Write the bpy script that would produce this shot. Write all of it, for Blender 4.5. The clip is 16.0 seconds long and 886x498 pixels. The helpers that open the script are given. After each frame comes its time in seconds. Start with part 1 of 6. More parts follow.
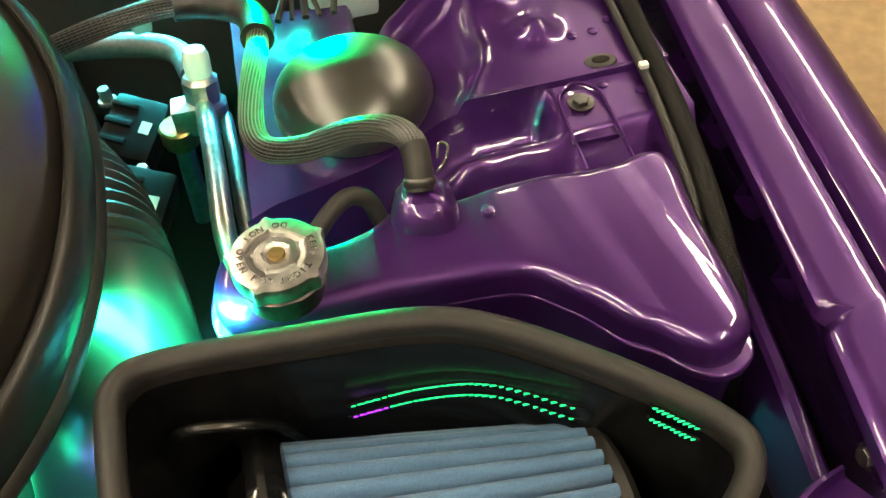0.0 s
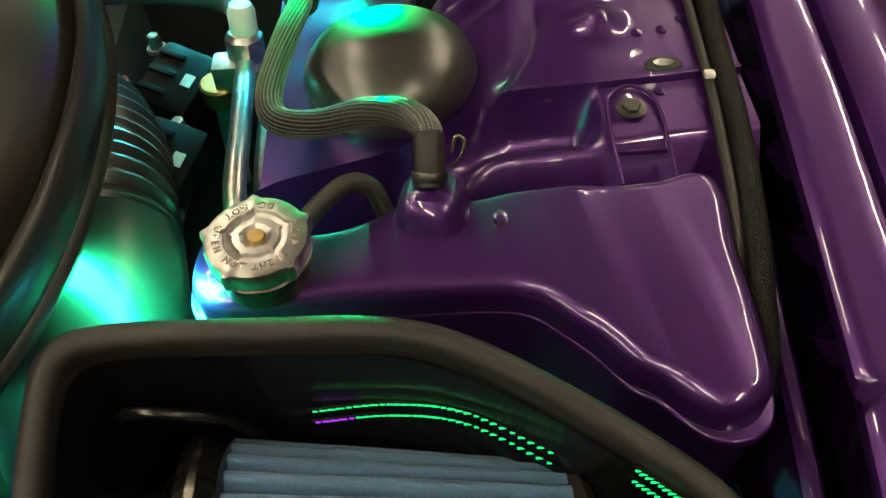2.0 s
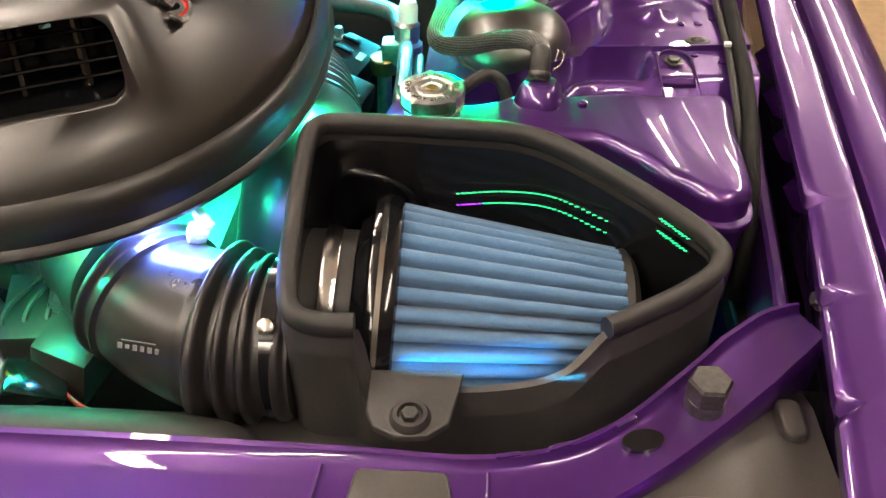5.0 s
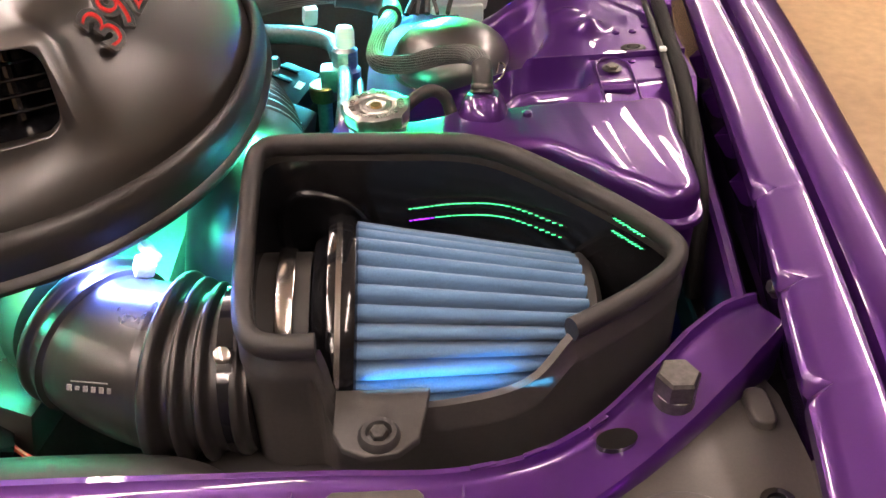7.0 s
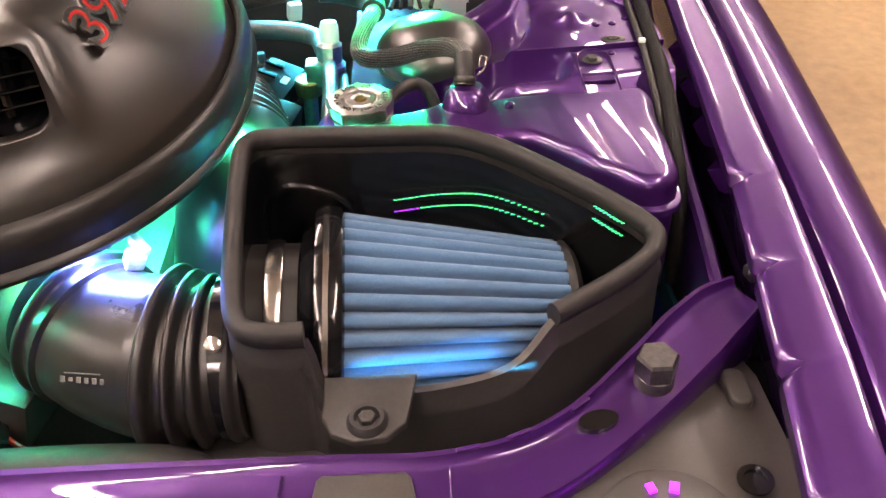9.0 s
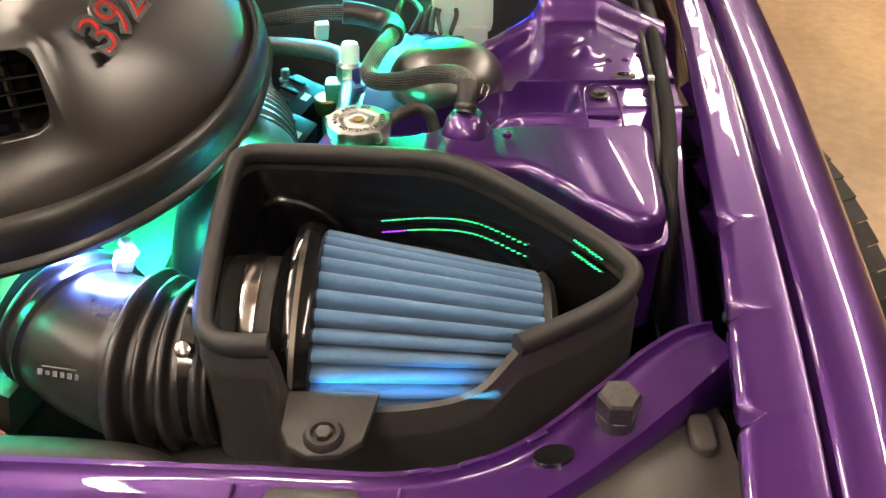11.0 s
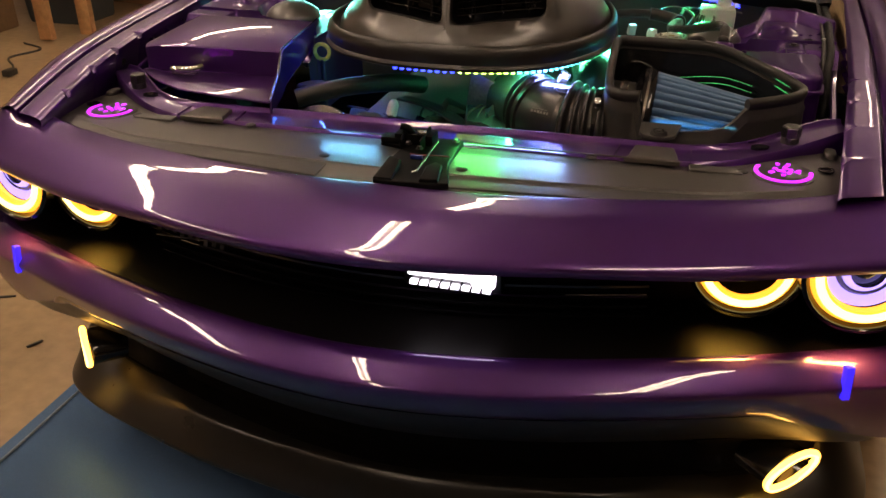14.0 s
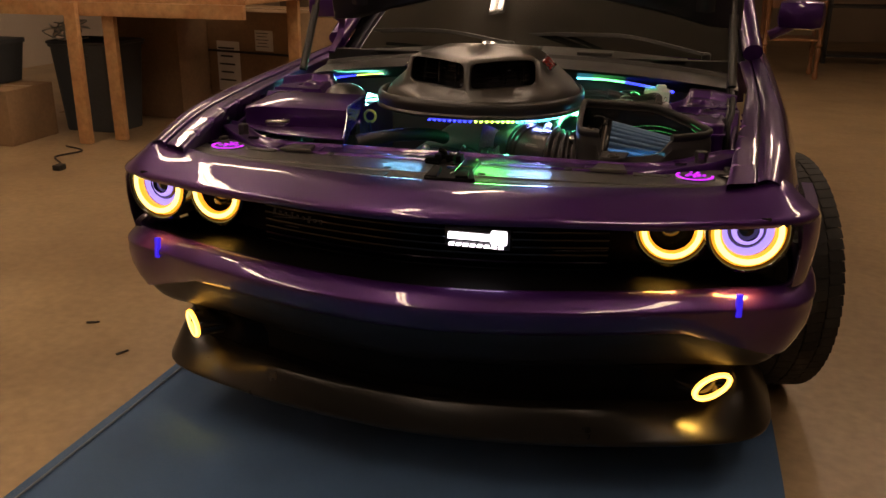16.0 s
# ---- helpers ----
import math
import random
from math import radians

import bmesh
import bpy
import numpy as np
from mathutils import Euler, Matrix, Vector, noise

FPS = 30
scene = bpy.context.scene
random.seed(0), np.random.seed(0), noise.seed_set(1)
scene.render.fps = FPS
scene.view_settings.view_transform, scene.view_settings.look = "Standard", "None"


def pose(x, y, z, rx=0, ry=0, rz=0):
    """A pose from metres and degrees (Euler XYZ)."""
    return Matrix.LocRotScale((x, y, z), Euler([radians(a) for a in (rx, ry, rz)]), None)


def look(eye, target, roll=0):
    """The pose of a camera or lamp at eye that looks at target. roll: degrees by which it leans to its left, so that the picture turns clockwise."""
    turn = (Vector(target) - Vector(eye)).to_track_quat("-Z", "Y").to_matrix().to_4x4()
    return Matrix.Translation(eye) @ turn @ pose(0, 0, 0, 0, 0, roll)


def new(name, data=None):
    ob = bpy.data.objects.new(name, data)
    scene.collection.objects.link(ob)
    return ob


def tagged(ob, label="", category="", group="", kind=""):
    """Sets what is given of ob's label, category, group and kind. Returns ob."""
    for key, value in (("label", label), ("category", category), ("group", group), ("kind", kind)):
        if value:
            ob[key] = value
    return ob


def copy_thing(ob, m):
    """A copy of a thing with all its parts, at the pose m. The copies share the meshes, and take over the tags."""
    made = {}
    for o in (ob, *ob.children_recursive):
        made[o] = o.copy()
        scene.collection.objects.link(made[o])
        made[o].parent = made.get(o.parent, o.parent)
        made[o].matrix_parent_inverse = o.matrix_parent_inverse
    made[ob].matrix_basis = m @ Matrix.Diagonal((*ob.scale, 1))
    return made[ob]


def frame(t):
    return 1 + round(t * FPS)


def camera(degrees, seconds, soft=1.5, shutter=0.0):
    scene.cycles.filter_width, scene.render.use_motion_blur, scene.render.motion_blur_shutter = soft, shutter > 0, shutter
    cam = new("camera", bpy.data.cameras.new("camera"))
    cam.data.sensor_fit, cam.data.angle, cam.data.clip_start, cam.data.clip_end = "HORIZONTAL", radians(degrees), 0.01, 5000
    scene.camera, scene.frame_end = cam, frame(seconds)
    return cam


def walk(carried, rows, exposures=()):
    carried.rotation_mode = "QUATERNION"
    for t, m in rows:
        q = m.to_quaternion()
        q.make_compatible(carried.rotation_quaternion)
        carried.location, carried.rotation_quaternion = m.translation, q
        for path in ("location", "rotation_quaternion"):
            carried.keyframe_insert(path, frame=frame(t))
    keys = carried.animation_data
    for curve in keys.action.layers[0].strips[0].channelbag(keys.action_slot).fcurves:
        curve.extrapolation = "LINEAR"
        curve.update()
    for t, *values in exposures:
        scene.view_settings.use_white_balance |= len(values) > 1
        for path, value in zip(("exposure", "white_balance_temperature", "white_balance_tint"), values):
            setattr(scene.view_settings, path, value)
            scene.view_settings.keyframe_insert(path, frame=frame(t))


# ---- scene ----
cam = camera(54.3, 16.0)
PATH = [
    (0, (0.427, 0.327, 1.278), (0.665, 1.605, -0.241), -2.9),
    (0.5, (0.453, 0.363, 1.263), (0.638, 1.674, -0.236), -0.4),
    (1, (0.48, 0.392, 1.243), (0.583, 1.681, -0.283), -0.2),
    (1.5, (0.49, 0.384, 1.241), (0.528, 1.645, -0.311), -2.2),
    (2, (0.491, 0.364, 1.25), (0.494, 1.627, -0.301), -3.3),
    (2.5, (0.492, 0.355, 1.252), (0.499, 1.628, -0.29), -3.4),
    (3, (0.497, 0.353, 1.255), (0.521, 1.644, -0.272), -2.6),
    (3.5, (0.497, 0.321, 1.261), (0.479, 1.645, -0.238), -1.3),
    (4, (0.483, 0.176, 1.281), (0.345, 1.556, -0.16), -0.6),
    (4.2, (0.475, 0.118, 1.287), (0.313, 1.526, -0.124), -0.7),
    (6.3, (0.433, -0.023, 1.273), (0.447, 1.552, 0.041), -1.6),
    (6.5, (0.436, -0.02, 1.273), (0.453, 1.554, 0.039), -1.6),
    (7, (0.441, 0.006, 1.263), (0.452, 1.572, 0.02), -1.8),
    (7.5, (0.446, 0.017, 1.257), (0.451, 1.567, -0.006), -1.8),
    (8, (0.447, 0.006, 1.264), (0.456, 1.552, -0.004), -1.8),
    (8.5, (0.447, 0.002, 1.268), (0.462, 1.566, 0.021), -1.9),
    (9, (0.444, -0.008, 1.269), (0.48, 1.549, 0.015), -2.0),
    (9.2, (0.44, -0.02, 1.272), (0.494, 1.52, -0.002), -1.6),
    (11.5, (0.512, -0.011, 1.272), (0.366, 1.594, 0.087), -1.4),
    (12, (0.457, -0.101, 1.306), (0.268, 1.518, 0.146), -2.5),
    (12.5, (0.363, -0.304, 1.331), (0.155, 1.346, 0.22), -2.7),
    (13, (0.368, -0.514, 1.331), (0.024, 1.164, 0.299), -0.8),
    (13.5, (0.428, -0.75, 1.294), (-0.086, 0.91, 0.304), 1.5),
    (14, (0.443, -1.006, 1.297), (-0.068, 0.692, 0.373), -0.7),
    (14.5, (0.436, -1.277, 1.27), (0.045, 0.471, 0.381), -1.0),
    (15, (0.477, -1.439, 1.25), (0.054, 0.311, 0.379), 0.3),
    (15.5, (0.545, -1.578, 1.252), (0.04, 0.202, 0.491), 0.2),
    (16, (0.527, -1.71, 1.264), (0.041, 0.121, 0.622), 0.4),
]
# unseen strip lights; the pair at x 2.95 is added to brighten the fender
LAMPS = [(-0.88, -4.2, 90), (-3.2, -1.2, 90), (-3.2, 1.5, 90), (-3.2, 4.2, 90), (-0.88, -1.2, 90), (-0.88, 1.5, 90), (-0.88, 4.2, 90), (1.7, -1.2, 90), (2.95, 2.4, 90), (1.6, 5.0, 90), (2.95, 5.0, 90)]
EXPOSURES = [(0, 0.88, 6500, 5), (0.5, 0.82, 6500, 5), (1, 0.3, 6500, 4), (1.5, 0.08, 6500, 4), (2.5, 0.0, 6400, 4), (3, -0.1, 5800, 10), (3.5, 0.0, 5600, 10), (4, 1.0, 5800, 10), (6.5, 1.12, 6000, 29), (9, 1.12, 6000, 29), (11.5, 1.05, 6100, 15), (12.5, 1.05, 6200, 13), (13, 0.5, 6600, 12), (13.5, 0.0, 6700, 14), (14, -0.5, 7000, 24), (14.5, -0.27, 7100, 26), (15, -0.9, 7200, 26), (16, -1.0, 7300, 26)]
walk(cam, [(t, look(eye, target, roll)) for t, eye, target, roll in PATH], EXPOSURES)

# ---------- light ----------
world = bpy.data.worlds.new("world")
scene.world = world
world.use_nodes = True
world.node_tree.nodes["Background"].inputs["Color"].default_value = (0.06, 0.05, 0.04, 1)
world.node_tree.nodes["Background"].inputs["Strength"].default_value = 0.3


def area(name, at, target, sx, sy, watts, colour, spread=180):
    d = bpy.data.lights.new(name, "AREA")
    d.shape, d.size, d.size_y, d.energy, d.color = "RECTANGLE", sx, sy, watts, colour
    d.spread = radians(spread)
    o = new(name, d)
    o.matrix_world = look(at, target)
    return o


# area lamps that give the light of the strips in the engine bay
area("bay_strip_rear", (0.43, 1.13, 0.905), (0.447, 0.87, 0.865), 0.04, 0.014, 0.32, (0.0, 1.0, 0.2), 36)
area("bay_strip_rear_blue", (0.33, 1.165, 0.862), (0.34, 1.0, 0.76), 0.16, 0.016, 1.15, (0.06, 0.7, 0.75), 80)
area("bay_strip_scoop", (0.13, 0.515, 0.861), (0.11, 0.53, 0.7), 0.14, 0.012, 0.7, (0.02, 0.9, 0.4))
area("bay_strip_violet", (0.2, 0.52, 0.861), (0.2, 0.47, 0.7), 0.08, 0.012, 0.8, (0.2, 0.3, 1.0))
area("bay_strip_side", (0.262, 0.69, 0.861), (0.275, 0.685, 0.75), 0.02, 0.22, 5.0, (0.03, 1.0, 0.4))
# added lamp with no fixture, to streak the filter pleats with colour
area("filter_streak_lamp", (0.452, 0.4145, 0.815), (0.452, 0.5, 0.775), 0.13, 0.003, 0.02, (0.08, 0.6, 1.0), 60)
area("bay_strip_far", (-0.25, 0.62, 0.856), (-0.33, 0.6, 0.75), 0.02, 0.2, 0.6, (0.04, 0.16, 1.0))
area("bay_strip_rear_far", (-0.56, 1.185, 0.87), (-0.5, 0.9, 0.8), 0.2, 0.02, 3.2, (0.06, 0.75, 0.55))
# added lamps without a fixture, floating above the beam lip
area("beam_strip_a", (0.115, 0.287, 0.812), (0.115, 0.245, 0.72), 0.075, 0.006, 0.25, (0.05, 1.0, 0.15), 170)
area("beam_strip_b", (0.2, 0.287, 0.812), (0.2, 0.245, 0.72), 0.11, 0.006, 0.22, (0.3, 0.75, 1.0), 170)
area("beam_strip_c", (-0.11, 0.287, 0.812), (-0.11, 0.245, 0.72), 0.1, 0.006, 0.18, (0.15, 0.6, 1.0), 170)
# light thrown down by the head lamps and fog lamps
for s in (-1, 1):
    area("headlamp_light", (s * 0.705, 0.128, 0.632), (s * 0.705, 0.123, 0.5), 0.08, 0.014, 0.3, (1.0, 0.55, 0.1), 95)
    area("headlamp_light", (s * 0.54, 0.118, 0.636), (s * 0.54, 0.113, 0.5), 0.07, 0.014, 0.5, (1.0, 0.6, 0.08), 95)
    area("fog_light", (s * 0.662, 0.185, 0.284), (s * 0.664, 0.2, 0.1), 0.05, 0.012, 0.16, (1.0, 0.6, 0.1), 70)

TAU = 2 * math.pi


# ---------- building helpers ----------
def V(*a):
    return Vector(a)


def spline(pts, n=8, closed=False):
    """A smooth curve through pts, n steps from point to point."""
    p = [Vector(q) for q in pts]
    m = len(p)
    out = []
    for i in range(m if closed else m - 1):
        a = p[(i - 1) % m] if closed or i else p[0] * 2 - p[1]
        b, c = p[i], p[(i + 1) % m]
        d = p[(i + 2) % m] if closed or i + 2 < m else c * 2 - b
        for k in range(n):
            t = k / n
            out.append(0.5 * (2 * b + (c - a) * t + (2 * a - 5 * b + 4 * c - d) * t * t + (3 * b - a - 3 * c + d) * t ** 3))
    if not closed:
        out.append(p[-1].copy())
    return out


def loft(bm, rows, close_u=False, close_v=False, cap=False):
    """Quads between rows of points of equal length."""
    vs = [[bm.verts.new(p) for p in row] for row in rows]
    nv, nu = len(vs), len(vs[0])
    for i in range(nv if close_v else nv - 1):
        for j in range(nu if close_u else nu - 1):
            a, b = vs[i], vs[(i + 1) % nv]
            bm.faces.new((a[j], a[(j + 1) % nu], b[(j + 1) % nu], b[j]))
    if cap:
        bm.faces.new(list(reversed(vs[0])))
        bm.faces.new(vs[-1])
    return vs


def frames_along(p):
    """Tangent, side and up at each point of a path, carried along without twist."""
    out, up = [], None
    for i in range(len(p)):
        t = (p[min(i + 1, len(p) - 1)] - p[max(i - 1, 0)]).normalized()
        if up is None:
            up = Vector((0, 0, 1)) if abs(t.z) < 0.9 else Vector((0, 1, 0))
        up = (up - t * up.dot(t)).normalized()
        out.append((t, t.cross(up), up))
    return out


def sweep(bm, path, profile, closed=False, cap=True, scale=None):
    """Carries a closed 2D profile (side, up) along a path."""
    rows = []
    for i, (p, (t, s, u)) in enumerate(zip(path, frames_along(path))):
        k = scale[i] if scale else 1
        rows.append([p + s * (a * k) + u * (b * k) for a, b in profile])
    loft(bm, rows, close_u=True, close_v=closed, cap=cap and not closed)


def ring(r, n=12, flat=1.0):
    return [(r * math.cos(TAU * k / n), r * flat * math.sin(TAU * k / n)) for k in range(n)]


def tube(bm, path, r, n=12, closed=False, scale=None):
    sweep(bm, path, ring(r, n), closed, True, scale)


def turned(bm, profile, at, axis=(0, 0, 1), n=32, cap=True, wave=None):
    """A turned shape: profile of (radius, height) round the axis. wave(angle) scales the radius."""
    q = Vector(axis).to_track_quat("Z", "Y").to_matrix()
    rows = []
    for r, h in profile:
        rows.append([Vector(at) + q @ Vector((r * math.cos(TAU * k / n) * (wave(k / n) if wave else 1), r * math.sin(TAU * k / n) * (wave(k / n) if wave else 1), h)) for k in range(n)])
    loft(bm, rows, close_u=True, cap=cap)


def rod(bm, a, b, r, r2=None, n=16):
    d = Vector(b) - Vector(a)
    turned(bm, [(r, 0), (r if r2 is None else r2, d.length)], a, d, n)


def block(bm, c, s, turn=None, bevel=0.0):
    """A box of centre c and size s."""
    q = turn or Matrix.Identity(3)
    vs = [bm.verts.new(Vector(c) + q @ Vector((x * s[0] / 2, y * s[1] / 2, z * s[2] / 2))) for x in (-1, 1) for y in (-1, 1) for z in (-1, 1)]
    fs = [bm.faces.new([vs[i] for i in f]) for f in ((0, 1, 3, 2), (4, 6, 7, 5), (0, 4, 5, 1), (2, 3, 7, 6), (0, 2, 6, 4), (1, 5, 7, 3))]
    if bevel:
        es = list({e for f in fs for e in f.edges})
        bmesh.ops.bevel(bm, geom=es, offset=bevel, segments=2, affect="EDGES", profile=0.6)


def slab(bm, outline, top, thick, edge=0.0, steps=3):
    """A plate with a rounded top rim: outline of (x, y), top height as a number or a function of x, y."""
    f = top if callable(top) else (lambda x, y: top)
    m = len(outline)
    pts = [Vector((x, y)) for x, y in outline]
    area = sum(pts[i].x * pts[(i + 1) % m].y - pts[(i + 1) % m].x * pts[i].y for i in range(m))
    if area < 0:
        pts.reverse()
    nrm = []
    for i in range(m):
        d = (pts[(i + 1) % m] - pts[i - 1]).normalized()
        nrm.append(Vector((-d.y, d.x)))
    rows = [[V(p.x, p.y, f(p.x, p.y) - thick) for p in pts]]
    for k in range(steps + 1 if edge else 1):
        a = (k / steps) * math.pi / 2 if edge else 0
        ins, dz = edge * (1 - math.cos(a)), edge * (1 - math.sin(a))
        rows.append([V(p.x + n.x * ins, p.y + n.y * ins, f(p.x, p.y) - dz) for p, n in zip(pts, nrm)])
    loft(bm, rows, close_u=True, cap=True)


def rounded(x0, y0, x1, y1, r, n=5):
    out = []
    for cx, cy, a0 in ((x1 - r, y1 - r, 0), (x0 + r, y1 - r, 90), (x0 + r, y0 + r, 180), (x1 - r, y0 + r, 270)):
        for k in range(n + 1):
            a = radians(a0 + 90 * k / n)
            out.append((cx + r * math.cos(a), cy + r * math.sin(a)))
    return out


def thicken(bm, t):
    bmesh.ops.recalc_face_normals(bm, faces=bm.faces)
    bmesh.ops.solidify(bm, geom=list(bm.faces), thickness=t)


HOME = {}


def thing(name, at, label, category, group="", kind=""):
    """An Empty at its base that carries the parts of a thing."""
    e = new(name)
    e.empty_display_size = 0.05
    e.location = at
    HOME[e] = Matrix.Translation(at).inverted()
    return tagged(e, label, category, group, kind)


def part(name, bm, material, parent=None, label="", sharp=40):
    me = bpy.data.meshes.new(name)
    bmesh.ops.remove_doubles(bm, verts=bm.verts, dist=1e-6)
    bmesh.ops.recalc_face_normals(bm, faces=bm.faces)
    bm.to_mesh(me)
    bm.free()
    me.materials.append(material)
    me.shade_smooth()
    me.set_sharp_from_angle(angle=radians(sharp))
    ob = new(name, me)
    if parent:
        ob.parent = parent
        if parent in HOME:
            ob.matrix_parent_inverse = HOME[parent]
    if label:
        ob["label"] = label
    return ob


def B():
    return bmesh.new()


def hex_bolt(name, at, r, h, mat, parent=None, washer=1.5, axis=(0, 0, 1)):
    bm = B()
    if washer:
        turned(bm, [(r * washer, 0), (r * washer, h * 0.16), (r * washer * 0.92, h * 0.2)], at, axis, 24)
    q = Vector(axis).to_track_quat("Z", "Y").to_matrix()
    rows = []
    for rr, hh in ((r, 0), (r, h * 0.86), (r * 0.88, h)):
        rows.append([Vector(at) + q @ Vector((rr * math.cos(TAU * k / 6), rr * math.sin(TAU * k / 6), hh)) for k in range(6)])
    loft(bm, rows, close_u=True, cap=True)
    return part(name, bm, mat, parent, sharp=25)


def mirrored(ob, name=None):
    """The same part on the other side of the car."""
    o = ob.copy()
    o.data = ob.data.copy()
    for v in o.data.vertices:
        v.co.x = -v.co.x
    o.data.flip_normals()
    scene.collection.objects.link(o)
    return o


# ---------- materials ----------
def material(name, base, rough=0.5, metal=0.0, coat=0.0, grain=0.0, grain_size=60.0, bump=0.0, bump_size=300.0, second=None, stain_size=4.0, spec=0.5, rough_var=0.0, coat_rough=0.03, sheen=0.0):
    """Base colour mixed with a second one in clouds, with fine grain, relief and uneven gloss."""
    m = bpy.data.materials.new(name)
    m.use_nodes = True
    nt = m.node_tree
    b = nt.nodes["Principled BSDF"]
    b.inputs["Roughness"].default_value, b.inputs["Metallic"].default_value = rough, metal
    b.inputs["Coat Weight"].default_value, b.inputs["Coat Roughness"].default_value = coat, coat_rough
    b.inputs["Specular IOR Level"].default_value = spec
    if sheen:
        b.inputs["Sheen Weight"].default_value = sheen
    co = nt.nodes.new("ShaderNodeTexCoord")
    link = nt.links.new

    def noise_node(size, detail=4.0):
        n = nt.nodes.new("ShaderNodeTexNoise")
        n.inputs["Scale"].default_value, n.inputs["Detail"].default_value = size, detail
        link(co.outputs["Object"], n.inputs["Vector"])
        return n

    mix = nt.nodes.new("ShaderNodeMix")
    mix.data_type = "RGBA"
    c2 = second or tuple(c * 0.8 for c in base)
    mix.inputs["A"].default_value, mix.inputs["B"].default_value = (*base, 1), (*c2, 1)
    ramp = nt.nodes.new("ShaderNodeMapRange")
    ramp.inputs["From Min"].default_value, ramp.inputs["From Max"].default_value = 0.35, 0.68
    big = noise_node(stain_size)
    link(big.outputs["Fac"], ramp.inputs["Value"])
    link(ramp.outputs["Result"], mix.inputs["Factor"])
    out = mix.outputs["Result"]
    if grain:
        g = noise_node(grain_size, 6)
        mx = nt.nodes.new("ShaderNodeMix")
        mx.data_type, mx.blend_type = "RGBA", "MULTIPLY"
        gr = nt.nodes.new("ShaderNodeMapRange")
        gr.inputs["From Min"].default_value, gr.inputs["From Max"].default_value = 0.3, 0.7
        gr.inputs["To Min"].default_value, gr.inputs["To Max"].default_value = 1 - grain, 1 + grain * 0.5
        link(g.outputs["Fac"], gr.inputs["Value"])
        mx.inputs["Factor"].default_value = 1
        link(out, mx.inputs["A"])
        link(gr.outputs["Result"], mx.inputs["B"])
        out = mx.outputs["Result"]
    link(out, b.inputs["Base Color"])
    if rough_var:
        r = nt.nodes.new("ShaderNodeMapRange")
        r.inputs["To Min"].default_value, r.inputs["To Max"].default_value = max(rough - rough_var, 0.01), rough + rough_var
        link(noise_node(stain_size * 3).outputs["Fac"], r.inputs["Value"])
        link(r.outputs["Result"], b.inputs["Roughness"])
    if bump:
        bp = nt.nodes.new("ShaderNodeBump")
        bp.inputs["Strength"].default_value, bp.inputs["Distance"].default_value = bump, 0.002
        link(noise_node(bump_size, 3).outputs["Fac"], bp.inputs["Height"])
        link(bp.outputs["Normal"], b.inputs["Normal"])
    return m


def glow(name, colour, strength):
    m = bpy.data.materials.new(name)
    m.use_nodes = True
    b = m.node_tree.nodes["Principled BSDF"]
    b.inputs["Base Color"].default_value = (*[min(c, 1) * 0.5 for c in colour], 1)
    b.inputs["Emission Color"].default_value, b.inputs["Emission Strength"].default_value = (*colour, 1), strength
    return m


def paint_material():
    """Metallic purple under clear lacquer, with fine flake and a slight orange-peel."""
    m = material("purple_paint", (0.066, 0.0122, 0.145), 0.36, 0.6, 1.0, grain=0.14, grain_size=2200, second=(0.058, 0.0107, 0.128), stain_size=2.0, coat_rough=0.02)
    nt = m.node_tree
    b = nt.nodes["Principled BSDF"]
    b.inputs["Coat IOR"].default_value = 1.55
    n = nt.nodes.new("ShaderNodeTexNoise")
    n.inputs["Scale"].default_value, n.inputs["Detail"].default_value = 90, 1
    co = nt.nodes.new("ShaderNodeTexCoord")
    nt.links.new(co.outputs["Object"], n.inputs["Vector"])
    bp = nt.nodes.new("ShaderNodeBump")
    bp.inputs["Strength"].default_value, bp.inputs["Distance"].default_value = 0.014, 0.002
    nt.links.new(n.outputs["Fac"], bp.inputs["Height"])
    nt.links.new(bp.outputs["Normal"], b.inputs["Coat Normal"])
    return m


PURPLE = paint_material()
SATIN = material("satin_black", (0.02, 0.018, 0.016), 0.42, 0.0, grain=0.15, grain_size=400, bump=0.06, bump_size=900, rough_var=0.06)
SCOOP = material("satin_scoop_black", (0.015, 0.012, 0.009), 0.36, 0.0, coat=1.0, coat_rough=0.34, spec=0.8, grain=0.1, grain_size=500, bump=0.03, bump_size=1200, rough_var=0.05)
PLASTIC = material("moulded_black_plastic", (0.035, 0.032, 0.029), 0.48, grain=0.2, grain_size=300, bump=0.12, bump_size=1100, rough_var=0.08)
RECESS = material("grille_black_plastic", (0.005, 0.0045, 0.0045), 0.4, spec=0.12, grain=0.1, rough_var=0.05)
GLOSSBLACK = material("gloss_black_plastic", (0.006, 0.006, 0.007), 0.12, grain=0.1, rough_var=0.05)
RUBBER = material("black_rubber", (0.02, 0.018, 0.017), 0.55, grain=0.2, grain_size=200, bump=0.1, bump_size=700, rough_var=0.08)
COVERGREY = material("radiator_cover_plastic", (0.05, 0.045, 0.04), 0.38, grain=0.15, grain_size=500, bump=0.08, bump_size=1400, rough_var=0.06)
THREAD = material("grey_braid_thread", (0.13, 0.13, 0.125), 0.3, grain=0.3, grain_size=900)
# glow for the painted-in reflections on the intake box wall
BOXGLINT = glow("box_glint_green", (0.03, 1.0, 0.25), 1.1)
BOXGLINT_VIOLET = glow("box_glint_violet", (0.4, 0.03, 1.0), 1.4)
DUCTGLOSS = material("smooth_black_duct", (0.02, 0.018, 0.017), 0.3, grain=0.15, grain_size=300, bump=0.05, bump_size=900, rough_var=0.06)
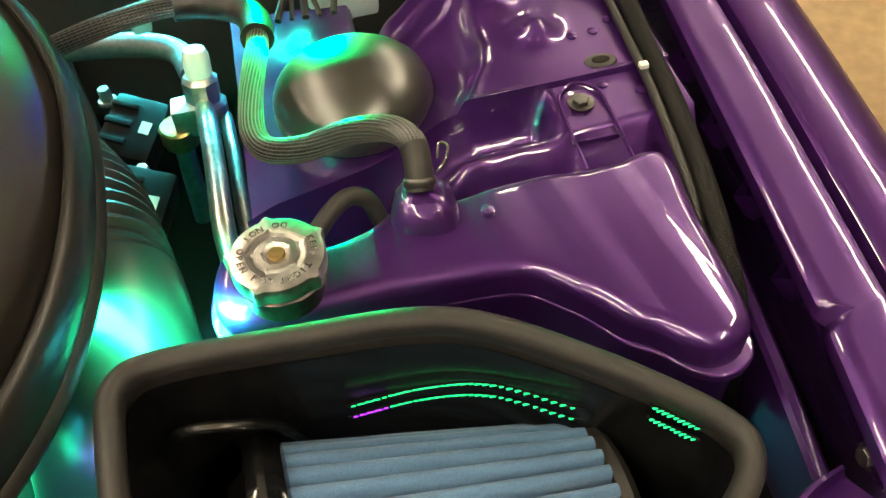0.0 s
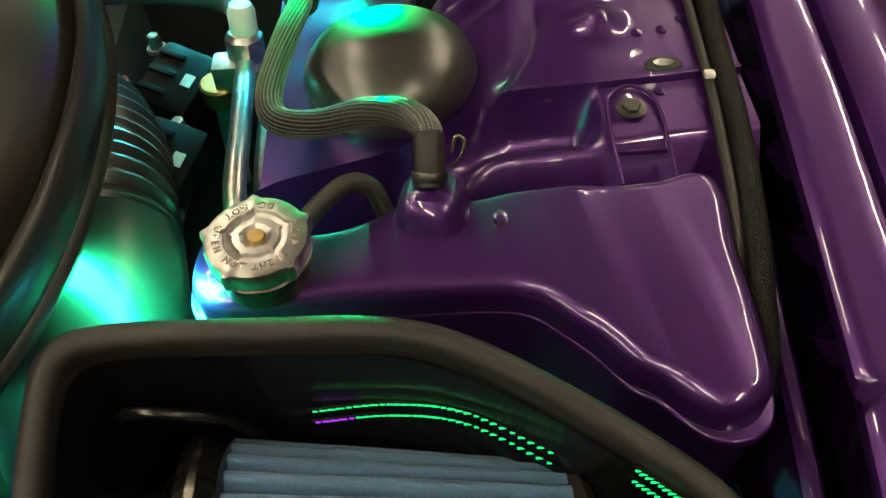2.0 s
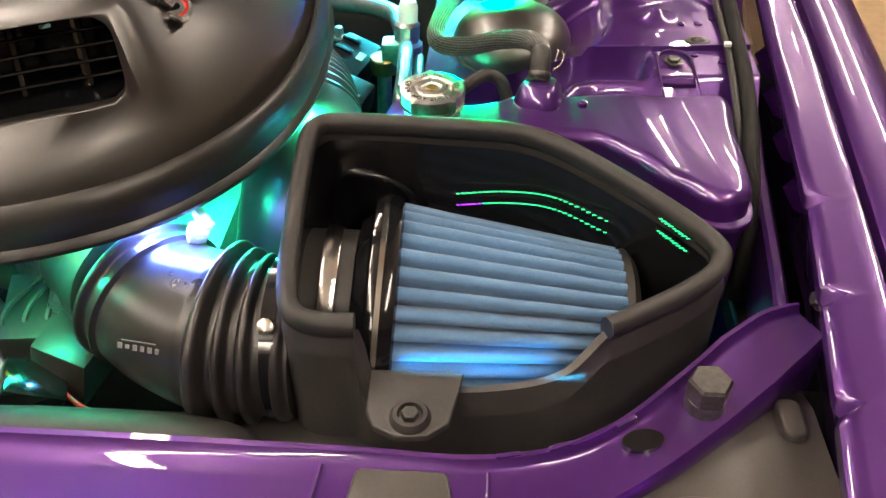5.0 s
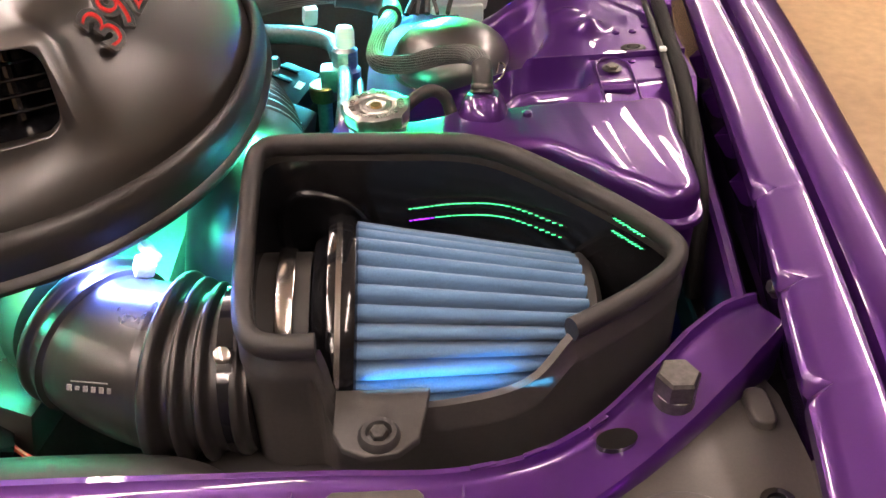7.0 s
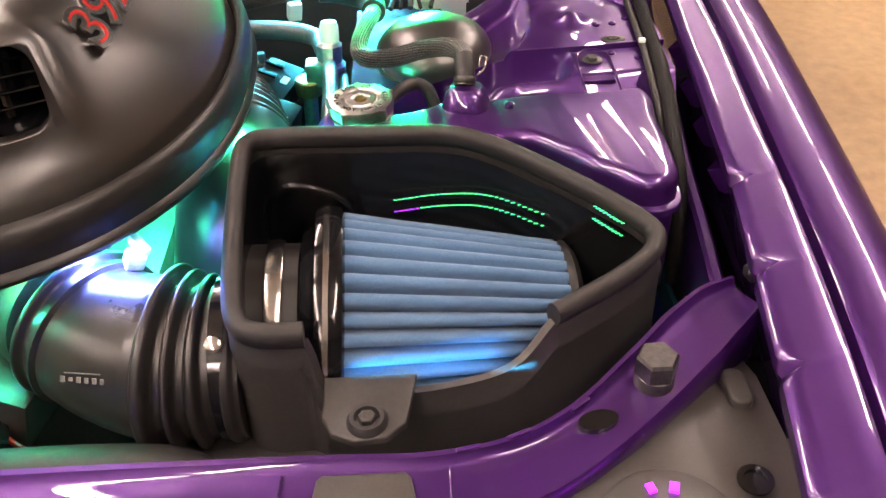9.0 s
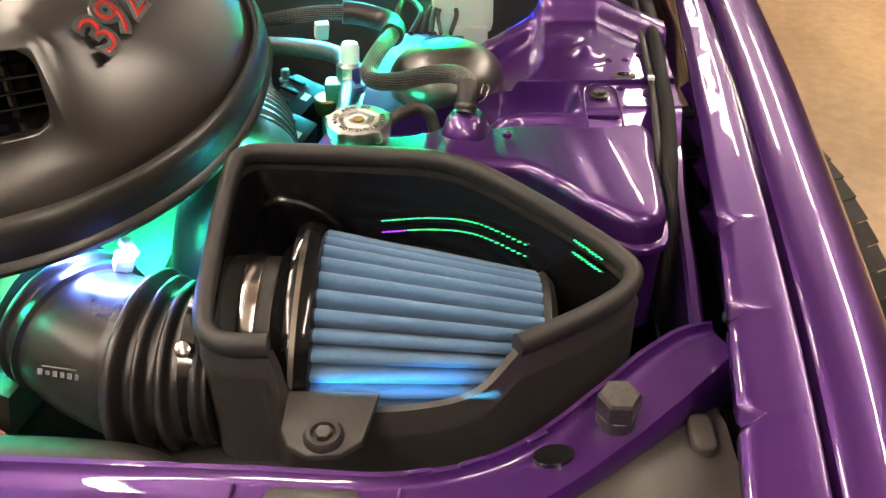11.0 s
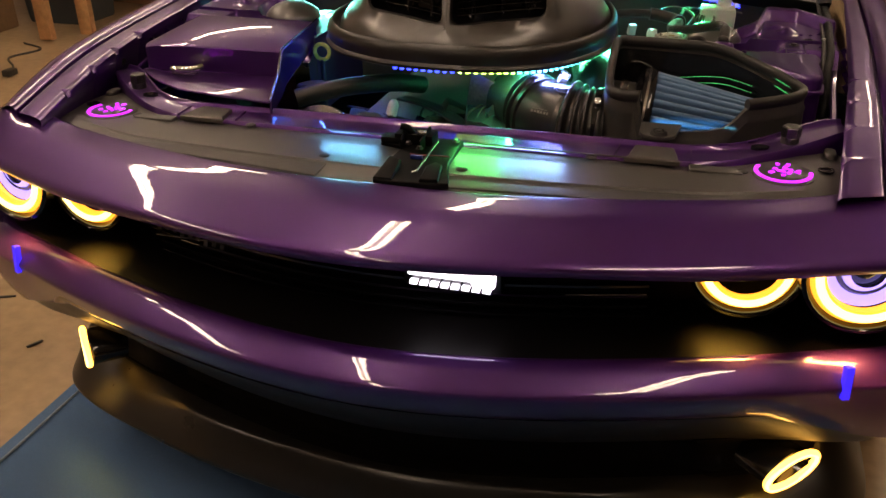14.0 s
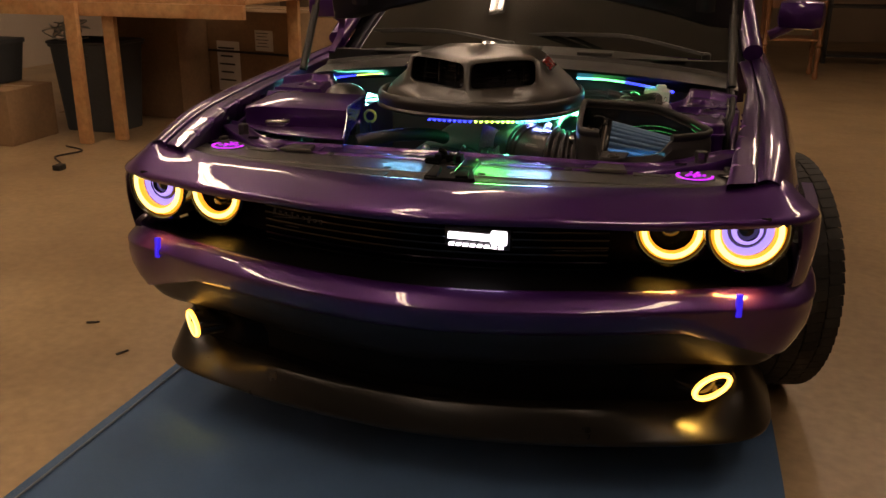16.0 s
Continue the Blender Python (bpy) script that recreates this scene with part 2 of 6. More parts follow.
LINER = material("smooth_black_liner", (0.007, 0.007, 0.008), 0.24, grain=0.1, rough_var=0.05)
CHINGLOSS = material("gloss_black_chin", (0.012, 0.0105, 0.009), 0.3, spec=0.5, grain=0.1, rough_var=0.06)
MATTBLACK = material("matt_black_plastic", (0.013, 0.011, 0.014), 0.45, grain=0.15, rough_var=0.08)
DARKWALL = material("dark_unseen_wall", (0.05, 0.042, 0.035), 0.7, grain=0.1, second=(0.04, 0.034, 0.028), stain_size=0.8)
BRAID = material("braided_sleeve", (0.008, 0.0075, 0.007), 0.55, spec=0.2, grain=0.6, grain_size=700, bump=0.6, bump_size=900)
ALLOY = material("cast_aluminium", (0.55, 0.54, 0.52), 0.34, 1.0, grain=0.25, grain_size=150, bump=0.15, bump_size=250, rough_var=0.1)
ROUGHALLOY = material("rough_cast_aluminium", (0.5, 0.52, 0.46), 0.6, 0.35, grain=0.3, grain_size=130, bump=0.3, bump_size=220, second=(0.3, 0.31, 0.27), stain_size=18, rough_var=0.12)
CASTING = material("rough_casting", (0.2, 0.195, 0.185), 0.5, 0.7, grain=0.12, grain_size=220, bump=0.12, bump_size=500)
DULLPIPE = material("dull_grey_pipe", (0.16, 0.165, 0.17), 0.45, 0.5, grain=0.2, grain_size=200, rough_var=0.1)
DOMEBLACK = material("satin_dome_black", (0.022, 0.02, 0.017), 0.36, coat=0.8, coat_rough=0.3, spec=0.7, grain=0.1, grain_size=500, rough_var=0.05)
SEALBLACK = material("smooth_black_seal", (0.016, 0.014, 0.012), 0.38, grain=0.15, grain_size=250, bump=0.05, bump_size=600, rough_var=0.06)
LATCHBLACK = material("black_latch_steel", (0.004, 0.004, 0.004), 0.5, spec=0.08, grain=0.2, grain_size=300, rough_var=0.1)
STEEL = material("bright_steel", (0.65, 0.63, 0.6), 0.22, 1.0, grain=0.1, rough_var=0.08)
DARKSTEEL = material("dark_bolt_steel", (0.11, 0.105, 0.1), 0.4, 0.9, grain=0.3, grain_size=300, rough_var=0.1)
BRASS = material("dull_brass", (0.42, 0.3, 0.12), 0.35, 1.0, grain=0.2, grain_size=300)
PLEAT = material("blue_filter_cloth", (0.085, 0.18, 0.32), 0.85, grain=0.22, grain_size=900, bump=0.5, bump_size=1500, second=(0.07, 0.15, 0.27), stain_size=9, sheen=0.2)
WHITEP = material("white_plastic", (0.75, 0.75, 0.72), 0.4, grain=0.06)
DARKRED = material("dark_red_wire", (0.16, 0.012, 0.012), 0.4)
BADGERED = material("red_enamel", (0.5, 0.025, 0.02), 0.25, coat=0.6)
CONCRETE = material("sealed_concrete", (0.42, 0.3, 0.165), 0.33, grain=0.18, grain_size=25, second=(0.28, 0.19, 0.105), stain_size=1.3, bump=0.15, bump_size=60, rough_var=0.12)
MATBLUE = material("blue_woven_mat", (0.042, 0.12, 0.26), 0.8, grain=0.3, grain_size=500, second=(0.034, 0.098, 0.215), stain_size=3, bump=0.5, bump_size=700, sheen=0.15)
CARD = material("brown_cardboard", (0.27, 0.165, 0.085), 0.8, grain=0.12, grain_size=40, second=(0.22, 0.135, 0.07), bump=0.1, bump_size=120)
PINE = material("pine_timber", (0.5, 0.29, 0.13), 0.65, grain=0.2, grain_size=30, second=(0.42, 0.2, 0.08), stain_size=7)
TURNEDWOOD = material("varnished_chair_wood", (0.24, 0.1, 0.04), 0.35, grain=0.2, grain_size=30)
BINGREY = material("dark_grey_bin_plastic", (0.05, 0.058, 0.065), 0.5, grain=0.15, bump=0.1)
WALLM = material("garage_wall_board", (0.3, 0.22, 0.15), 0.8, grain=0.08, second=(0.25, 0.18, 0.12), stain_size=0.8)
# paler copy of the wall board, its light put into the colour
LITWALL = material("lit_wall_board", (0.6, 0.5, 0.4), 0.8, grain=0.08, second=(0.52, 0.43, 0.34), stain_size=0.8)
CEILM = material("garage_ceiling_board", (0.5, 0.45, 0.38), 0.8, grain=0.05, stain_size=0.7)
PAPER = material("white_paper_label", (0.7, 0.68, 0.63), 0.7, grain=0.05)
GREYINK = material("grey_print", (0.17, 0.165, 0.155), 0.6, grain=0.3, grain_size=600)
TYRE = material("tyre_rubber", (0.018, 0.017, 0.016), 0.7, grain=0.3, grain_size=80, bump=0.2, bump_size=300)


def glass_material():
    m = bpy.data.materials.new("windscreen_glass")
    m.use_nodes = True
    b = m.node_tree.nodes["Principled BSDF"]
    b.inputs["Base Color"].default_value = (0.012, 0.014, 0.012, 1)
    b.inputs["Roughness"].default_value = 0.02
    b.inputs["Specular IOR Level"].default_value = 0.9
    return m


def milky_material():
    """White plastic that lets light through."""
    m = bpy.data.materials.new("milky_white_plastic")
    m.use_nodes = True
    nt = m.node_tree
    b = nt.nodes["Principled BSDF"]
    b.inputs["Base Color"].default_value, b.inputs["Roughness"].default_value = (0.75, 0.76, 0.74, 1), 0.4
    tr = nt.nodes.new("ShaderNodeBsdfTranslucent")
    tr.inputs["Color"].default_value = (0.8, 0.82, 0.8, 1)
    mx = nt.nodes.new("ShaderNodeMixShader")
    mx.inputs["Fac"].default_value = 0.6
    nt.links.new(b.outputs["BSDF"], mx.inputs[1])
    nt.links.new(tr.outputs["BSDF"], mx.inputs[2])
    nt.links.new(mx.outputs["Shader"], nt.nodes["Material Output"].inputs["Surface"])
    return m


MILKY = milky_material()
GLASS = glass_material()
LED_GREEN = glow("led_green", (0.05, 1.0, 0.25), 14)
LED_CYAN = glow("led_cyan", (0.05, 0.75, 1.0), 14)
LED_BLUE = glow("led_blue", (0.02, 0.04, 1.0), 12)
MARKBLUE = glow("marker_blue", (0.04, 0.02, 1.0), 1.6)
LED_LIME = glow("led_lime", (0.6, 1.0, 0.12), 12)
HALO = glow("halo_ring_glow", (1.0, 0.4, 0.03), 3.0)
HALOCORE = glow("halo_core_glow", (1.0, 0.78, 0.22), 6)
HALO_IN = glow("beam_glow", (0.38, 0.32, 1.0), 2.4)
FOGHALO = glow("fog_halo_glow", (1.0, 0.5, 0.07), 9)
WHITELED = glow("white_led_bar", (0.9, 0.9, 1.0), 9)
MAGENTA = glow("magenta_lamp", (0.62, 0.02, 1.0), 2.6)
TUBEGLOW = glow("fluorescent_tube", (1.0, 0.84, 0.62), 48)

# ---------- the garage ----------
def room_box(name, c, s, mat, label, category):
    bm = B()
    block(bm, c, s)
    return tagged(part(name, bm, mat), label, category, kind="structure")


room_box("floor", (1.0, 4.0, -0.05), (16, 20, 0.1), CONCRETE, "tan sealed concrete garage floor with faint stains", "floor")
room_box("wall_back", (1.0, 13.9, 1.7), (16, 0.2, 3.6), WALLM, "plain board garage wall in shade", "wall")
# unseen wall, dark so that the bumper mirrors little light
room_box("wall_front", (1.0, -5.9, 1.7), (16, 0.2, 3.6), DARKWALL, "unseen garage wall, made dark to dim reflections in the nose", "wall")
# unseen wall, pale so that the painted panels mirror something bright
room_box("wall_side_a", (-6.9, 4.0, 1.7), (0.2, 19.6, 3.6), LITWALL, "unseen garage wall behind the workbench, made pale to brighten reflections", "wall")
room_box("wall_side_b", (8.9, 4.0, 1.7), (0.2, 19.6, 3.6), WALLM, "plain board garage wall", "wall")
room_box("ceiling", (1.0, 4.0, 3.56), (16, 20, 0.1), CEILM, "pale garage ceiling board", "ceiling")


def ceiling_lamp(x, y, turn, length=2.4):
    """A twin-tube strip light under the ceiling."""
    lamp = thing("strip_light", (x, y, 3.5), "white ceiling strip light with two glowing tubes", "ceiling light", "ceiling strip lights")
    q = Euler((0, 0, radians(turn))).to_matrix()
    bm = B()
    block(bm, (x, y, 3.46), (length, 0.16, 0.08), q, 0.01)
    part("housing", bm, WHITEP, lamp)
    for s in (-0.045, 0.045):
        bm = B()
        rod(bm, Vector((x, y, 3.395)) + q @ Vector((-length / 2 + 0.03, s, 0)), Vector((x, y, 3.395)) + q @ Vector((length / 2 - 0.03, s, 0)), 0.019, n=10)
        part("tube", bm, TUBEGLOW, lamp)


for x, y, turn in LAMPS:
    ceiling_lamp(x, y, turn)

# blue mat under the nose of the car
MATW = 1.84
bm = B()
n = 26
rows = []
for j in range(n + 1):
    yy = -3.2 + 5.4 * j / n
    rows.append([V(-0.965 + MATW * i / 16 + 0.006 * math.sin(yy * 3), yy, 0.006 + 0.004 * noise.noise(V(i * 0.3, yy * 1.5, 0))) for i in range(17)])
loft(bm, rows)
thicken(bm, 0.004)
mat = thing("floor_mat", (0, -0.5, 0), "blue woven mat laid on the floor under the car", "mat")
part("sheet", bm, MATBLUE, mat)
for x in (-0.925,):
    bm = B()
    tube(bm, [V(x + 0.006 * math.sin(y * 3), y, 0.013) for y in np.linspace(-3.2, 2.2, 20)], 0.003, 6)
    part("stitching", bm, material("pale_thread", (0.2, 0.25, 0.3), 0.8), mat)

# ---------- the car's body ----------
car = thing("car", (0, 1.8, 0), "metallic purple muscle car with its hood open and its lamps lit", "car")

HALF = [(0.0, 0.0), (0.15, 0.012), (0.3, 0.042), (0.45, 0.085), (0.58, 0.13), (0.68, 0.17), (0.765, 0.204), (0.824, 0.247), (0.855, 0.318), (0.87, 0.43), (0.878, 0.58)]
PLAN = spline([(-x, y) for x, y in reversed(HALF[1:])] + HALF, 4)


def out_at(i):
    d = (PLAN[min(i + 1, len(PLAN) - 1)] - PLAN[max(i - 1, 0)]).normalized()
    return Vector((d.y, -d.x))


def nose(profile, i0=0, i1=None, base=-0.06):
    """Rows of points round the nose: profile of (outset, z), or a function of x that gives it."""
    rows = []
    for i in range(i0, len(PLAN) if i1 is None else i1):
        p, o = PLAN[i], out_at(i)
        pr = profile(p.x) if callable(profile) else profile
        rows.append([V(p.x + o.x * a, p.y + base + o.y * a, z) for a, z in pr])
    return rows


# header panel: from the radiator cover to the lip over the lamps
def header_profile(x):
    k = min(abs(x) / 0.8, 1)
    back = -(0.175 - 0.06 * k)
    d = 0.009 * min(1.0, max(0.0, (abs(x) - 0.3) / 0.2))
    u = 0.026 * min(1.0, max(0.0, (abs(x) - 0.62) / 0.16)) ** 2
    top = spline([(back + 0.01, 0.789 + u), (back * 0.6, 0.7852 + u * 0.7), (back * 0.3 - 0.01, 0.7768 - d * 0.3 + u * 0.35), (-0.015, 0.7637 - d * 0.8 + u * 0.1), (0.0, 0.757 - d), (0.005, 0.748 - d), (0.0, 0.738 - d)], 4)
    return [(back, 0.772 + u), (back, 0.784 + u), (back + 0.003, 0.7875 + u)] + [tuple(p) for p in top] + [(-0.02, 0.733 - d), (-0.06, 0.735 - d)]


lim = [i for i, p in enumerate(PLAN) if abs(p.x) <= 0.842]
head = [i for i, p in enumerate(PLAN) if abs(p.x) <= 0.85]
bm = B()
loft(bm, nose(header_profile, head[0], head[-1] + 1))
part("header_panel", bm, PURPLE, car)

# bumper bar, its tucked lower face
bm = B()
def fullness(x):
    return min(1.0, max(0.0, (abs(x) - 0.6) / 0.2))


loft(bm, nose(lambda x: [(-0.046, 0.574), (-0.038, 0.584), (-0.031, 0.5865), (-0.022, 0.585), (-0.004, 0.5735), (0.01, 0.561), (0.0155, 0.5555), (0.0175, 0.552), (0.0165, 0.546), (0.011 + 0.006 * fullness(x), 0.531 - 0.006 * fullness(x)), (-0.001 + 0.014 * fullness(x), 0.508 - 0.018 * fullness(x)), (-0.014 + 0.014 * fullness(x), 0.49 - 0.036 * fullness(x)), (-0.02 + 0.004 * fullness(x), 0.486 - 0.062 * fullness(x)), (-0.03, 0.486 - 0.064 * fullness(x))]))
part("bumper", bm, PURPLE, car)
# lower face is black instead of purple, the shade put into its colour
bm = B()
loft(bm, nose(lambda x: [(-0.02, 0.4875 - 0.06 * fullness(x)), (-0.024 - 0.006 * fullness(x), 0.478 - 0.06 * fullness(x)), (-0.052 + 0.012 * fullness(x), 0.44 - 0.036 * fullness(x)), (-0.084 + 0.03 * fullness(x), 0.402 - 0.015 * fullness(x)), (-0.108 + 0.035 * fullness(x), 0.372), (-0.14, 0.362)]))
part("bumper_shaded_face", bm, MATTBLACK, car, "lower bumper face, black for the shade under the nose")
# lower opening and chin
bm = B()
loft(bm, nose([(-0.13, 0.372), (-0.17, 0.36), (-0.185, 0.3), (-0.185, 0.262), (-0.15, 0.258)]))
part("lower_grille", bm, RECESS, car)
CHIN_EDGE = [(0.0, 0.045), (0.2, 0.06), (0.4, 0.096), (0.55, 0.14), (0.66, 0.176), (0.745, 0.216), (0.8, 0.264), (0.829, 0.335), (0.836, 0.43), (0.836, 0.52)]
CHIN_MIDDLE = [(0.11, 0.255), (0.045, 0.253), (0.03, 0.246), (0.014, 0.216), (0.004, 0.19), (0.0, 0.179), (0.003, 0.17), (0.025, 0.163), (0.1, 0.15)]
CHIN_SIDE = [(0.12, 0.262), (0.095, 0.247), (0.06, 0.226), (0.03, 0.205), (0.008, 0.187), (0.0, 0.177), (0.004, 0.168), (0.03, 0.163), (0.1, 0.15)]
CHIN_END = [(0.09, 0.34), (0.072, 0.318), (0.05, 0.28), (0.027, 0.237), (0.008, 0.196), (0.0, 0.178), (0.004, 0.168), (0.03, 0.163), (0.08, 0.15)]


def ease(v):
    v = min(1.0, max(0.0, v))
    return v * v * (3 - 2 * v)


edge_ = spline([(-x, y) for x, y in reversed(CHIN_EDGE[1:])] + CHIN_EDGE, 6)
rows = []
for i, p in enumerate(edge_):
    d = edge_[min(i + 1, len(edge_) - 1)] - edge_[max(i - 1, 0)]
    inward = Vector((-d.y, d.x)).normalized()
    k, e = ease((abs(p.x) - 0.36) / 0.26), ease((p.y - 0.17) / 0.16)
    prof = [Vector(a).lerp(Vector(b), k).lerp(Vector(c), e) for a, b, c in zip(CHIN_MIDDLE, CHIN_SIDE, CHIN_END)]
    prof = spline(prof, 3)
    rows.append([V(p.x + inward.x * q.x, p.y + inward.y * q.x, q.y) for q in prof])
bm = B()
loft(bm, rows)
part("chin_splitter", bm, CHINGLOSS, car, "satin black chin splitter")
# corners that close the nose outside the lamps
for s in (-1, 1):
    bm = B()
    i0 = [i for i, p in enumerate(PLAN) if p.x * s > 0.8]
    loft(bm, nose([(-0.03, 0.742), (-0.004, 0.742), (0.006, 0.72), (0.008, 0.68), (0.004, 0.63), (-0.004, 0.588), (-0.03, 0.58)], i0[0], i0[-1] + 1))
    part("nose_corner", bm, PURPLE, car)
# bumper cheeks that carry the fog lamps
for s in (-1, 1):
    bm = B()
    i0 = [i for i, p in enumerate(PLAN) if p.x * s > 0.5]
    rows = nose(lambda x: [(-0.11, 0.368), (-0.14 - 0.1 * max(0, 1 - (abs(x) - 0.5) / 0.08), 0.33), (-0.152 - 0.05 * max(0, 1 - (abs(x) - 0.5) / 0.1), 0.27), (-0.162 - 0.04 * max(0, 1 - (abs(x) - 0.5) / 0.12), 0.215)], i0[0], i0[-1] + 1)
    loft(bm, rows)
    part("bumper_cheek", bm, RECESS, car)

# grille recess
bm = B()
loft(bm, nose([(-0.02, 0.737), (-0.1, 0.738), (-0.17, 0.735), (-0.17, 0.6), (-0.11, 0.588), (-0.06, 0.583), (-0.04, 0.5815)], lim[0], lim[-1] + 1))
part("grille_recess", bm, RECESS, car)
for z in np.linspace(0.6, 0.722, 8):
    bm = B()
    path = [V(p.x, p.y - 0.06 + 0.125 + 0.01, z) for p in PLAN if abs(p.x) < 0.43]
    sweep(bm, path, [(-0.006, -0.0022), (0.006, -0.0022), (0.006, 0.0022), (-0.006, 0.0022)])
    part("grille_bar", bm, GLOSSBLACK, car)
# slim bright line along the recess
for a, b in ((-0.36, -0.27), (0.28, 0.42)):
    bm = B()
    path = [V(p.x, p.y - 0.06 + 0.1, 0.655) for p in PLAN if a < p.x < b]
    tube(bm, path, 0.0012, 6)
    part("trim_line", bm, STEEL, car)

# script badge on the grille: plain slanted bars
bm = B()
for k in range(9):
    block(bm, (-0.345 + 0.016 * k, 0.05 - 0.004 * k, 0.702 - 0.001 * k), (0.006, 0.002, 0.008 if k % 3 else 0.016), Euler((0, radians(15), 0)).to_matrix())
block(bm, (-0.28, 0.033, 0.694), (0.12, 0.002, 0.0018))
part("script_badge", bm, DARKSTEEL, car, "small bright script badge")

# white lamp bar in the grille
bm = B()
block(bm, (0.135, 0.075, 0.676), (0.15, 0.03, 0.05), None, 0.004)
bar = part("lamp_bar", bm, GLOSSBLACK, car)
bm = B()
block(bm, (0.12, 0.055, 0.68), (0.1, 0.012, 0.014), None, 0.003)
part("led_bar", bm, WHITELED, bar)
bm = B()
block(bm, (0.185, 0.053, 0.682), (0.036, 0.014, 0.032), None, 0.006)
part("led_panel", bm, WHITELED, bar)
for k in range(8):
    bm = B()
    block(bm, (0.078 + 0.016 * k, 0.054, 0.66), (0.011, 0.01, 0.004))
    part("led", bm, WHITELED, bar)


def under_lip(bm):
    """Flattens what would stand up into the header panel."""
    for v in bm.verts:
        v.co.z = min(v.co.z, 0.736)


def headlamp(x, y, z, r, lit):
    """A round lamp in a deep bezel with a glowing halo ring."""
    ax = ((0.16 if lit else 0.1) * (1 if x > 0 else -1), -1, 0.04)
    bm = B()
    turned(bm, [(r + 0.012, -0.05), (r + 0.012, 0.012), (r + 0.006, 0.016), (r, 0.01), (r * 0.97, -0.01), (r * 0.6, -0.045), (0.0005, -0.05)], (x, y, z), ax, 40)
    under_lip(bm)
    lamp = part("headlamp", bm, GLOSSBLACK, car)
    bm = B()
    q = Vector(ax).to_track_quat("Z", "Y").to_matrix()
    path = [Vector((x, y, z)) + q @ Vector((r * 0.84 * math.cos(a), r * 0.84 * math.sin(a), 0.004)) for a in np.linspace(0, TAU, 48, endpoint=False)]
    tube(bm, path, r * 0.15, 8, closed=True)
    under_lip(bm)
    part("halo_ring", bm, HALO, lamp, "glowing yellow halo ring")
    bm = B()
    tube(bm, [p + q @ Vector((0, 0, r * 0.1)) for p in path], r * 0.085, 8, closed=True)
    under_lip(bm)
    part("halo_core", bm, HALOCORE, lamp)
    bm = B()
    turned(bm, [(r * 0.5, -0.04), (r * 0.52, -0.01), (r * 0.46, -0.004), (r * 0.36, -0.012), (0.0005, 0.004)], (x, y, z), ax, 32)
    part("projector", bm, GLASS, lamp)
    if lit:
        bm = B()
        turned(bm, [(r * 0.72, -0.006), (r * 0.7, -0.004), (r * 0.5, -0.012), (r * 0.3, 0.002)], (x, y, z), ax, 32, cap=False)
        under_lip(bm)
        part("beam_reflector", bm, HALO_IN, lamp)
    bm = B()
    turned(bm, [(r + 0.003, -0.002), (r + 0.004, 0.004), (r + 0.012, 0.004), (r + 0.012, -0.002)], (x, y + 0.001, z), ax, 40, cap=False)
    under_lip(bm)
    part("rim", bm, STEEL, lamp)


for s in (-1, 1):
    headlamp(s * 0.704, 0.15, 0.716, 0.079, True)
    headlamp(s * 0.547, 0.152, 0.706, 0.07, False)


def fog_lamp(s):
    c = V(s * 0.668, 0.19, 0.322)
    ax = V(1.1 * s, -1, 0.15)
    bm = B()
    turned(bm, [(0.05, -0.07), (0.053, -0.004), (0.048, 0.002), (0.034, -0.014), (0.0005, -0.016)], c, ax, 32, wave=lambda t: 1)
    for v in bm.verts:
        v.co.z = c.z + (v.co.z - c.z) * 0.6
    lamp = part("fog_lamp", bm, GLOSSBLACK, car)
    bm = B()
    side = Vector((-ax.y, ax.x, 0)).normalized()
    path = [c + ax.normalized() * 0.006 + side * 0.06 * math.cos(a) + V(0, 0, 0.025 * math.sin(a)) for a in np.linspace(0, TAU, 40, endpoint=False)]
    tube(bm, path, 0.0065, 8, closed=True)
    part("halo_ring", bm, FOGHALO, lamp, "glowing yellow halo ring")
    bm = B()
    tube(bm, [p + V(0, -0.0055, 0.001) for p in path], 0.003, 8, closed=True)
    part("halo_core", bm, HALOCORE, lamp)


fog_lamp(-1)
fog_lamp(1)
for s in (-1, 1):
    bm = B()
    block(bm, (s * 0.7, 0.103, 0.562), (0.011, 0.01, 0.05), Euler((radians(-8), radians(3 * s), radians(24 * s))).to_matrix())
    ob = part("marker_strip", bm, MARKBLUE, car, "thin blue light strip")

# fenders: flange, gutter, crown, side down to the sill, open at the wheel
WY, WZ, WR = 0.97, 0.355, 0.405


def corner_y(x):
    """How far the nose is swept back at x."""
    return float(np.interp(x, [h[0] for h in HALF], [h[1] for h in HALF]))


SEAM = spline([(0.1, 0.712, 0.778), (0.17, 0.715, 0.803), (0.3, 0.722, 0.836), (0.4, 0.729, 0.855), (0.5, 0.736, 0.867), (0.66, 0.747, 0.878), (0.86, 0.76, 0.888), (1.2, 0.772, 0.903), (1.6, 0.78, 0.926), (2.1, 0.782, 0.95)], 6)


def seam_z(y):
    """Height of the gutter along the fender."""
    return float(np.interp(y, [p.x for p in SEAM], [p.z for p in SEAM]))


def seam_x(y):
    return float(np.interp(y, [p.x for p in SEAM], [p.y for p in SEAM]))


DARTS = (0.292, 0.382, 0.469, 0.57)


def flange_edge(y, darts=DARTS):
    """The inner edge of the flange beside the bay, pinched by small darts: x and z."""
    dart = sum(max(0.0, 1 - abs(y - d) / 0.009) ** 1.3 for d in darts)
    return min(0.676 + 0.12 * (min(y, 0.57) - 0.381) + 0.08 * max(0.0, y - 0.57), 0.742) + 0.013 * dart, 0.0015 * dart + seam_z(y) - 0.0075


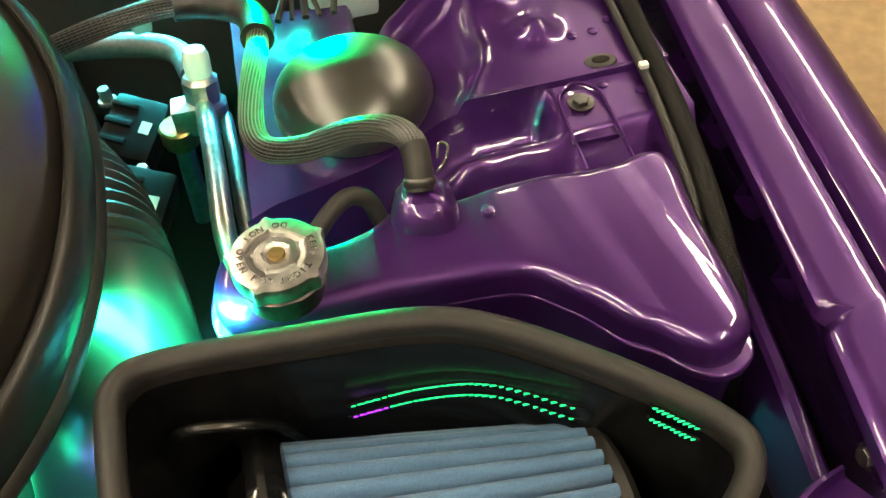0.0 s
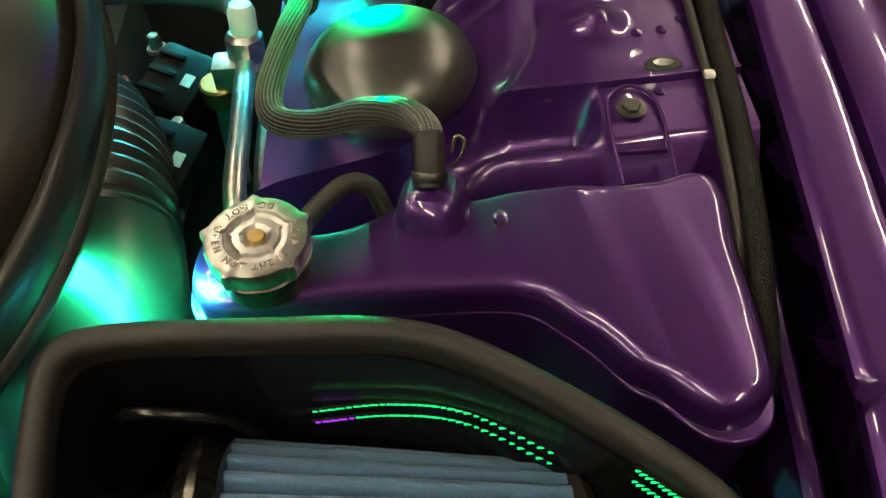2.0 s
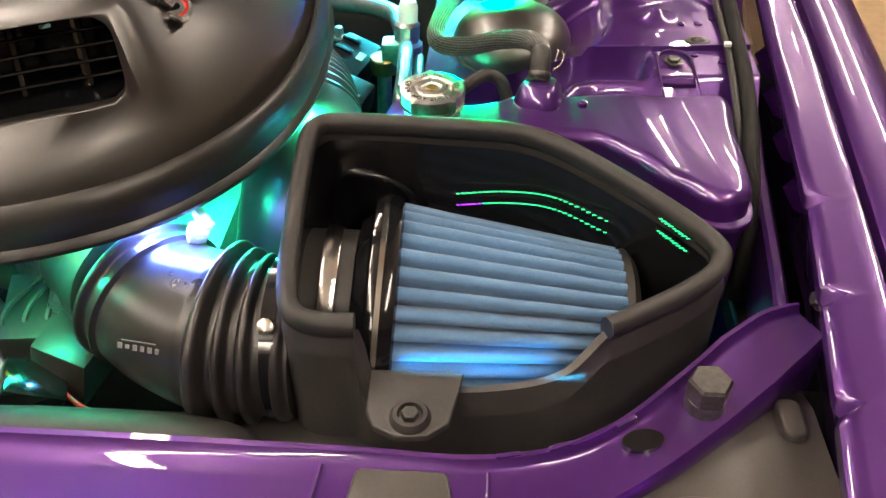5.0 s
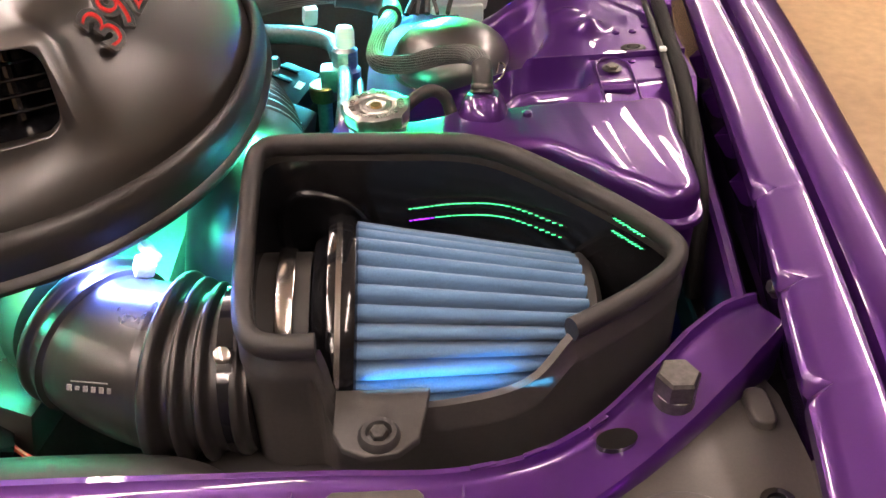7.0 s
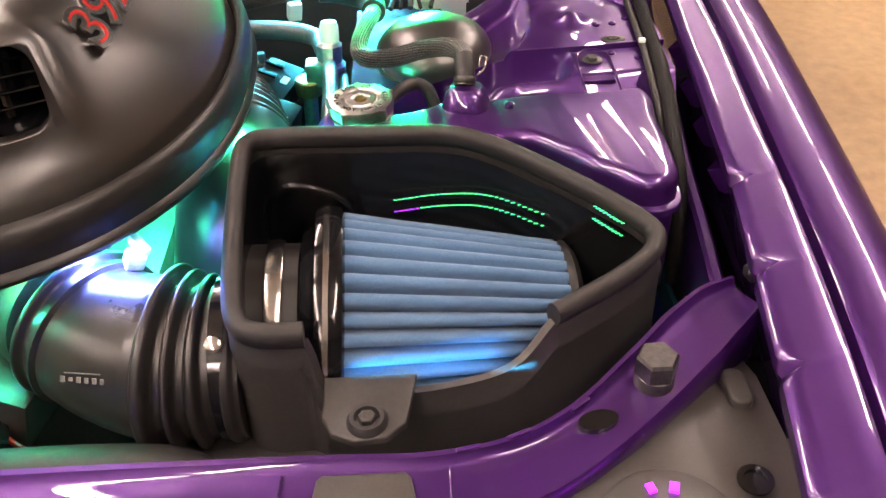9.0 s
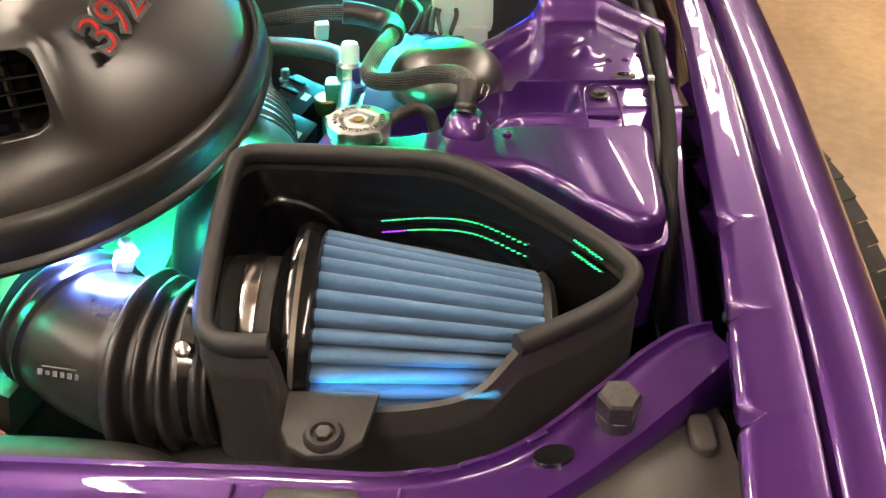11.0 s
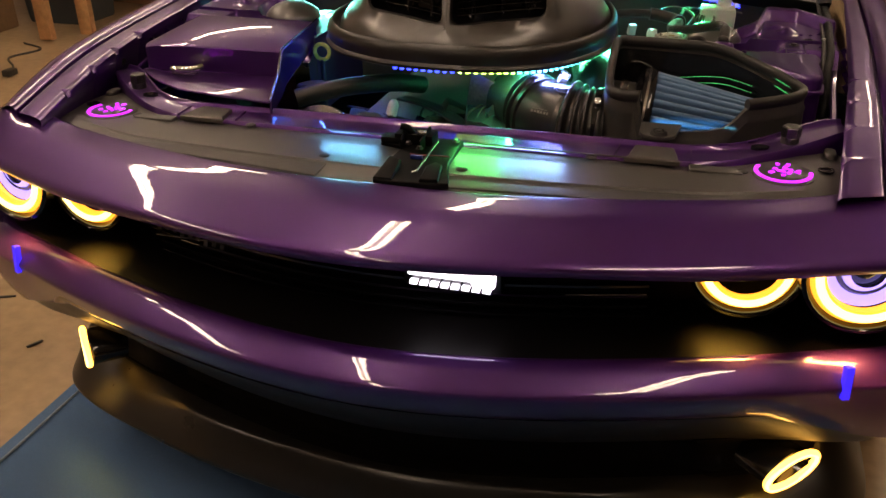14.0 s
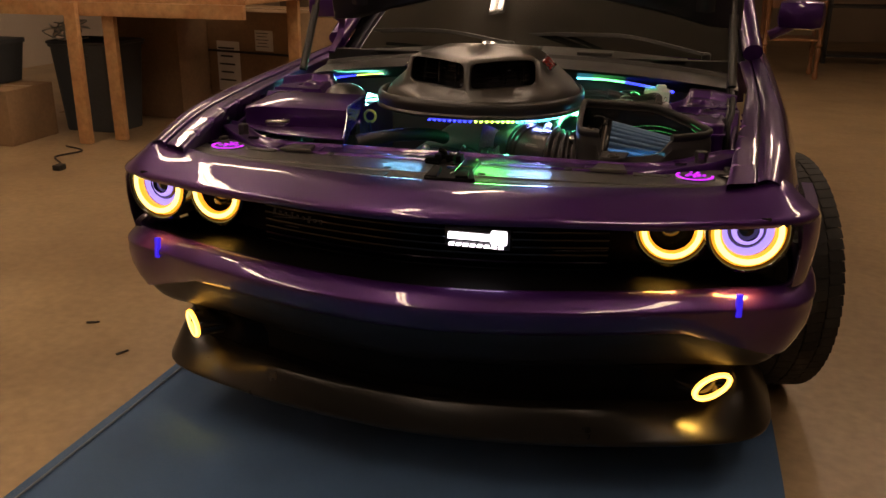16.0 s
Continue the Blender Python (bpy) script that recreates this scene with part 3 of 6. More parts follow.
def fender_section(y):
    dip = 0.052 * max(0.0, (0.2 - y) / 0.085) ** 2.2
    zs, xs = seam_z(max(y, 0.17)) - dip, seam_x(y)
    xi, zi = flange_edge(y)
    xw = flange_edge(y, ())[0]
    zi = zs - 0.0075 + (zi - flange_edge(y, ())[1])
    xi, xw = xi - 0.003, xw - 0.003
    bulge = 0.035 * math.exp(-((y - 0.97) / 0.45) ** 2)
    front = max(0.0, (0.42 - y) / 0.25) ** 2 * 0.03
    edge = xs + 0.061 - front * 0.5
    low = 0.735 if y < 0.33 else 0.55 if y < WY - WR - 0.02 else 0.3 if y > WY + WR + 0.02 else max(0.3, WZ + math.sqrt(max(0.0, WR ** 2 - (y - WY) ** 2)))
    pts = [(xw + 0.026, zi - 0.1), (xw + 0.008, zi - 0.03), (xw + 0.3 * (xi - xw), zi - 0.014), (xi, zi - 0.004), (xi + 0.005, zi), (xi + 0.3 * (xs - 0.008 - xi), zi + 0.3 * (zs - 0.006 - zi) + 0.0006 * math.sin(y * 37)), (xi + 0.7 * (xs - 0.008 - xi), zi + 0.7 * (zs - 0.006 - zi) + 0.0006 * math.sin(y * 29 + 1)), (xs - 0.008, zs - 0.005), (xs - 0.0055, zs - 0.006), (xs - 0.004, zs - 0.016), (xs - 0.001, zs - 0.016), (xs, zs - 0.003), (xs + 0.004, zs)]
    for k in range(1, 6):
        t = k / 5
        pts.append((xs + 0.004 + (edge - xs - 0.009) * t, zs + 0.006 * math.sin(t * math.pi * 0.7) - 0.012 * t * t))
    ze = zs - 0.008
    pts += [(edge + 0.004, ze - 0.01), (edge + 0.014, ze - 0.03), (edge + 0.03, ze - 0.07), (edge + 0.045, ze - 0.115)]
    zb = ze - 0.115
    for k in range(1, 7):
        t = k / 6
        z = zb + (low - zb) * t
        pts.append((edge + 0.045 + (0.022 + bulge - front) * math.sin(min(1, (zb - z) / 0.25) * math.pi / 2), z))
    w = max(0.0, (0.46 - y) / 0.345)
    return [V(x, y + w * (corner_y(x) - corner_y(0.72)), max(z, 0.735) if y < 0.2 else z) for x, z in pts]


bm = B()
loft(bm, [fender_section(y) for y in [0.205, 0.212] + sorted([0.225 + 0.035 * k for k in range(49)] + [d + o for d in DARTS for o in (-0.011, -0.007, -0.003, 0.0, 0.003, 0.007, 0.011)])])
fender = part("fender", bm, PURPLE, car)
f2 = mirrored(fender)

# inner fender wall beside the engine bay, with pressed tabs on the flange
for s in (-1, 1):
    bm = B()
    rows = []
    for k in range(40):
        y = 0.24 + 0.034 * k
        xi, zi = flange_edge(y, ())
        rows.append([V(s * (xi + dx), y, z) for dx, z in ((-0.001, zi - 0.012), (0.009, zi - 0.04), (0.02, zi - 0.07), (0.028, 0.74), (0.028, 0.6), (0.028, 0.4))])
    loft(bm, rows)
    part("inner_fender", bm, PURPLE, car)
    # added black plate that stops stray strip light and darkens the gap
    bm = B()
    block(bm, (s * 0.7, 0.8, 0.735), (0.07, 0.98, 0.012), None, 0.003)
    part("gap_blocker", bm, RECESS, car)
    bm = B()
    rail = spline([V(s * 0.676, 0.5, 0.806), V(s * 0.681, 0.57, 0.816), V(s * 0.687, 0.66, 0.826), V(s * 0.698, 0.76, 0.834), V(s * 0.71, 0.95, 0.845)], 5)
    loft(bm, [[p + V(s * dx, 0, dz) for dx, dz in ((-0.006, -0.09), (-0.006, -0.003), (-0.003, 0.0), (0.003, 0.0), (0.006, -0.003), (0.006, -0.09))] for p in rail], cap=True)
    part("inner_rail", bm, PURPLE, car)
    for y in (0.615, 0.685, 0.755, 0.83):
        xi, zi = flange_edge(y, ())
        bm = B()
        loft(bm, [[V(s * (xi + 0.004), y - 0.004, zi - 0.022), V(s * (xi + 0.016), y - 0.012, zi - 0.05)], [V(s * (xi - 0.008), y + 0.006, zi - 0.03), V(s * (xi + 0.006), y + 0.004, zi - 0.052)], [V(s * (xi + 0.004), y + 0.014, zi - 0.024), V(s * (xi + 0.016), y + 0.016, zi - 0.05)]])
        part("wall_tab", bm, PURPLE, car)
    hex_bolt("fender_bolt", (s * 0.699, 0.5, 0.822), 0.006, 0.006, DARKSTEEL, car, 1.5, (-s, 0, 0.2))

# core support beam across the front of the bay
BEAM = [(0.0, 0.292, 0.366, 0.793), (0.2, 0.293, 0.366, 0.793), (0.36, 0.295, 0.364, 0.793), (0.44, 0.298, 0.361, 0.794), (0.5, 0.314, 0.37, 0.796), (0.55, 0.342, 0.396, 0.799), (0.6, 0.38, 0.441, 0.803), (0.64, 0.415, 0.48, 0.807), (0.668, 0.443, 0.5, 0.81), (0.692, 0.468, 0.506, 0.811)]
BEAM = [V(-x, (a + b) / 2, z) for x, a, b, z in reversed(BEAM[1:])] + [V(x, (a + b) / 2, z) for x, a, b, z in BEAM], [b - a for x, a, b, z in reversed(BEAM[1:])] + [b - a for x, a, b, z in BEAM]
bm = B()
path = spline(BEAM[0], 6)
wide = np.interp(np.arange(len(path)) / 6, range(len(BEAM[1])), BEAM[1])
rows = []
for i, p in enumerate(path):
    d = (path[min(i + 1, len(path) - 1)] - path[max(i - 1, 0)])
    s = Vector((-d.y, d.x, 0)).normalized()
    k = wide[i] * abs(s.y) ** 0.5 / 0.075
    rows.append([p + s * (a * k) + V(0, 0, b) for a, b in ((-0.0375, -0.055), (-0.0375, -0.014), (-0.035, -0.006), (-0.03, -0.002), (-0.016, -0.0022), (0.01, -0.0022), (0.022, -0.0016), (0.026, 0.0005), (0.03, 0.006), (0.0345, 0.0065), (0.037, 0.003), (0.037, -0.05))])
loft(bm, rows)
beam = part("core_support", bm, PURPLE, car)
for x, y, z in ((0.465, 0.359, 0.8005), (0.5, 0.367, 0.8025), (0.545, 0.388, 0.805), (-0.465, 0.359, 0.8005), (-0.545, 0.388, 0.805)):
    bm = B()
    block(bm, (x, y, z), (0.018, 0.004, 0.004), Euler((0, 0, radians(math.copysign(10 + 300 * (abs(x) - 0.46), x)))).to_matrix(), 0.002)
    part("spot_tab", bm, PURPLE, beam)
for s in (-1, 1):
    bm = B()
    # solid black plate, the shade of an open slot put into its colour
    slab(bm, [(s * 0.556 + 0.014 * math.cos(a) - 0.003 * math.sin(a), 0.377 + 0.008 * math.sin(a) + 0.004 * math.cos(a)) for a in np.linspace(0, TAU, 20, endpoint=False)], 0.8015, 0.006)
    part("slot_dark", bm, GLOSSBLACK, beam, "black plate standing for the dark of a slotted hole")
for x in (0.452, 0.337, -0.337, -0.452):
    bm = B()
    block(bm, (x, 0.325, 0.7925), (0.002, 0.05, 0.004), Euler((0, 0, radians(math.copysign(6 if abs(x) < 0.4 else 0, -x)))).to_matrix(), 0.0008)
    part("weld_seam", bm, PURPLE, beam)


for s in (-1, 1):
    bm = B()
    turned(bm, [(0.015, -0.012), (0.014, 0.004), (0.012, 0.006)], (s * 0.602, 0.41, 0.806), n=24)
    bb = part("hood_bumper_base", bm, DARKSTEEL, car)
    hex_bolt("hood_bumper_bolt", (s * 0.602, 0.41, 0.811), 0.0155, 0.017, DARKSTEEL, bb, washer=0)

# radiator cover
bm = B()


def cover_front(x):
    return 0.11 + 0.14 * abs(x) ** 1.7


rows = []
for x in np.linspace(-0.688, 0.688, 61):
    yf = cover_front(x)
    a = abs(x)
    yb = 0.3 if a < 0.46 else 0.3 + 0.13 * min(1, (a - 0.46) / 0.2) ** 1.2
    zz = 0.785 - 0.012 * max(0, (a - 0.62) / 0.11)
    rows.append([V(x, yf - 0.03, zz - 0.02), V(x, yf, zz - 0.002), V(x, yf + (yb - yf) * 0.28, zz + 0.001), V(x, yf + (yb - yf) * 0.3, zz + 0.0045), V(x, yf + (yb - yf) * 0.7, zz + 0.004), V(x, yb, zz), V(x, yb + 0.03, zz - 0.012)])
loft(bm, rows)
cover = part("radiator_cover", bm, COVERGREY, car, "black moulded plastic radiator cover")
for x0, x1 in ((0.1, 0.462), (-0.462, -0.1)):
    bm = B()
    slab(bm, [(x0 + 0.004, cover_front(x0) + 0.012), (x1 + 0.02 * (x1 > 0.2), cover_front(x1) + 0.004), (x1, 0.218), (x0, 0.176)], 0.7865, 0.004, 0.002)
    part("inset_panel", bm, PLASTIC, cover, "darker inset panel")
for x in (0.115, 0.53, -0.115, -0.53, 0.3, -0.3):
    bm = B()
    turned(bm, [(0.009, 0), (0.009, 0.002), (0.006, 0.0035), (0.0005, 0.0038)], (x, 0.19 if abs(x) < 0.2 else 0.292, 0.7885), n=20)
    part("push_clip", bm, SATIN, cover)
for x in (0.388, -0.388):
    bm = B()
    slab(bm, [(x - 0.036, 0.286), (x + 0.049, 0.286), (x + 0.046, 0.295), (x + 0.038, 0.342), (x + 0.034, 0.346), (x - 0.021, 0.346), (x - 0.025, 0.342), (x - 0.031, 0.295)] if x > 0 else [(x + 0.036, 0.286), (x - 0.049, 0.286), (x - 0.046, 0.295), (x - 0.038, 0.342), (x - 0.034, 0.346), (x + 0.021, 0.346), (x + 0.025, 0.342), (x + 0.031, 0.295)], 0.7975, 0.008, 0.002)
    part("cover_tongue", bm, COVERGREY, cover)
for s in (-1, 1):
    bm = B()
    turned(bm, [(0.012, 0), (0.012, 0.002), (0.008, 0.002), (0.007, -0.004), (0.0005, -0.004)], (s * 0.652, 0.33, 0.788), n=24)
    part("grommet_hole", bm, GLOSSBLACK, cover)
    bm = B()
    slab(bm, rounded(s * 0.666 - 0.009, 0.395, s * 0.666 + 0.009, 0.43, 0.008), 0.79, 0.01, 0.003)
    part("pressed_tab", bm, COVERGREY, cover)

for s in (-1, 1):
    bm = B()
    slab(bm, rounded(min(s * 0.45, s * 0.53), 0.276, max(s * 0.45, s * 0.53), 0.3, 0.004), 0.791, 0.006, 0.002)
    part("raised_step", bm, COVERGREY, cover)
    # black plate added for the darkness of the gap beside the cover
    bm = B()
    block(bm, (s * 0.716, 0.3, 0.748), (0.06, 0.34, 0.006), None, 0.001)
    part("side_gap_dark", bm, GLOSSBLACK, cover)
# hood latch in the middle
latch = thing("hood_latch", (0.03, 0.25, 0.78), "black hood latch with a cable on the radiator cover", "latch")
bm = B()
slab(bm, [(-0.044, 0.262), (-0.044, 0.296), (0.03, 0.304), (0.088, 0.3), (0.092, 0.2), (0.113, 0.122), (0.09, 0.112), (0.0, 0.108), (-0.006, 0.172), (-0.002, 0.25)], 0.794, 0.01, 0.003)
part("base_plate", bm, LATCHBLACK, latch)
bm = B()
slab(bm, [(-0.002, 0.112), (0.028, 0.112), (0.024, 0.168), (0.002, 0.175)], lambda x, y: 0.797 + 0.16 * (y - 0.112), 0.012, 0.003)
part("sloped_wing", bm, LATCHBLACK, latch)
bm = B()
block(bm, (0.014, 0.276, 0.803), (0.066, 0.036, 0.018), None, 0.004)
block(bm, (-0.026, 0.27, 0.799), (0.034, 0.026, 0.012), None, 0.004)
part("latch_body", bm, LATCHBLACK, latch)
for x, tilt in ((-0.003, 8), (0.034, -4)):
    bm = B()
    block(bm, (x, 0.262, 0.804), (0.0035, 0.05, 0.024), Euler((radians(12), 0, radians(tilt))).to_matrix(), 0.001)
    part("side_cheek", bm, LATCHBLACK, latch)
bm = B()
tube(bm, spline([V(0.012, 0.27, 0.8), V(0.008, 0.268, 0.813), V(0.0, 0.266, 0.821), V(-0.009, 0.264, 0.823)], 5), 0.0062, 10, scale=[1.0] * 10 + [0.95] * 6)
part("striker_hook", bm, LATCHBLACK, latch)
bm = B()
rod(bm, (0.057, 0.256, 0.806), (0.059, 0.138, 0.801), 0.0018, n=8)
rod(bm, (0.059, 0.138, 0.801), (0.052, 0.135, 0.8), 0.0018, n=8)
part("cable", bm, STEEL, latch)
bm = B()
tube(bm, [V(0.02 + 0.016 * k / 60, 0.262 + 0.004 * math.cos(k * 0.9), 0.816 + 0.004 * math.sin(k * 0.9)) for k in range(61)], 0.0007, 5)
part("return_spring", bm, STEEL, latch)
bm = B()
tube(bm, spline([V(0.088, 0.214, 0.798), V(0.07, 0.209, 0.8), V(0.045, 0.208, 0.799), V(0.024, 0.212, 0.798)], 5), 0.0012, 6)
part("wire", bm, DARKRED, latch)
bm = B()
block(bm, (0.038, 0.202, 0.7975), (0.02, 0.007, 0.006), Euler((0, 0, 0.1)).to_matrix(), 0.002)
part("wire_connector", bm, material("blue_connector_plastic", (0.015, 0.035, 0.2), 0.3), latch, "small dark blue wire connector")
bm = B()
slab(bm, [(0.07, 0.114), (0.098, 0.118), (0.088, 0.175), (0.074, 0.185), (0.064, 0.165)], 0.8, 0.008, 0.003)
part("release_lever", bm, LATCHBLACK, latch)
for x, y in ((-0.035, 0.272), (0.032, 0.236), (0.08, 0.282), (0.008, 0.252)):
    hex_bolt("bolt", (x, y, 0.798), 0.0048, 0.005, DARKSTEEL, latch, 1.3)


def puddle_lamp(x):
    """A round disc in the cover with a ring and a broken pattern of violet light."""
    c = V(x, 0.296, 0.787)
    lamp = thing("emblem_lamp", c, "round black emblem lamp glowing violet in the radiator cover", "lamp", "emblem lamps")
    bm = B()
    turned(bm, [(0.046, -0.004), (0.046, 0.003), (0.043, 0.0055), (0.0005, 0.007)], c, n=40)
    part("disc", bm, COVERGREY, lamp)
    for k in range(15):
        a0 = TAU * (0.42 + 0.6 * k / 15)
        bm = B()
        path = [c + V(0.0395 * math.cos(a), 0.0395 * math.sin(a), 0.0062) for a in np.linspace(a0, a0 + 0.243, 4)]
        sweep(bm, path, [(-0.0028, -0.001), (0.0028, -0.001), (0.0028, 0.001), (-0.0028, 0.001)])
        part("ring_led", bm, MAGENTA, lamp)
    rnd = random.Random(5)
    for k in range(16):
        a, r = rnd.uniform(0, TAU), rnd.uniform(0.006, 0.03)
        bm = B()
        block(bm, c + V(r * math.cos(a), 0.006 + 0.8 * r * math.sin(a), 0.0072), (rnd.uniform(0.004, 0.009), rnd.uniform(0.003, 0.006), 0.002), Euler((0, 0, a)).to_matrix())
        part("lit_patch", bm, MAGENTA, lamp)


puddle_lamp(0.588)
puddle_lamp(-0.588)

# ---------- engine bay shell ----------
bm = B()
block(bm, (0, 0.95, 0.42), (1.36, 1.2, 0.02))
block(bm, (0, 1.34, 0.68), (1.44, 0.03, 0.52))
part("bay_shell", bm, SATIN, car)
bm = B()
block(bm, (0, 0.42, 0.565), (0.9, 0.03, 0.34), None, 0.006)
part("radiator", bm, SATIN, car)
bm = B()
tube(bm, spline([V(0.04, 0.394, 0.75), V(0.12, 0.393, 0.755), V(0.2, 0.392, 0.756), V(0.25, 0.39, 0.752), V(0.272, 0.388, 0.735), V(0.28, 0.386, 0.7)], 6), 0.019, 16)
part("shroud_tube", bm, RUBBER, car)

# strut tower: a plate behind a folded seam, a basin for the dome, a raised rim at the back and a roll in front
def step(v):
    """Smooth step from 0 to 1."""
    v = min(1.0, max(0.0, v))
    return v * v * (3 - 2 * v)


def along(v, *pairs):
    return float(np.interp(v, [p[0] for p in pairs], [p[1] for p in pairs]))


def ridge_y(x):
    return along(x, (0.365, 0.732), (0.391, 0.747), (0.426, 0.757), (0.46, 0.767), (0.493, 0.783), (0.52, 0.799), (0.54, 0.806), (0.573, 0.809), (0.607, 0.81), (0.7, 0.817))


def tower_z(x, y):
    d = y - ridge_y(x)
    if d >= 0:
        fin = along(y, (0.8, 0.53), (0.82, 0.543), (0.845, 0.556), (0.87, 0.562), (0.956, 0.566), (1.06, 0.566))
        plate = 0.867 + 0.03 * (y - 0.81)
        basin = 0.832 + 0.28 * max(0.0, x - fin + 0.05)
        z = basin + (plate - basin) / (1 + math.exp(-(x - fin) / 0.004)) + 0.0045 * math.exp(-((x - fin - 0.004) / 0.005) ** 2)
        q = math.hypot(x - 0.611, y - 0.871)
        z += 0.012 * math.exp(-(q / 0.015) ** 2) * step((x - fin) / 0.01)
        z += 0.005 * math.exp(-(math.hypot((x - 0.592) * 0.6 + (y - 0.912) * 0.5, (y - 0.912) - (x - 0.592) * 0.5) / 0.011) ** 2)
        z += 0.0016 * noise.noise(V(x * 22, y * 22, 3)) * step((0.655 - x) / 0.03)
        rim = y - along(x, (0.47, 0.885), (0.49, 0.905), (0.53, 0.945), (0.563, 0.968), (0.58, 0.973), (0.633, 0.972), (0.663, 0.935), (0.7, 0.89))
        side = step((x - 0.475) / 0.03)
        z += 0.022 * step((rim + 0.014) / 0.016) * side - 0.16 * step((rim - 0.024) / 0.02) * side
        return z + (0.0022 if d < 0.004 else 0.0)
    d = -d
    right = 0.8635 - 1.3 * max(0.0, d - 0.05)
    left = 0.864 - 0.042 * (1 - math.exp(-d / 0.007)) + 0.036 * math.exp(-((d - 0.05) / 0.017) ** 2) * step((x - 0.475) / 0.05) - 1.1 * max(0.0, d - 0.068)
    left -= 0.035 * step((0.51 - x) / 0.05) * (1 - math.exp(-d / 0.008))
    return left + (right - left) * step((x - 0.588) / 0.014)


bm = B()
rows = []


def tower_ys(x):
    ry = ridge_y(x)
    return [0.7 + (ry - 0.0006 - 0.7) * k / 40 for k in range(41)] + [ry, ry + 0.0036, ry + 0.0045] + [ry + 0.0045 + (1.01 - ry - 0.0045) * k / 76 for k in range(1, 77)]


rows.append([V(0.3715, y, 0.66) for y in tower_ys(0.372)])
for i in range(96):
    x = 0.372 + 0.328 * i / 95
    rows.append([V(x, y, tower_z(x, y)) for y in tower_ys(x)])
loft(bm, rows)
tower = part("strut_tower", bm, PURPLE, car, sharp=70)
bm = B()
slab(bm, [(0.649 + 0.013 * math.cos(a), 0.826 + 0.0085 * math.sin(a)) for a in np.linspace(0, TAU, 24, endpoint=False)], lambda x, y: tower_z(0.649, 0.826) + 0.0015, 0.01, 0.0015)
plug = part("oval_grommet", bm, RUBBER, tower, "oval rubber grommet")
# black plate on the grommet for the darkness inside its slot
bm = B()
slab(bm, [(0.649 + 0.007 * math.cos(a), 0.826 + 0.004 * math.sin(a)) for a in np.linspace(0, TAU, 20, endpoint=False)], lambda x, y: tower_z(0.649, 0.826) + 0.0022, 0.002)
part("grommet_slot_dark", bm, GLOSSBLACK, plug)
for x, y in ((0.643, 0.803), (0.668, 0.79), (0.655, 0.862), (0.671, 0.873), (0.682, 0.82), (0.637, 0.86)):
    bm = B()
    turned(bm, [(0.0042, -0.003), (0.004, 0.0015), (0.0005, 0.003)], (x, y, tower_z(x, y)), n=16)
    part("spot_dimple", bm, PURPLE, tower)
mirrored(tower)

# cover dome on the strut top
dome = thing("strut_cover", (0.465, 0.875, 0.815), "satin black domed cover on the strut top", "strut cover", "strut covers")
bm = B()
prof = [(0.045, -0.03), (0.057, -0.012)]
for k in range(0, 12):
    a = k / 11 * math.pi / 2
    prof.append((0.061 * math.cos(a) + 0.0004, 0.036 * math.sin(a)))
turned(bm, prof, (0.462, 0.861, 0.847), (0.02, -0.05, 1), 56, wave=lambda t: 1 + 0.03 * math.cos(TAU * 2 * t))
part("dome", bm, DOMEBLACK, dome)
bm = B()
turned(bm, [(0.056, -0.03), (0.062, -0.027), (0.063, -0.014), (0.058, -0.01)], (0.462, 0.861, 0.845), (0.02, -0.05, 1), 56, cap=False)
part("rubber_foot", bm, RUBBER, dome)
copy_thing(dome, Matrix.Translation((-0.475, 0.875, 0.815)))

# ---------- air intake box ----------
box_ = thing("air_intake_box", (0.46, 0.55, 0.7), "black moulded air intake box with rubber rim, open on top", "air intake box")
RIM = [(0.356, 0.422, 0.852), (0.33, 0.421, 0.853), (0.312, 0.428, 0.855), (0.304, 0.448, 0.86), (0.3, 0.5, 0.874), (0.299, 0.57, 0.896), (0.303, 0.594, 0.9), (0.325, 0.604, 0.899), (0.4, 0.603, 0.898), (0.46, 0.6, 0.897), (0.5, 0.59, 0.891), (0.55, 0.565, 0.877), (0.59, 0.54, 0.865), (0.613, 0.522, 0.857), (0.62, 0.507, 0.854), (0.61, 0.488, 0.851), (0.58, 0.464, 0.849), (0.545, 0.442, 0.848), (0.53, 0.433, 0.848)]
rim = spline(RIM, 5)
bm = B()
sweep(bm, rim, [(0.0075 * math.cos(a) * (0.9 if math.sin(a) < 0 else 1), 0.0085 * math.sin(a) + (0.003 if math.sin(a) > 0 else 0)) for a in np.linspace(0, TAU, 14, endpoint=False)])
part("rim_seal", bm, RUBBER, box_, "rubber bulb seal round the rim")
bm = B()
inner, walls = [], []
ctr = V(0.45, 0.51, 0)


def shift(p, d):
    v = V(p.x - ctr.x, p.y - ctr.y, 0).normalized()
    return V(p.x + v.x * d, p.y + v.y * d, 0)


front = spline([rim[-1], V(0.5, 0.42, 0.818), V(0.45, 0.413, 0.808), V(0.4, 0.412, 0.806), V(0.372, 0.414, 0.806), V(0.364, 0.417, 0.815), V(0.36, 0.42, 0.838), rim[0]], 6)
loop = rim + front[1:-1]
rows = []
for d, z in ((-0.004, 0.7), (-0.003, None), (0.003, None), (0.004, -0.018), (0.007, -0.024), (0.006, -0.03), (0.008, 0.72), (0.012, 0.712), (0.008, 0.704), (0.008, 0.66)):
    row = []
    for p in loop:
        q = shift(p, d)
        q.z = p.z - 0.004 if z is None else (z if z > 0 else p.z + z)
        row.append(q)
    rows.append(row)
loft(bm, rows, close_u=True)
bm.faces.new([v for v in bm.verts[: len(loop)]])
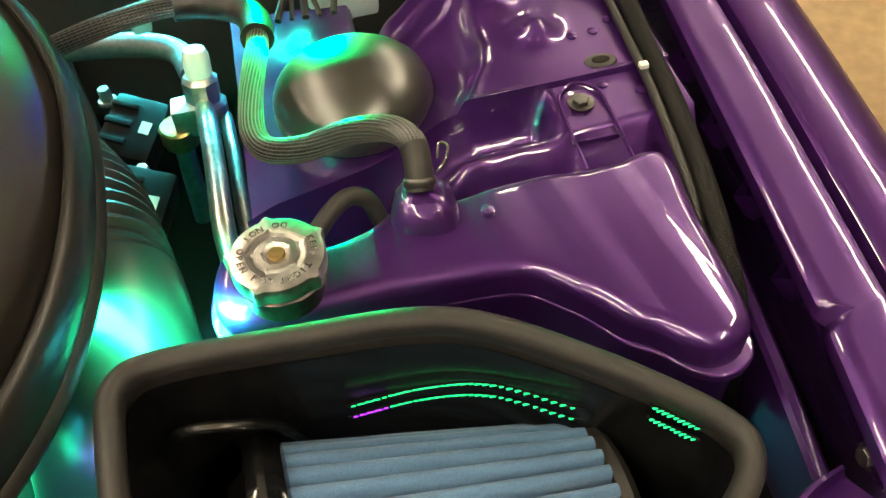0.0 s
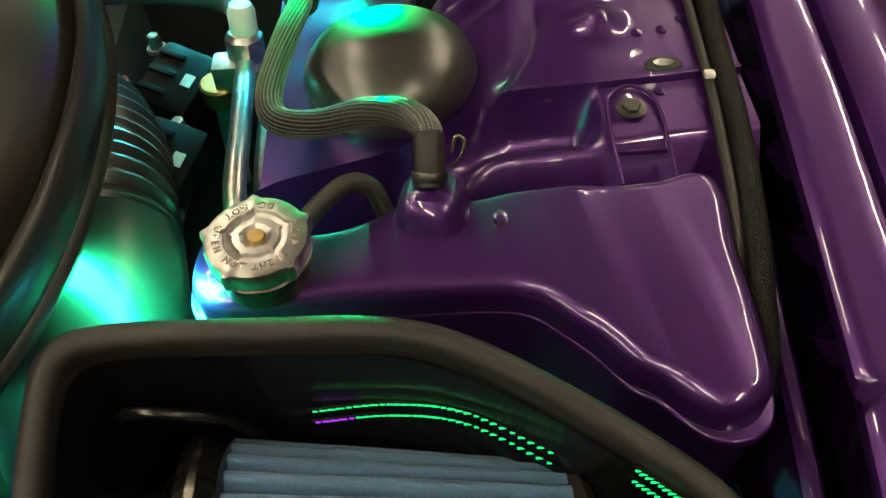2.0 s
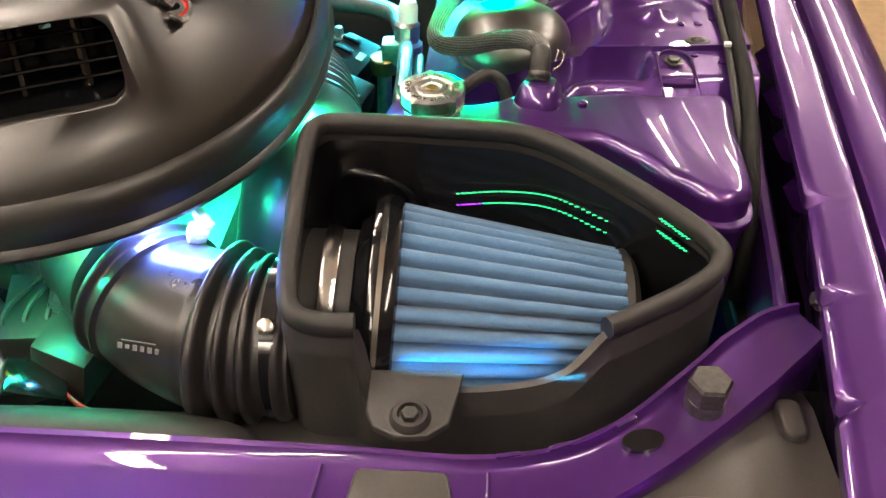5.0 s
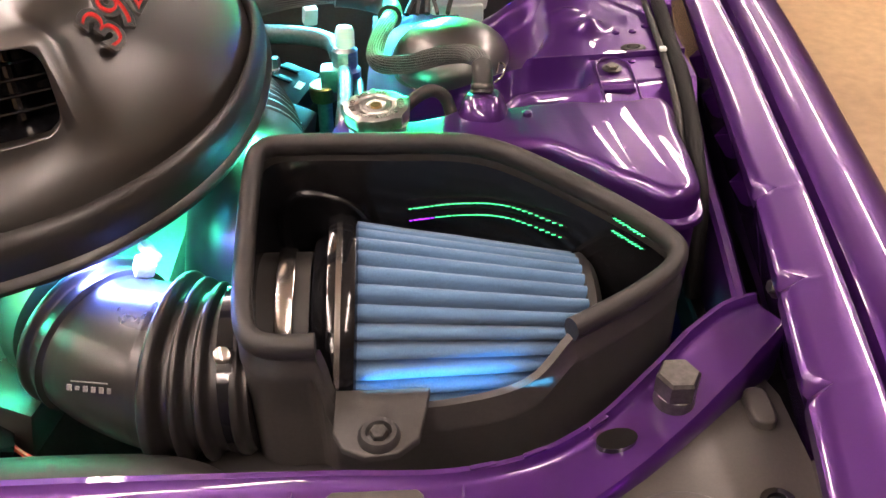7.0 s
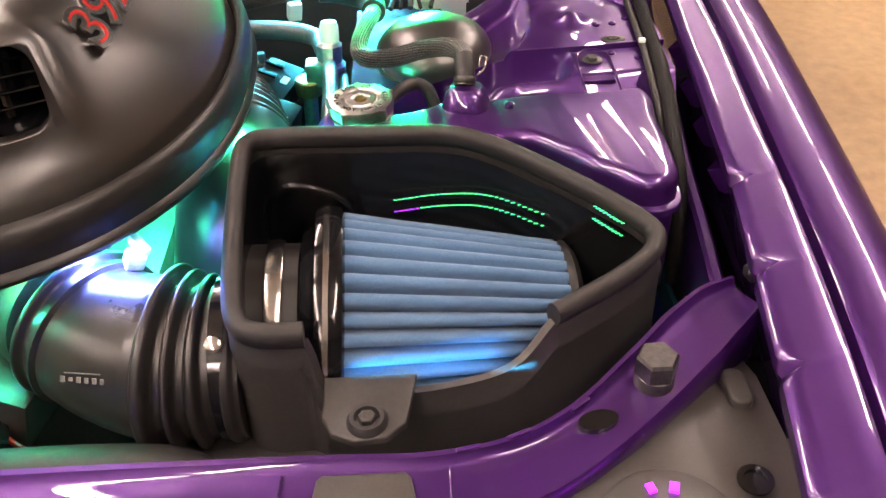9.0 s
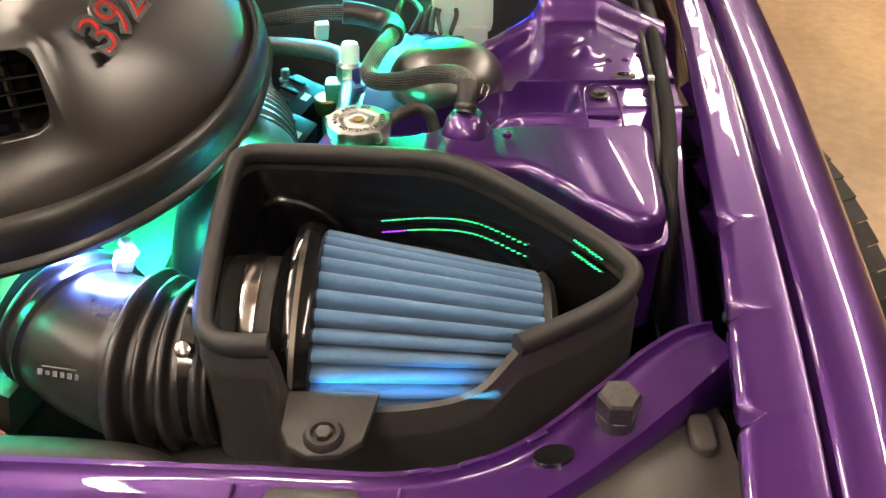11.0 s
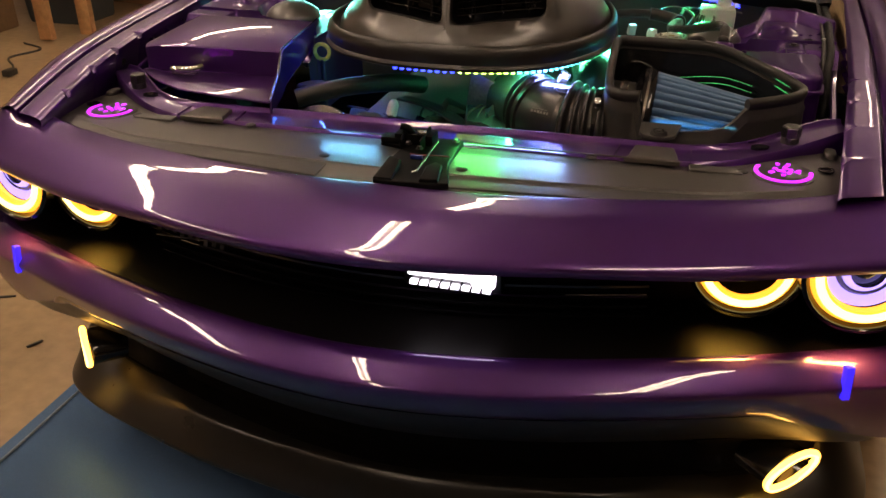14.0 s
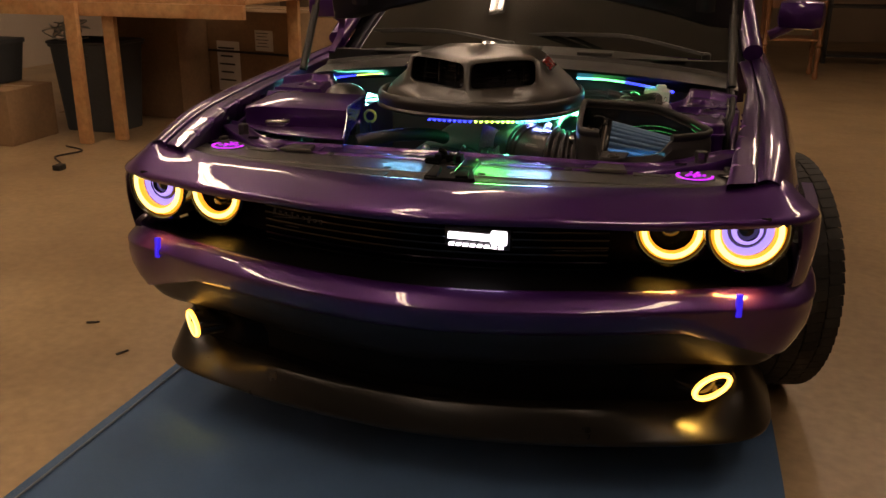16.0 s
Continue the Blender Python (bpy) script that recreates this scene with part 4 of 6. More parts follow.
part("shell", bm, PLASTIC, box_)
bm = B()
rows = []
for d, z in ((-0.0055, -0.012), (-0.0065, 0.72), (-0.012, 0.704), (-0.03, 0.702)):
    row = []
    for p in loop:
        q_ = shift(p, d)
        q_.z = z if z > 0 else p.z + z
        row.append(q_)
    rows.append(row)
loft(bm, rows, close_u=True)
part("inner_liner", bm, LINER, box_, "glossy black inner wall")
# rolled lip round the neck at the back of the box
bm = B()
tube(bm, spline([V(0.308, 0.592, 0.8), V(0.312, 0.588, 0.84), V(0.328, 0.582, 0.866), V(0.352, 0.58, 0.866), V(0.376, 0.584, 0.848), V(0.388, 0.59, 0.815)], 6), 0.0035, 12)
part("neck_lip", bm, LINER, box_)
# mounting ear with its bolt
bm = B()
slab(bm, [(0.366, 0.42), (0.365, 0.388), (0.372, 0.374), (0.388, 0.366), (0.41, 0.368), (0.424, 0.38), (0.432, 0.42)], lambda x, y: 0.806 + 0.3 * max(0, y - 0.4), 0.006, 0.002)
ear = part("mounting_ear", bm, PLASTIC, box_)
bm = B()
turned(bm, [(0.0145, 0), (0.0145, 0.002), (0.012, 0.006), (0.009, 0.006), (0.008, 0.002)], (0.397, 0.382, 0.806), n=28, cap=False)
part("rubber_grommet", bm, RUBBER, ear)
hex_bolt("ear_bolt", (0.397, 0.382, 0.807), 0.0062, 0.006, DARKSTEEL, ear)

# conical pleated filter
filt = thing("air_filter", (0.45, 0.52, 0.75), "conical blue pleated air filter with a black rubber collar", "air filter")
FA, FB = V(0.368, 0.51, 0.784), V(0.546, 0.518, 0.765)
axis = (FB - FA).normalized()
q = axis.to_track_quat("Z", "Y").to_matrix()
PLEATS = 34
bm = B()
rows = []
for k in range(9):
    t = k / 8
    rr = 0.0875 + (0.066 - 0.0875) * t
    row = []
    for i in range(PLEATS * 10):
        a = TAU * i / (PLEATS * 10)
        ph = (i % 10) / 10
        dr = -0.013 * math.exp(-((ph - 0.5) / 0.13) ** 2) - 0.0022 * (1 - abs(2 * ph - 1)) + 0.0006 * noise.noise(V(i // 10, k * 0.8, 2))
        row.append(FA + axis * ((FB - FA).length * t) + q @ Vector(((rr + dr) * math.cos(a), (rr + dr) * math.sin(a), 0)))
    rows.append(row)
loft(bm, rows, close_u=True, cap=True)
part("pleated_cone", bm, PLEAT, filt, "blue pleated filter cloth", sharp=80)
bm = B()
turned(bm, [(0.05, -0.03), (0.07, -0.028), (0.076, -0.02), (0.0905, -0.017), (0.092, -0.012), (0.092, -0.001), (0.0905, 0.003), (0.086, 0.005), (0.05, 0.005)], FA, axis, 56, cap=False)
collar = part("collar", bm, GLOSSBLACK, filt)
bm = B()
turned(bm, [(0.0915, -0.0115), (0.0928, -0.011), (0.0928, -0.007), (0.0915, -0.0065)], FA, axis, 56, cap=False)
part("flange_band", bm, STEEL, collar, "thin bright flange band")
bm = B()
turned(bm, [(0.03, 0), (0.064, 0.0), (0.066, 0.006), (0.06, 0.012), (0.0005, 0.013)], FB, axis, 40, cap=False)
part("end_cap", bm, SATIN, filt)
bm = B()
turned(bm, [(0.06, -0.075), (0.062, -0.03)], FA, axis, 40)
part("neck", bm, SATIN, filt)
bm = B()
turned(bm, [(0.064, -0.055), (0.0645, -0.054), (0.0645, -0.043), (0.064, -0.042)], FA, axis, 40, cap=False)
part("hose_clamp", bm, STEEL, filt, "bright steel hose clamp")

# ---------- intake tube ----------
duct = thing("intake_duct", (0.2, 0.5, 0.77), "black ribbed plastic intake duct with clamps", "intake duct")
DP = spline([V(0.302, 0.478, 0.775), V(0.262, 0.479, 0.776), V(0.226, 0.484, 0.778), V(0.19, 0.497, 0.782), V(0.158, 0.52, 0.787)], 10)
L = len(DP)
def duct_scale(t):
    """Ribs, waists and flanges along the duct."""
    k = 1.0
    for c, w, h in ((0.06, 0.03, 0.06), (0.2, 0.024, 0.13), (0.3, 0.024, 0.16), (0.41, 0.034, 0.2), (0.86, 0.01, 0.07), (0.97, 0.03, 0.1)):
        k += h * math.exp(-((t - c) / w) ** 4)
    return k + 0.07 * max(0.0, 1 - abs(t - 0.5) / 0.3)


DP2 = spline(DP, 4)
bm = B()
tube(bm, DP2, 0.061, 44, scale=[duct_scale(i / (len(DP2) - 1)) for i in range(len(DP2))])
tubep = part("ribbed_tube", bm, DUCTGLOSS, duct)
# maker's mark as plain grey bars
for k, (w, h) in enumerate(((0.026, 0.0009), (0.0036, 0.0045), (0.003, 0.003), (0.0032, 0.0045), (0.003, 0.0042), (0.0032, 0.0045), (0.003, 0.0042))):
    bm = B()
    x = 0.19 if k == 0 else 0.17 + 0.0056 * k
    a = radians(57 + 4.5 * (k > 0) + 130 * (x - 0.18))
    block(bm, (x, 0.489 - 0.0648 * math.sin(a), 0.78 + 0.0648 * math.cos(a)), (w, h, 0.0006), Euler((a, 0, 0)).to_matrix() @ Euler((0, 0, -0.12)).to_matrix())
    part("print_bar", bm, GREYINK, tubep)
bm = B()
turned(bm, [(0.006, 0), (0.0062, 0.012), (0.004, 0.013)], (0.289, 0.44, 0.83), (0, -0.7, 0.7), 14)
part("clamp_screw", bm, STEEL, duct)
bm = B()
block(bm, (0.212, 0.531, 0.84), (0.016, 0.014, 0.018), Euler((0.4, 0.3, 0.5)).to_matrix(), 0.004)
block(bm, (0.217, 0.536, 0.85), (0.009, 0.02, 0.008), Euler((0.4, 0.3, 0.9)).to_matrix(), 0.002)
part("duct_sensor", bm, ROUGHALLOY, duct)
for x, r in ((0.287, 0.066),):
    bm = B()
    turned(bm, [(r, -0.006), (r + 0.001, -0.0055), (r + 0.001, 0.0055), (r, 0.006)], (x, 0.482, 0.776), (1, 0, 0), 40, cap=False)
    part("clamp_band", bm, GLOSSBLACK, duct)

# ---------- coolant tank ----------
tank = thing("coolant_tank", (0.53, 0.67, 0.75), "purple painted coolant tank with flutes and a pressure cap", "coolant tank")


def tank_z(x, y):
    return 0.8685 - 0.008 * (x - 0.52)


TO = [(0.347, 0.676), (0.352, 0.655), (0.366, 0.645), (0.41, 0.645), (0.454, 0.648), (0.514, 0.648), (0.54, 0.643), (0.558, 0.628), (0.571, 0.615), (0.585, 0.597), (0.6, 0.587), (0.613, 0.573), (0.628, 0.565), (0.645, 0.568), (0.657, 0.583), (0.66, 0.629), (0.66, 0.671), (0.664, 0.706), (0.659, 0.726), (0.644, 0.73), (0.625, 0.724), (0.602, 0.722), (0.573, 0.724), (0.54, 0.722), (0.506, 0.716), (0.472, 0.72), (0.448, 0.704), (0.416, 0.696), (0.38, 0.706), (0.355, 0.704)]
out = [(p.x, p.y) for p in spline(TO, 4, True)]
bm = B()
slab(bm, out, tank_z, 0.12, 0.011, 7)
# shallow facets pressed into the top, each crease running from the front edge to the back
CREASES = [(-0.14, 0.0), (-0.07, 0.0016), (-0.022, 0.0), (0.02, 0.0013), (0.042, 0.0002), (0.062, 0.002), (0.077, 0.0006), (0.104, 0.0024), (0.122, 0.0004), (0.16, 0.0)]


def crease_u(x, y):
    """Distance across the creases, which fan out a little to the front."""
    return (x - 0.52) - 0.16 * (0.66 - y)


for u, _ in CREASES[1:-1]:
    bmesh.ops.bisect_plane(bm, geom=list(bm.verts) + list(bm.edges) + list(bm.faces), dist=1e-5, plane_co=(0.52 + u + 0.16 * 0.66, 0, 0), plane_no=V(1, 0.16, 0).normalized())
for v in bm.verts:
    rise = max(0.0, min(1.0, (v.co.z - tank_z(v.co.x, v.co.y) + 0.011) / 0.011))
    v.co.z += rise * (float(np.interp(crease_u(v.co.x, v.co.y), [c[0] for c in CREASES], [c[1] * 0.75 for c in CREASES])) - 0.001)
tk = part("tank_body", bm, PURPLE, tank)
for e in tk.data.edges:
    a, b = (tk.data.vertices[k].co for k in e.vertices)
    if (a - b).length > 0.03 and min(a.z, b.z) > 0.86:
        e.use_edge_sharp = True
bm = B()
big = [(p.x + (p.x - 0.53) * 0.03, p.y + (p.y - 0.66) * 0.07) for p in spline(TO, 4, True)]
slab(bm, big, lambda x, y: tank_z(x, y) - 0.026, 0.006, 0.002)
part("seam_flange", bm, PURPLE, tk)
# spout under the hose, rivet, cap
bm = B()
turned(bm, [(0.026, -0.02), (0.0245, -0.001), (0.0215, 0.006), (0.019, 0.013), (0.0145, 0.0175), (0.0005, 0.0185)], (0.487, 0.708, 0.866), (0.02, 0.12, 1), 40, wave=lambda t: 1 / (abs(math.cos(TAU * t)) ** 3.2 + abs(math.sin(TAU * t)) ** 3.2) ** (1 / 3.2) * 0.95)
part("hose_spout", bm, PURPLE, tk)
bm = B()
turned(bm, [(0.0045, -0.002), (0.0042, 0.002), (0.0005, 0.0035)], (0.526, 0.694, 0.8705), n=20)
part("rivet", bm, PURPLE, tk)
CAPC = V(0.392, 0.666, 0.897)
bm = B()
turned(bm, [(0.025, -0.03), (0.0255, -0.006), (0.026, -0.004)], CAPC, n=36)
turned(bm, [(0.027, -0.014), (0.0285, -0.011), (0.026, -0.009)], CAPC, n=36)
part("filler_neck", bm, DARKSTEEL, tank)
bm = B()
turned(bm, [(0.027, -0.009), (0.0284, -0.008), (0.0288, 0.0), (0.0278, 0.0024), (0.025, 0.0032), (0.018, 0.0032), (0.0168, 0.0018), (0.0138, 0.0014), (0.0125, 0.003), (0.0085, 0.0032), (0.0068, 0.0016), (0.0048, 0.0014), (0.0005, 0.0016)], CAPC, n=96, wave=lambda t: 1 + 0.12 * max(0.0, math.cos(TAU * t * 5 + 0.9)) ** 9)
cap = part("pressure_cap", bm, ALLOY, tank, "cast aluminium pressure cap with raised lettering")
bm = B()
turned(bm, [(0.0052, 0.001), (0.005, 0.003), (0.0046, 0.0034), (0.0005, 0.0035)], CAPC, n=24)
part("centre_rivet", bm, BRASS, cap)


def text_part(body, size, m, mat, parent, name="lettering", depth=0.0004, bold=0.0, label=""):
    cu = bpy.data.curves.new(name, "FONT")
    cu.body, cu.size, cu.extrude, cu.offset, cu.align_x, cu.align_y = body, size, depth, bold, "CENTER", "CENTER"
    tmp = bpy.data.objects.new(name, cu)
    scene.collection.objects.link(tmp)
    bpy.context.view_layer.update()
    me = bpy.data.meshes.new_from_object(tmp.evaluated_get(bpy.context.evaluated_depsgraph_get()))
    bpy.data.objects.remove(tmp)
    bpy.data.curves.remove(cu)
    me.transform(m)
    me.materials.clear()
    me.materials.append(mat)
    ob = new(name, me)
    ob.parent = parent
    if parent in HOME:
        ob.matrix_parent_inverse = HOME[parent]
    if label:
        ob["label"] = label
    return ob


def ring_text(body, a0, step, r, size, inward):
    """Raised letters round the cap, their heads towards the middle or away from it."""
    for k, ch in enumerate(body):
        if ch == " ":
            continue
        a = radians(a0 + step * k if inward else a0 - step * k)
        at = CAPC + V(r * math.cos(a), r * math.sin(a), 0.0033)
        text_part(ch, size, Matrix.Translation(at) @ Euler((0, 0, a + (math.pi / 2 if inward else -math.pi / 2))).to_matrix().to_4x4(), STEEL, cap, "letter", 0.0005, 0.00008)


ring_text("DO NOT OPEN HOT", 72, 13.2, 0.0216, 0.0058, True)
ring_text("KEEP TIGHT", 18, 11.5, 0.0216, 0.0058, False)

# bleed hose beside the cap
bm = B()
tube(bm, spline([V(0.412, 0.686, 0.882), V(0.426, 0.702, 0.886), V(0.44, 0.714, 0.886), V(0.452, 0.716, 0.878), V(0.458, 0.712, 0.862)], 6), 0.006, 12)
part("bleed_hose", bm, RUBBER, tank)
# bracket strap with a bolt at the back of the tank
bm = B()
slab(bm, [(0.604, 0.752), (0.638, 0.752), (0.638, 0.79), (0.634, 0.8), (0.627, 0.806), (0.615, 0.806), (0.608, 0.8), (0.604, 0.79)], lambda x, y: tower_z(0.62, 0.786) + (0.002 if y > 0.775 else -0.003), 0.004, 0.0015)
strap = part("bracket_strap", bm, PURPLE, tank)
bm = B()
tube(bm, spline([V(0.604, 0.722, 0.862), V(0.604, 0.785, tower_z(0.62, 0.786) + 0.003), V(0.61, 0.8, tower_z(0.62, 0.786) + 0.004), V(0.621, 0.806, tower_z(0.62, 0.786) + 0.004), V(0.632, 0.8, tower_z(0.62, 0.786) + 0.004), V(0.638, 0.785, tower_z(0.62, 0.786) + 0.003), V(0.638, 0.722, 0.862)], 5), 0.0013, 8)
part("strap_rib", bm, PURPLE, strap)
hex_bolt("strap_bolt", (0.62, 0.786, tower_z(0.62, 0.786) + 0.002), 0.0062, 0.0042, DARKSTEEL, strap, 1.6)

# ---------- hoses and looms ----------
hose = thing("coolant_hose", (0.45, 0.77, 0.85), "braided black coolant hose running into the tank", "hose")
HP = spline([V(0.486, 0.712, 0.882), V(0.487, 0.722, 0.894), V(0.486, 0.738, 0.902), V(0.474, 0.752, 0.903), V(0.45, 0.762, 0.897), V(0.42, 0.762, 0.89), V(0.396, 0.77, 0.886), V(0.386, 0.79, 0.884), V(0.386, 0.83, 0.88), V(0.391, 0.875, 0.876), V(0.396, 0.92, 0.868), V(0.394, 0.965, 0.86), V(0.375, 0.99, 0.86), V(0.33, 0.99, 0.868), V(0.27, 0.97, 0.87), V(0.2, 0.95, 0.86)], 8)
bm = B()
tube(bm, HP[8:], 0.0085, 20)
sleeve = part("braided_sleeve", bm, BRAID, hose)
bm = B()
HF = frames_along(HP[8:])
for k in range(44):
    sgn = 1 if k % 2 else -1
    path = []
    for i, (p, (t, s_, u_)) in enumerate(zip(HP[8:], HF)):
        for f in (0.0, 0.5):
            if i + 1 == len(HF) and f:
                continue
            pp = p if not f else p.lerp(HP[8:][i + 1], f)
            a = TAU * (k // 2) / 22 + ((i + f) * 0.55 if sgn > 0 else -(i + f) * 0.04)
            path.append(pp + s_ * (0.0086 * math.cos(a)) + u_ * (0.0086 * math.sin(a)))
    tube(bm, path, 0.0003 if sgn > 0 else 0.0006, 3)
tagged(part("braid_thread", bm, THREAD, sleeve), kind="stuff")
bm = B()
tube(bm, HP[:15], 0.0094, 20)
part("rubber_end", bm, RUBBER, hose)
bm = B()
turned(bm, [(0.0098, -0.003), (0.0106, -0.002), (0.0106, 0.002), (0.0098, 0.003)], HP[3], HP[4] - HP[2], 28, cap=False)
clampo = part("spring_clamp", bm, DARKSTEEL, hose)
bm = B()
tube(bm, spline([V(0.498, 0.718, 0.89), V(0.505, 0.722, 0.894), V(0.508, 0.728, 0.901), V(0.503, 0.73, 0.903), V(0.5, 0.724, 0.896)], 4), 0.0011, 6)
part("clamp_ear", bm, STEEL, clampo)

bm = B()
jp = [p for p in HP if p.y > 0.925 and p.x > 0.33]
tube(bm, jp, 0.0135, 18)
part("joint_sleeve", bm, SATIN, hose, "smooth black joint sleeve")
loom = thing("wiring_loom", (0.69, 0.7, 0.84), "black sleeved wiring loom along the inner fender", "wiring")
bm = B()
tube(bm, spline([V(0.668, 0.585, 0.74), V(0.668, 0.605, 0.82), V(0.669, 0.64, 0.85), V(0.676, 0.688, 0.859), V(0.683, 0.76, 0.868), V(0.686, 0.83, 0.874), V(0.69, 0.93, 0.885), V(0.69, 1.15, 0.9)], 6), 0.0075, 14)
part("sleeve", bm, BRAID, loom)
bm = B()
tube(bm, spline([V(0.664, 0.6, 0.76), V(0.664, 0.66, 0.845), V(0.671, 0.76, 0.868), V(0.676, 0.86, 0.875), V(0.68, 1.1, 0.9)], 6), 0.0035, 10)
part("thin_cable", bm, RUBBER, loom)
bm = B()
block(bm, (0.673, 0.802, 0.877), (0.007, 0.006, 0.004), None, 0.0012)
part("white_clip", bm, WHITEP, loom)

# ---------- engine ----------
eng = thing("engine", (0.0, 0.8, 0.42), "dark engine with cast covers, coils and pipes", "engine")
bm = B()
block(bm, (-0.02, 0.9, 0.58), (0.4, 0.62, 0.28), None, 0.03)
part("engine_block", bm, CASTING, eng)
# cast front cover: a lumpy casting with ribs and low bosses


def cover_z(x, y):
    hump = 0.016 * math.exp(-((x + 0.055) / 0.03) ** 2 - ((y - 0.515) / 0.025) ** 2) + 0.012 * math.exp(-((x - 0.005) / 0.02) ** 2 - ((y - 0.5) / 0.02) ** 2)
    rib = 0.006 * max(0.0, math.cos(95 * (y - 0.5) + 30 * x)) ** 6 + 0.003 * math.sin(140 * x + 60 * y)
    return 0.716 + 0.12 * (y - 0.5) + hump + rib


bm = B()
rows = []
for a in np.linspace(0, 1, 34):
    y = 0.462 + 0.1 * a
    x0, x1 = -0.112 + 0.02 * math.sin(9 * a), 0.03 + 0.012 * math.sin(3.14 * a) - 0.04 * a * a
    top = [V(x, y, cover_z(x, y)) for x in np.linspace(x0, x1, 44)]
    rows.append([V(x0 - 0.006, y, 0.62)] + top + [V(x1 + 0.006, y, 0.62)])
loft(bm, [[p + V(0, -0.004, -0.09) for p in rows[0]]] + rows)
fc = part("front_cover", bm, ROUGHALLOY, eng, "pale rough cast aluminium front cover")
for x, y, r in ((-0.085, 0.497, 0.011), (0.022, 0.522, 0.009), (-0.03, 0.546, 0.01)):
    hex_bolt("cover_bolt", (x, y, cover_z(x, y)), r * 0.7, 0.007, ROUGHALLOY, fc, 1.4, (0.05, -0.1, 1))
bm = B()
turned(bm, [(0.006, 0), (0.006, 0.012), (0.008, 0.014), (0.008, 0.02)], (0.03, 0.497, 0.727), (1, -0.1, 0), 12)
part("brass_fitting", bm, BRASS, eng)
# upright sensor with a pale plug
bm = B()
rod(bm, (-0.129, 0.545, 0.69), (-0.126, 0.54, 0.745), 0.009)
sen = part("sensor", bm, SATIN, eng)
bm = B()
turned(bm, [(0.011, 0), (0.011, 0.02), (0.009, 0.026), (0.006, 0.03)], (-0.127, 0.542, 0.742), (0.25, 0.1, 1), 16)
part("sensor_plug", bm, WHITEP, sen)
# pulley and belt at the front
bm = B()
sweep(bm, spline([V(-0.13, 0.62, 0.752), V(-0.06, 0.575, 0.757), V(0.01, 0.52, 0.752), V(0.06, 0.475, 0.735), V(0.085, 0.45, 0.7)], 6), [(-0.014, -0.002), (0.014, -0.002), (0.014, 0.002), (0.009, 0.003), (0.004, 0.002), (-0.004, 0.002), (-0.009, 0.003), (-0.014, 0.002)])
part("drive_belt", bm, RUBBER, eng)
bm = B()
turned(bm, [(0.055, -0.012), (0.07, -0.012), (0.072, -0.006), (0.068, -0.002), (0.072, 0.004), (0.07, 0.012), (0.05, 0.012), (0.02, 0.016), (0.0005, 0.016)], (-0.25, 0.47, 0.7), (0.05, -1, 0.45), 40)
part("pulley", bm, STEEL, eng)
# throttle housing and connector at the duct's end
bm = B()
turned(bm, [(0.052, -0.04), (0.056, -0.01), (0.06, 0.0), (0.06, 0.016), (0.056, 0.018)], (0.135, 0.54, 0.79), (1, -0.72, -0.1), 36)
part("throttle_collar", bm, SATIN, eng)
bm = B()
block(bm, (0.085, 0.58, 0.79), (0.085, 0.1, 0.09), Euler((0, 0.2, -0.5)).to_matrix(), 0.012)
block(bm, (0.095, 0.53, 0.765), (0.05, 0.04, 0.05), Euler((0.3, 0.5, 0.3)).to_matrix(), 0.006)
part("throttle_body", bm, ALLOY, eng)
bm = B()
for c, sz, e in (((0.075, 0.45, 0.735), (0.05, 0.035, 0.03), (0.2, 0.6, 0.4)), ((0.1, 0.44, 0.7), (0.045, 0.03, 0.028), (0.1, 0.3, -0.5)), ((0.12, 0.43, 0.68), (0.04, 0.026, 0.03), (0, 0.2, 0.6))):
    block(bm, c, sz, Euler(e).to_matrix(), 0.004)
part("harness_plug", bm, GLOSSBLACK, eng)
for k, (c0, c1) in enumerate((((0.08, 0.45, 0.72), (0.16, 0.45, 0.66)), ((0.09, 0.46, 0.725), (0.18, 0.44, 0.69)))):
    bm = B()
    tube(bm, spline([V(*c0), V(c0[0] + 0.03, c0[1] - 0.015, c0[2] - 0.01), V(*c1)], 6), 0.0025, 6)
    part("wire", bm, BADGERED if k else RUBBER, eng)
for c, sz, e in (((0.062, 0.515, 0.742), (0.06, 0.075, 0.055), (0.1, 0.15, 0.25)), ((0.098, 0.49, 0.735), (0.05, 0.06, 0.06), (0.0, 0.3, -0.2)), ((0.072, 0.548, 0.768), (0.05, 0.03, 0.016), (0.35, -0.2, 0.35)), ((0.1, 0.56, 0.775), (0.032, 0.03, 0.014), (0.2, 0.3, -0.4))):
    bm = B()
    block(bm, c, sz, Euler(e).to_matrix(), 0.006)
    part("connector_block", bm, SATIN if c[2] < 0.75 else ROUGHALLOY, eng)
for k in range(5):
    bm = B()
    tube(bm, spline([V(0.05 + 0.014 * k, 0.47, 0.73), V(0.045 + 0.016 * k, 0.49 + 0.006 * k, 0.773 - 0.003 * k), V(0.06 + 0.012 * k, 0.535, 0.778), V(0.07 + 0.016 * k, 0.58, 0.76)], 6), 0.0026, 6)
    part("sheathed_wire", bm, RUBBER, eng)
